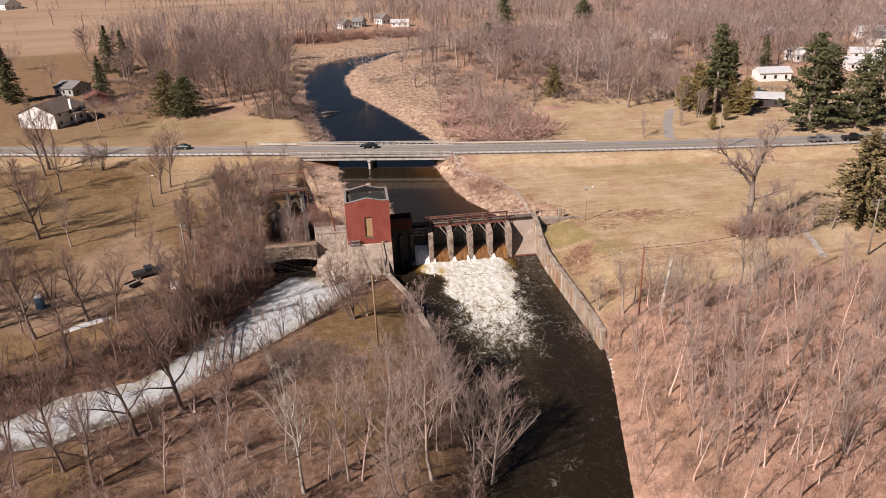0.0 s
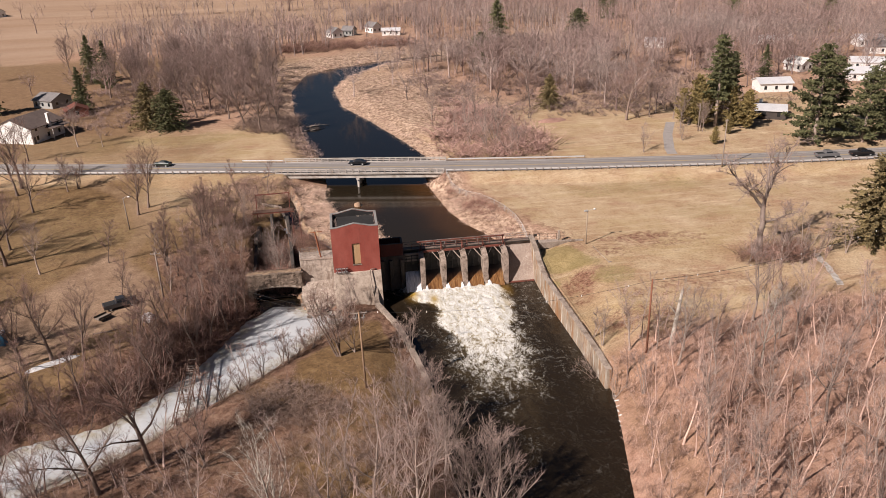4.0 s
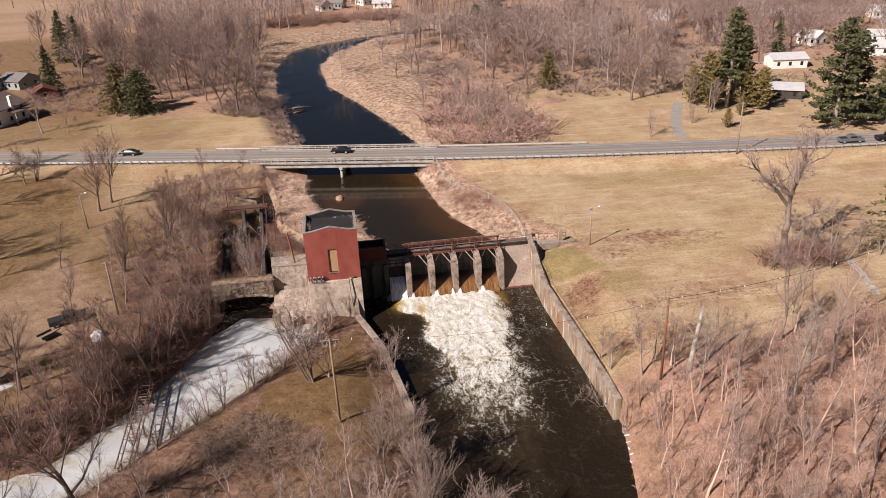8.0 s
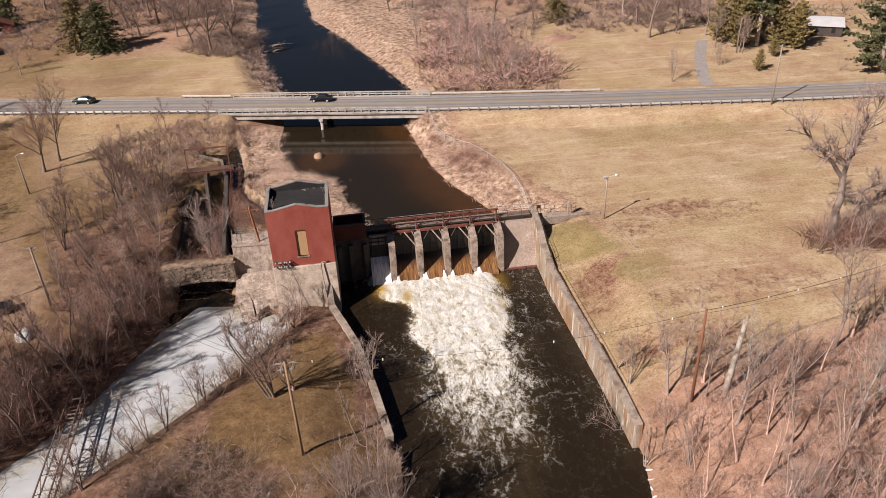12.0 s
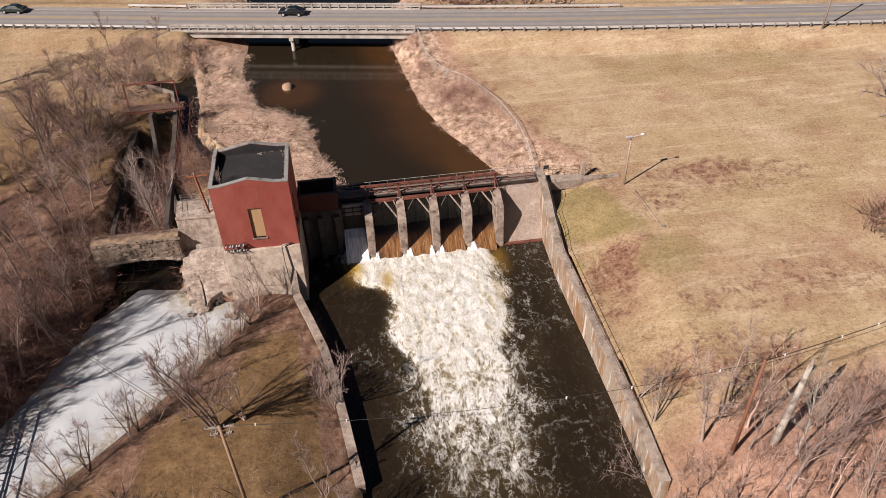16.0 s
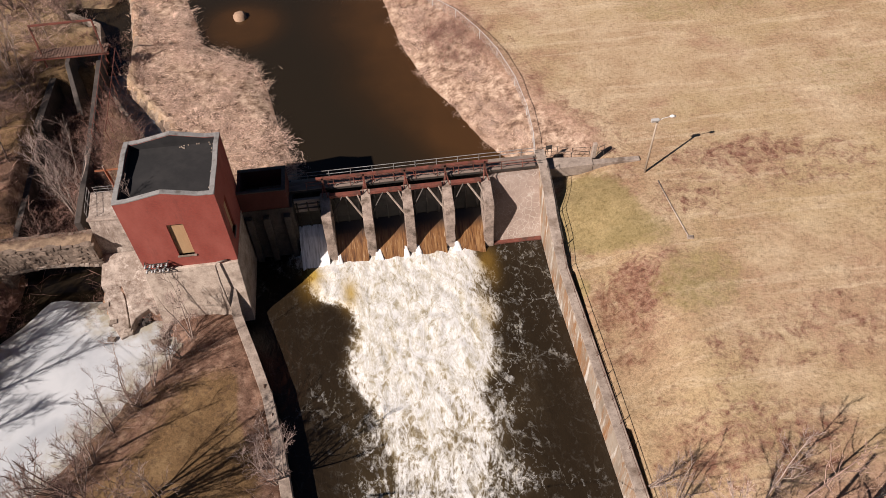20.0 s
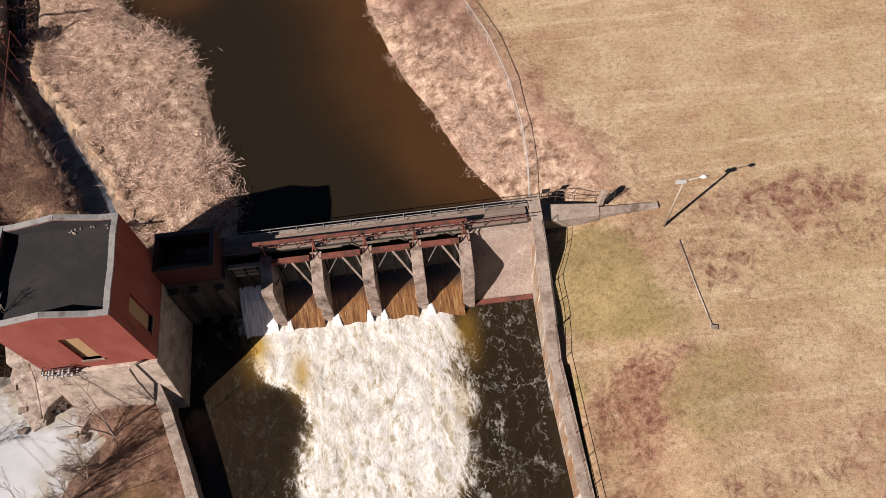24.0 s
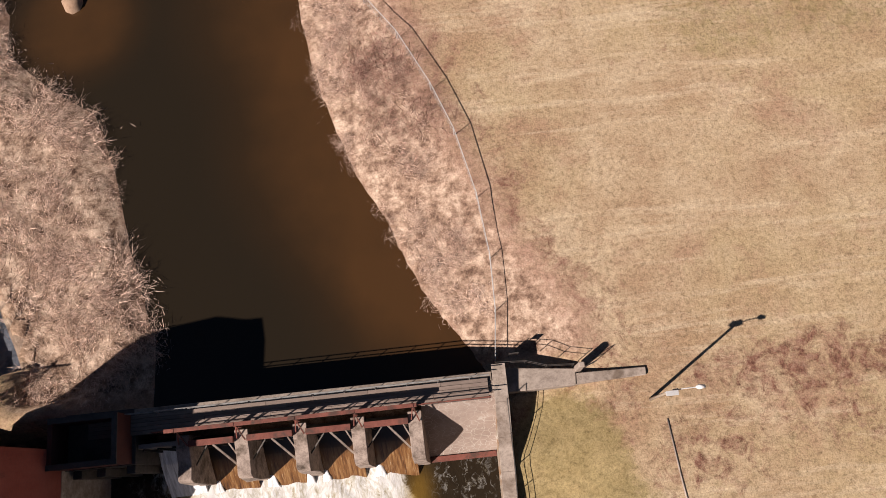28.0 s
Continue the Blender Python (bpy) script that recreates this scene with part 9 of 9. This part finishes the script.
fallen = thing("fallen_branch", (-36.0, 121.5, gz(-36.0, 121.5)), "dark fallen branch lying on the dirt lot", "branch")
part("stem", Build().tube([(-38.6, 121.6, gz(-38.6, 121.6, 0.1)), (-36.2, 122.0, gz(-36.2, 122, 0.2)), (-33.8, 123.2, gz(-33.8, 123.2, 0.12))], [0.13, 0.11, 0.05], 6), M_BARK_DARK, fallen, smooth=True)
for a, c in (((-36.8, 121.9), (-35.0, 120.9)), ((-35.6, 122.3), (-34.6, 124.0)), ((-37.4, 121.8), (-37.0, 123.0))):
    part("side_branch", Build().tube([(*a, gz(*a, 0.2)), (*c, gz(*c, 0.35))], [0.06, 0.02], 5), M_BARK_DARK, fallen)
heap("brush_pile", 67.3, 233.0, 5.0, 2.0, 0.8, M_THICKET, "low heap of cut grey brush in the meadow", "brush pile", 0.1, 7)
# portable toilet
z = gz(-51.8, 121.0)
tl = thing("portable_toilet", (-51.8, 121.0, z), "blue portable toilet with a white roof on the lot", "portable toilet")
M_BLUE = stuff_mat("blue_plastic", (0.03, 0.13, 0.24), (0.05, 0.19, 0.32), 1.0, 8, 0.5)
part("cabin", Build().box(-52.4, 120.4, z, -51.2, 121.6, z + 2.1), M_BLUE, tl, bevel=0.04)
part("roof", Build().hexa([(-52.45, 120.35, z + 2.1), (-51.15, 120.35, z + 2.1), (-51.15, 121.65, z + 2.1), (-52.45, 121.65, z + 2.1), (-52.2, 120.6, z + 2.35), (-51.4, 120.6, z + 2.35), (-51.4, 121.4, z + 2.35), (-52.2, 121.4, z + 2.35)]), M_WHITE, tl)
part("door", Build().box(-52.25, 120.37, z + 0.1, -51.35, 120.4, z + 2.0), M_BLUE, tl)
part("vent_pipe", Build().tube([(-51.35, 121.45, z + 1.9), (-51.35, 121.45, z + 2.7)], 0.05, 6), M_WHITE, tl)

# drive beyond the road
b = Build()
line = [(85.9, 184.5), (88.5, 195.0), (94.0, 209.0), (100.5, 222.0)]
lp = resample(line, 2.5)
l0, l1 = offset_line(lp, 1.3), offset_line(lp, -1.3)
for p, q in zip(l0, l1):
    b.v += [(p[0], p[1], gz(*p, 0.03)), (q[0], q[1], gz(*q, 0.03))]
b.f = [(2 * k, 2 * k + 2, 2 * k + 3, 2 * k + 1)[::-1] for k in range(len(lp) - 1)]
solo("driveway", b, stuff_mat("grey_gravel", (0.30, 0.27, 0.25), (0.46, 0.42, 0.39), 1.0, 9, 0.95), "pale grey gravel drive from the road", "driveway", "structure")


def house(x, y, w, d, eave, ridge, turn, m_wall, m_roof, label, wins=2, chimney=False, porch=False, storeys=1):
    """A gabled house, ridge along its local y; local front at -y."""
    root = thing("house", (0, 0, 0), label, "house")
    hw, hd = w / 2, d / 2
    b = Build()
    b.v = [(-hw, -hd, -0.6), (hw, -hd, -0.6), (hw, -hd, eave), (0, -hd, ridge), (-hw, -hd, eave), (-hw, hd, -0.6), (hw, hd, -0.6), (hw, hd, eave), (0, hd, ridge), (-hw, hd, eave)]
    b.f = [(0, 1, 2, 3, 4), (9, 8, 7, 6, 5), (1, 6, 7, 2), (5, 0, 4, 9), (0, 5, 6, 1), (2, 7, 8, 3), (4, 3, 8, 9)]
    part("wall", b, m_wall, root)
    s = (ridge - eave) / hw
    for sg in (-1, 1):
        e = hw + 0.45
        p = [(sg * e, -hd - 0.4, eave - 0.45 * s), (sg * e, hd + 0.4, eave - 0.45 * s), (0, hd + 0.4, ridge), (0, -hd - 0.4, ridge)]
        q = [(a, c, zz + 0.18) for a, c, zz in p]
        part("roof", Build().hexa(p + q), m_roof, root)
    for st in range(storeys):
        z0 = 0.9 + st * 2.7
        for k in range(wins):
            a = -hw + w * (k + 0.5) / wins
            win = part("window", Build().box(a - 0.45, -hd - 0.04, z0, a + 0.45, -hd + 0.02, z0 + 1.25), M_GLASSDARK, root)
            part("frame", Build().box(a - 0.55, -hd - 0.06, z0 - 0.1, a + 0.55, -hd - 0.01, z0 - 0.002).box(a - 0.55, -hd - 0.06, z0 + 1.252, a + 0.55, -hd - 0.01, z0 + 1.35), M_WHITE, win)
        for k in range(3):
            c = -hd + d * (k + 0.5) / 3
            for sg in (-1, 1):
                part("window", Build().box(sg * hw - 0.04, c - 0.45, z0, sg * hw + 0.04, c + 0.45, z0 + 1.25), M_GLASSDARK, root)
    part("door", Build().box(hw - 0.02, -hd + 0.6, 0, hw + 0.05, -hd + 1.5, 2.0), M_SHINGLE, root)
    if chimney:
        part("chimney", Build().box(hw - 0.3, 0.5, 0, hw + 0.5, 1.4, ridge + 0.5), M_WHITE, root)
    if porch:
        pr = part("porch_roof", Build().hexa([(hw, -1, eave - 0.9), (hw + 2.6, -1, eave - 1.3), (hw + 2.6, hd, eave - 1.3), (hw, hd, eave - 0.9), (hw, -1, eave - 0.75), (hw + 2.7, -1, eave - 1.15), (hw + 2.7, hd, eave - 1.15), (hw, hd, eave - 0.75)]), m_roof, root)
        for c in (-0.8, hd / 2, hd - 0.3):
            part("porch_post", Build().box(hw + 2.4, c - 0.06, -0.4, hw + 2.52, c + 0.06, eave - 1.2), M_WHITE, pr)
    root.matrix_basis = pose(x, y, gz(x, y), 0, 0, turn)
    return root


M_BROWNROOF = stuff_mat("brown_shingle", (0.11, 0.08, 0.07), (0.2, 0.15, 0.13), 0.8, 8, 0.9)
M_GREYWALL = stuff_mat("grey_siding", (0.36, 0.36, 0.34), (0.5, 0.5, 0.47), 0.8, 6, 0.8, stretch=(1, 1, 6))
M_DARKWALL = stuff_mat("dark_brown_siding", (0.05, 0.04, 0.035), (0.10, 0.08, 0.07), 0.8, 6, 0.85)
house(-92.0, 255.5, 13.5, 14.0, 4.6, 7.3, -22, M_WHITE, M_BROWNROOF, "white gabled house with a brown shingle roof beside the road", 0, True, True, 2)
house(-100.0, 303.0, 9.0, 9.0, 2.9, 4.8, 60, M_GREYWALL, M_SHINGLE, "small grey house behind the roadside trees", 2)
house(-86.0, 283.0, 7.0, 6.0, 2.4, 4.0, 20, M_RUST, M_RUST, "small red shed behind the roadside trees", 1)
house(130.0, 222.0, 9.0, 12.0, 2.6, 3.6, 62, M_DARKWALL, M_METALROOF, "low dark cottage with a pale metal roof", 2, True)
house(151.5, 255.0, 7.5, 11.0, 3.0, 4.3, 82, M_WHITE, M_METALROOF, "long white shed with a metal roof", 2)
house(180.0, 286.0, 6.5, 8.0, 2.9, 5.0, 20, M_WHITE, M_WHITE, "small white house among the trees", 2)
house(191.0, 263.0, 8.0, 11.0, 2.8, 4.4, 70, M_WHITE, M_METALROOF, "white house with a pale roof behind the pines", 2)
house(206.0, 282.0, 8.0, 12.0, 2.8, 4.2, 65, M_WHITE, M_METALROOF, "white house with a pale roof behind the pines", 2)
house(234.0, 312.0, 9.0, 12.0, 3.0, 4.8, 60, M_WHITE, M_SHINGLE, "white house at the edge of the village", 2)
house(240.0, 330.0, 9.0, 11.0, 3.0, 5.0, 75, M_WHITE, M_METALROOF, "white house at the edge of the village", 2)
house(204.0, 349.0, 7.0, 18.0, 2.6, 3.8, 70, M_WHITE, M_METALROOF, "long low white building among bare trees", 3)
house(152.0, 358.0, 7.0, 9.0, 2.8, 4.4, 60, M_WHITE, M_METALROOF, "white house among the bare woods", 2)
house(-250.0, 652.0, 12.0, 16.0, 4.0, 7.5, 40, M_WHITE, M_SHINGLE, "white farmhouse beyond the wide field", 3)
house(4.0, 448.0, 6.5, 8.0, 3.0, 5.4, 25, M_WHITE, M_SHINGLE, "white gabled farmhouse on the far river bank", 2)
house(12.0, 454.0, 5.5, 6.5, 3.0, 5.0, 60, M_GREYWALL, M_SHINGLE, "grey farmhouse on the far river bank", 2)
house(26.0, 462.0, 6.0, 8.0, 3.4, 5.6, 30, M_WHITE, M_SHINGLE, "white farmhouse on the far river bank", 2)
house(35.0, 446.0, 5.0, 10.0, 2.6, 3.8, 80, M_WHITE, M_METALROOF, "low white barn on the far river bank", 2)
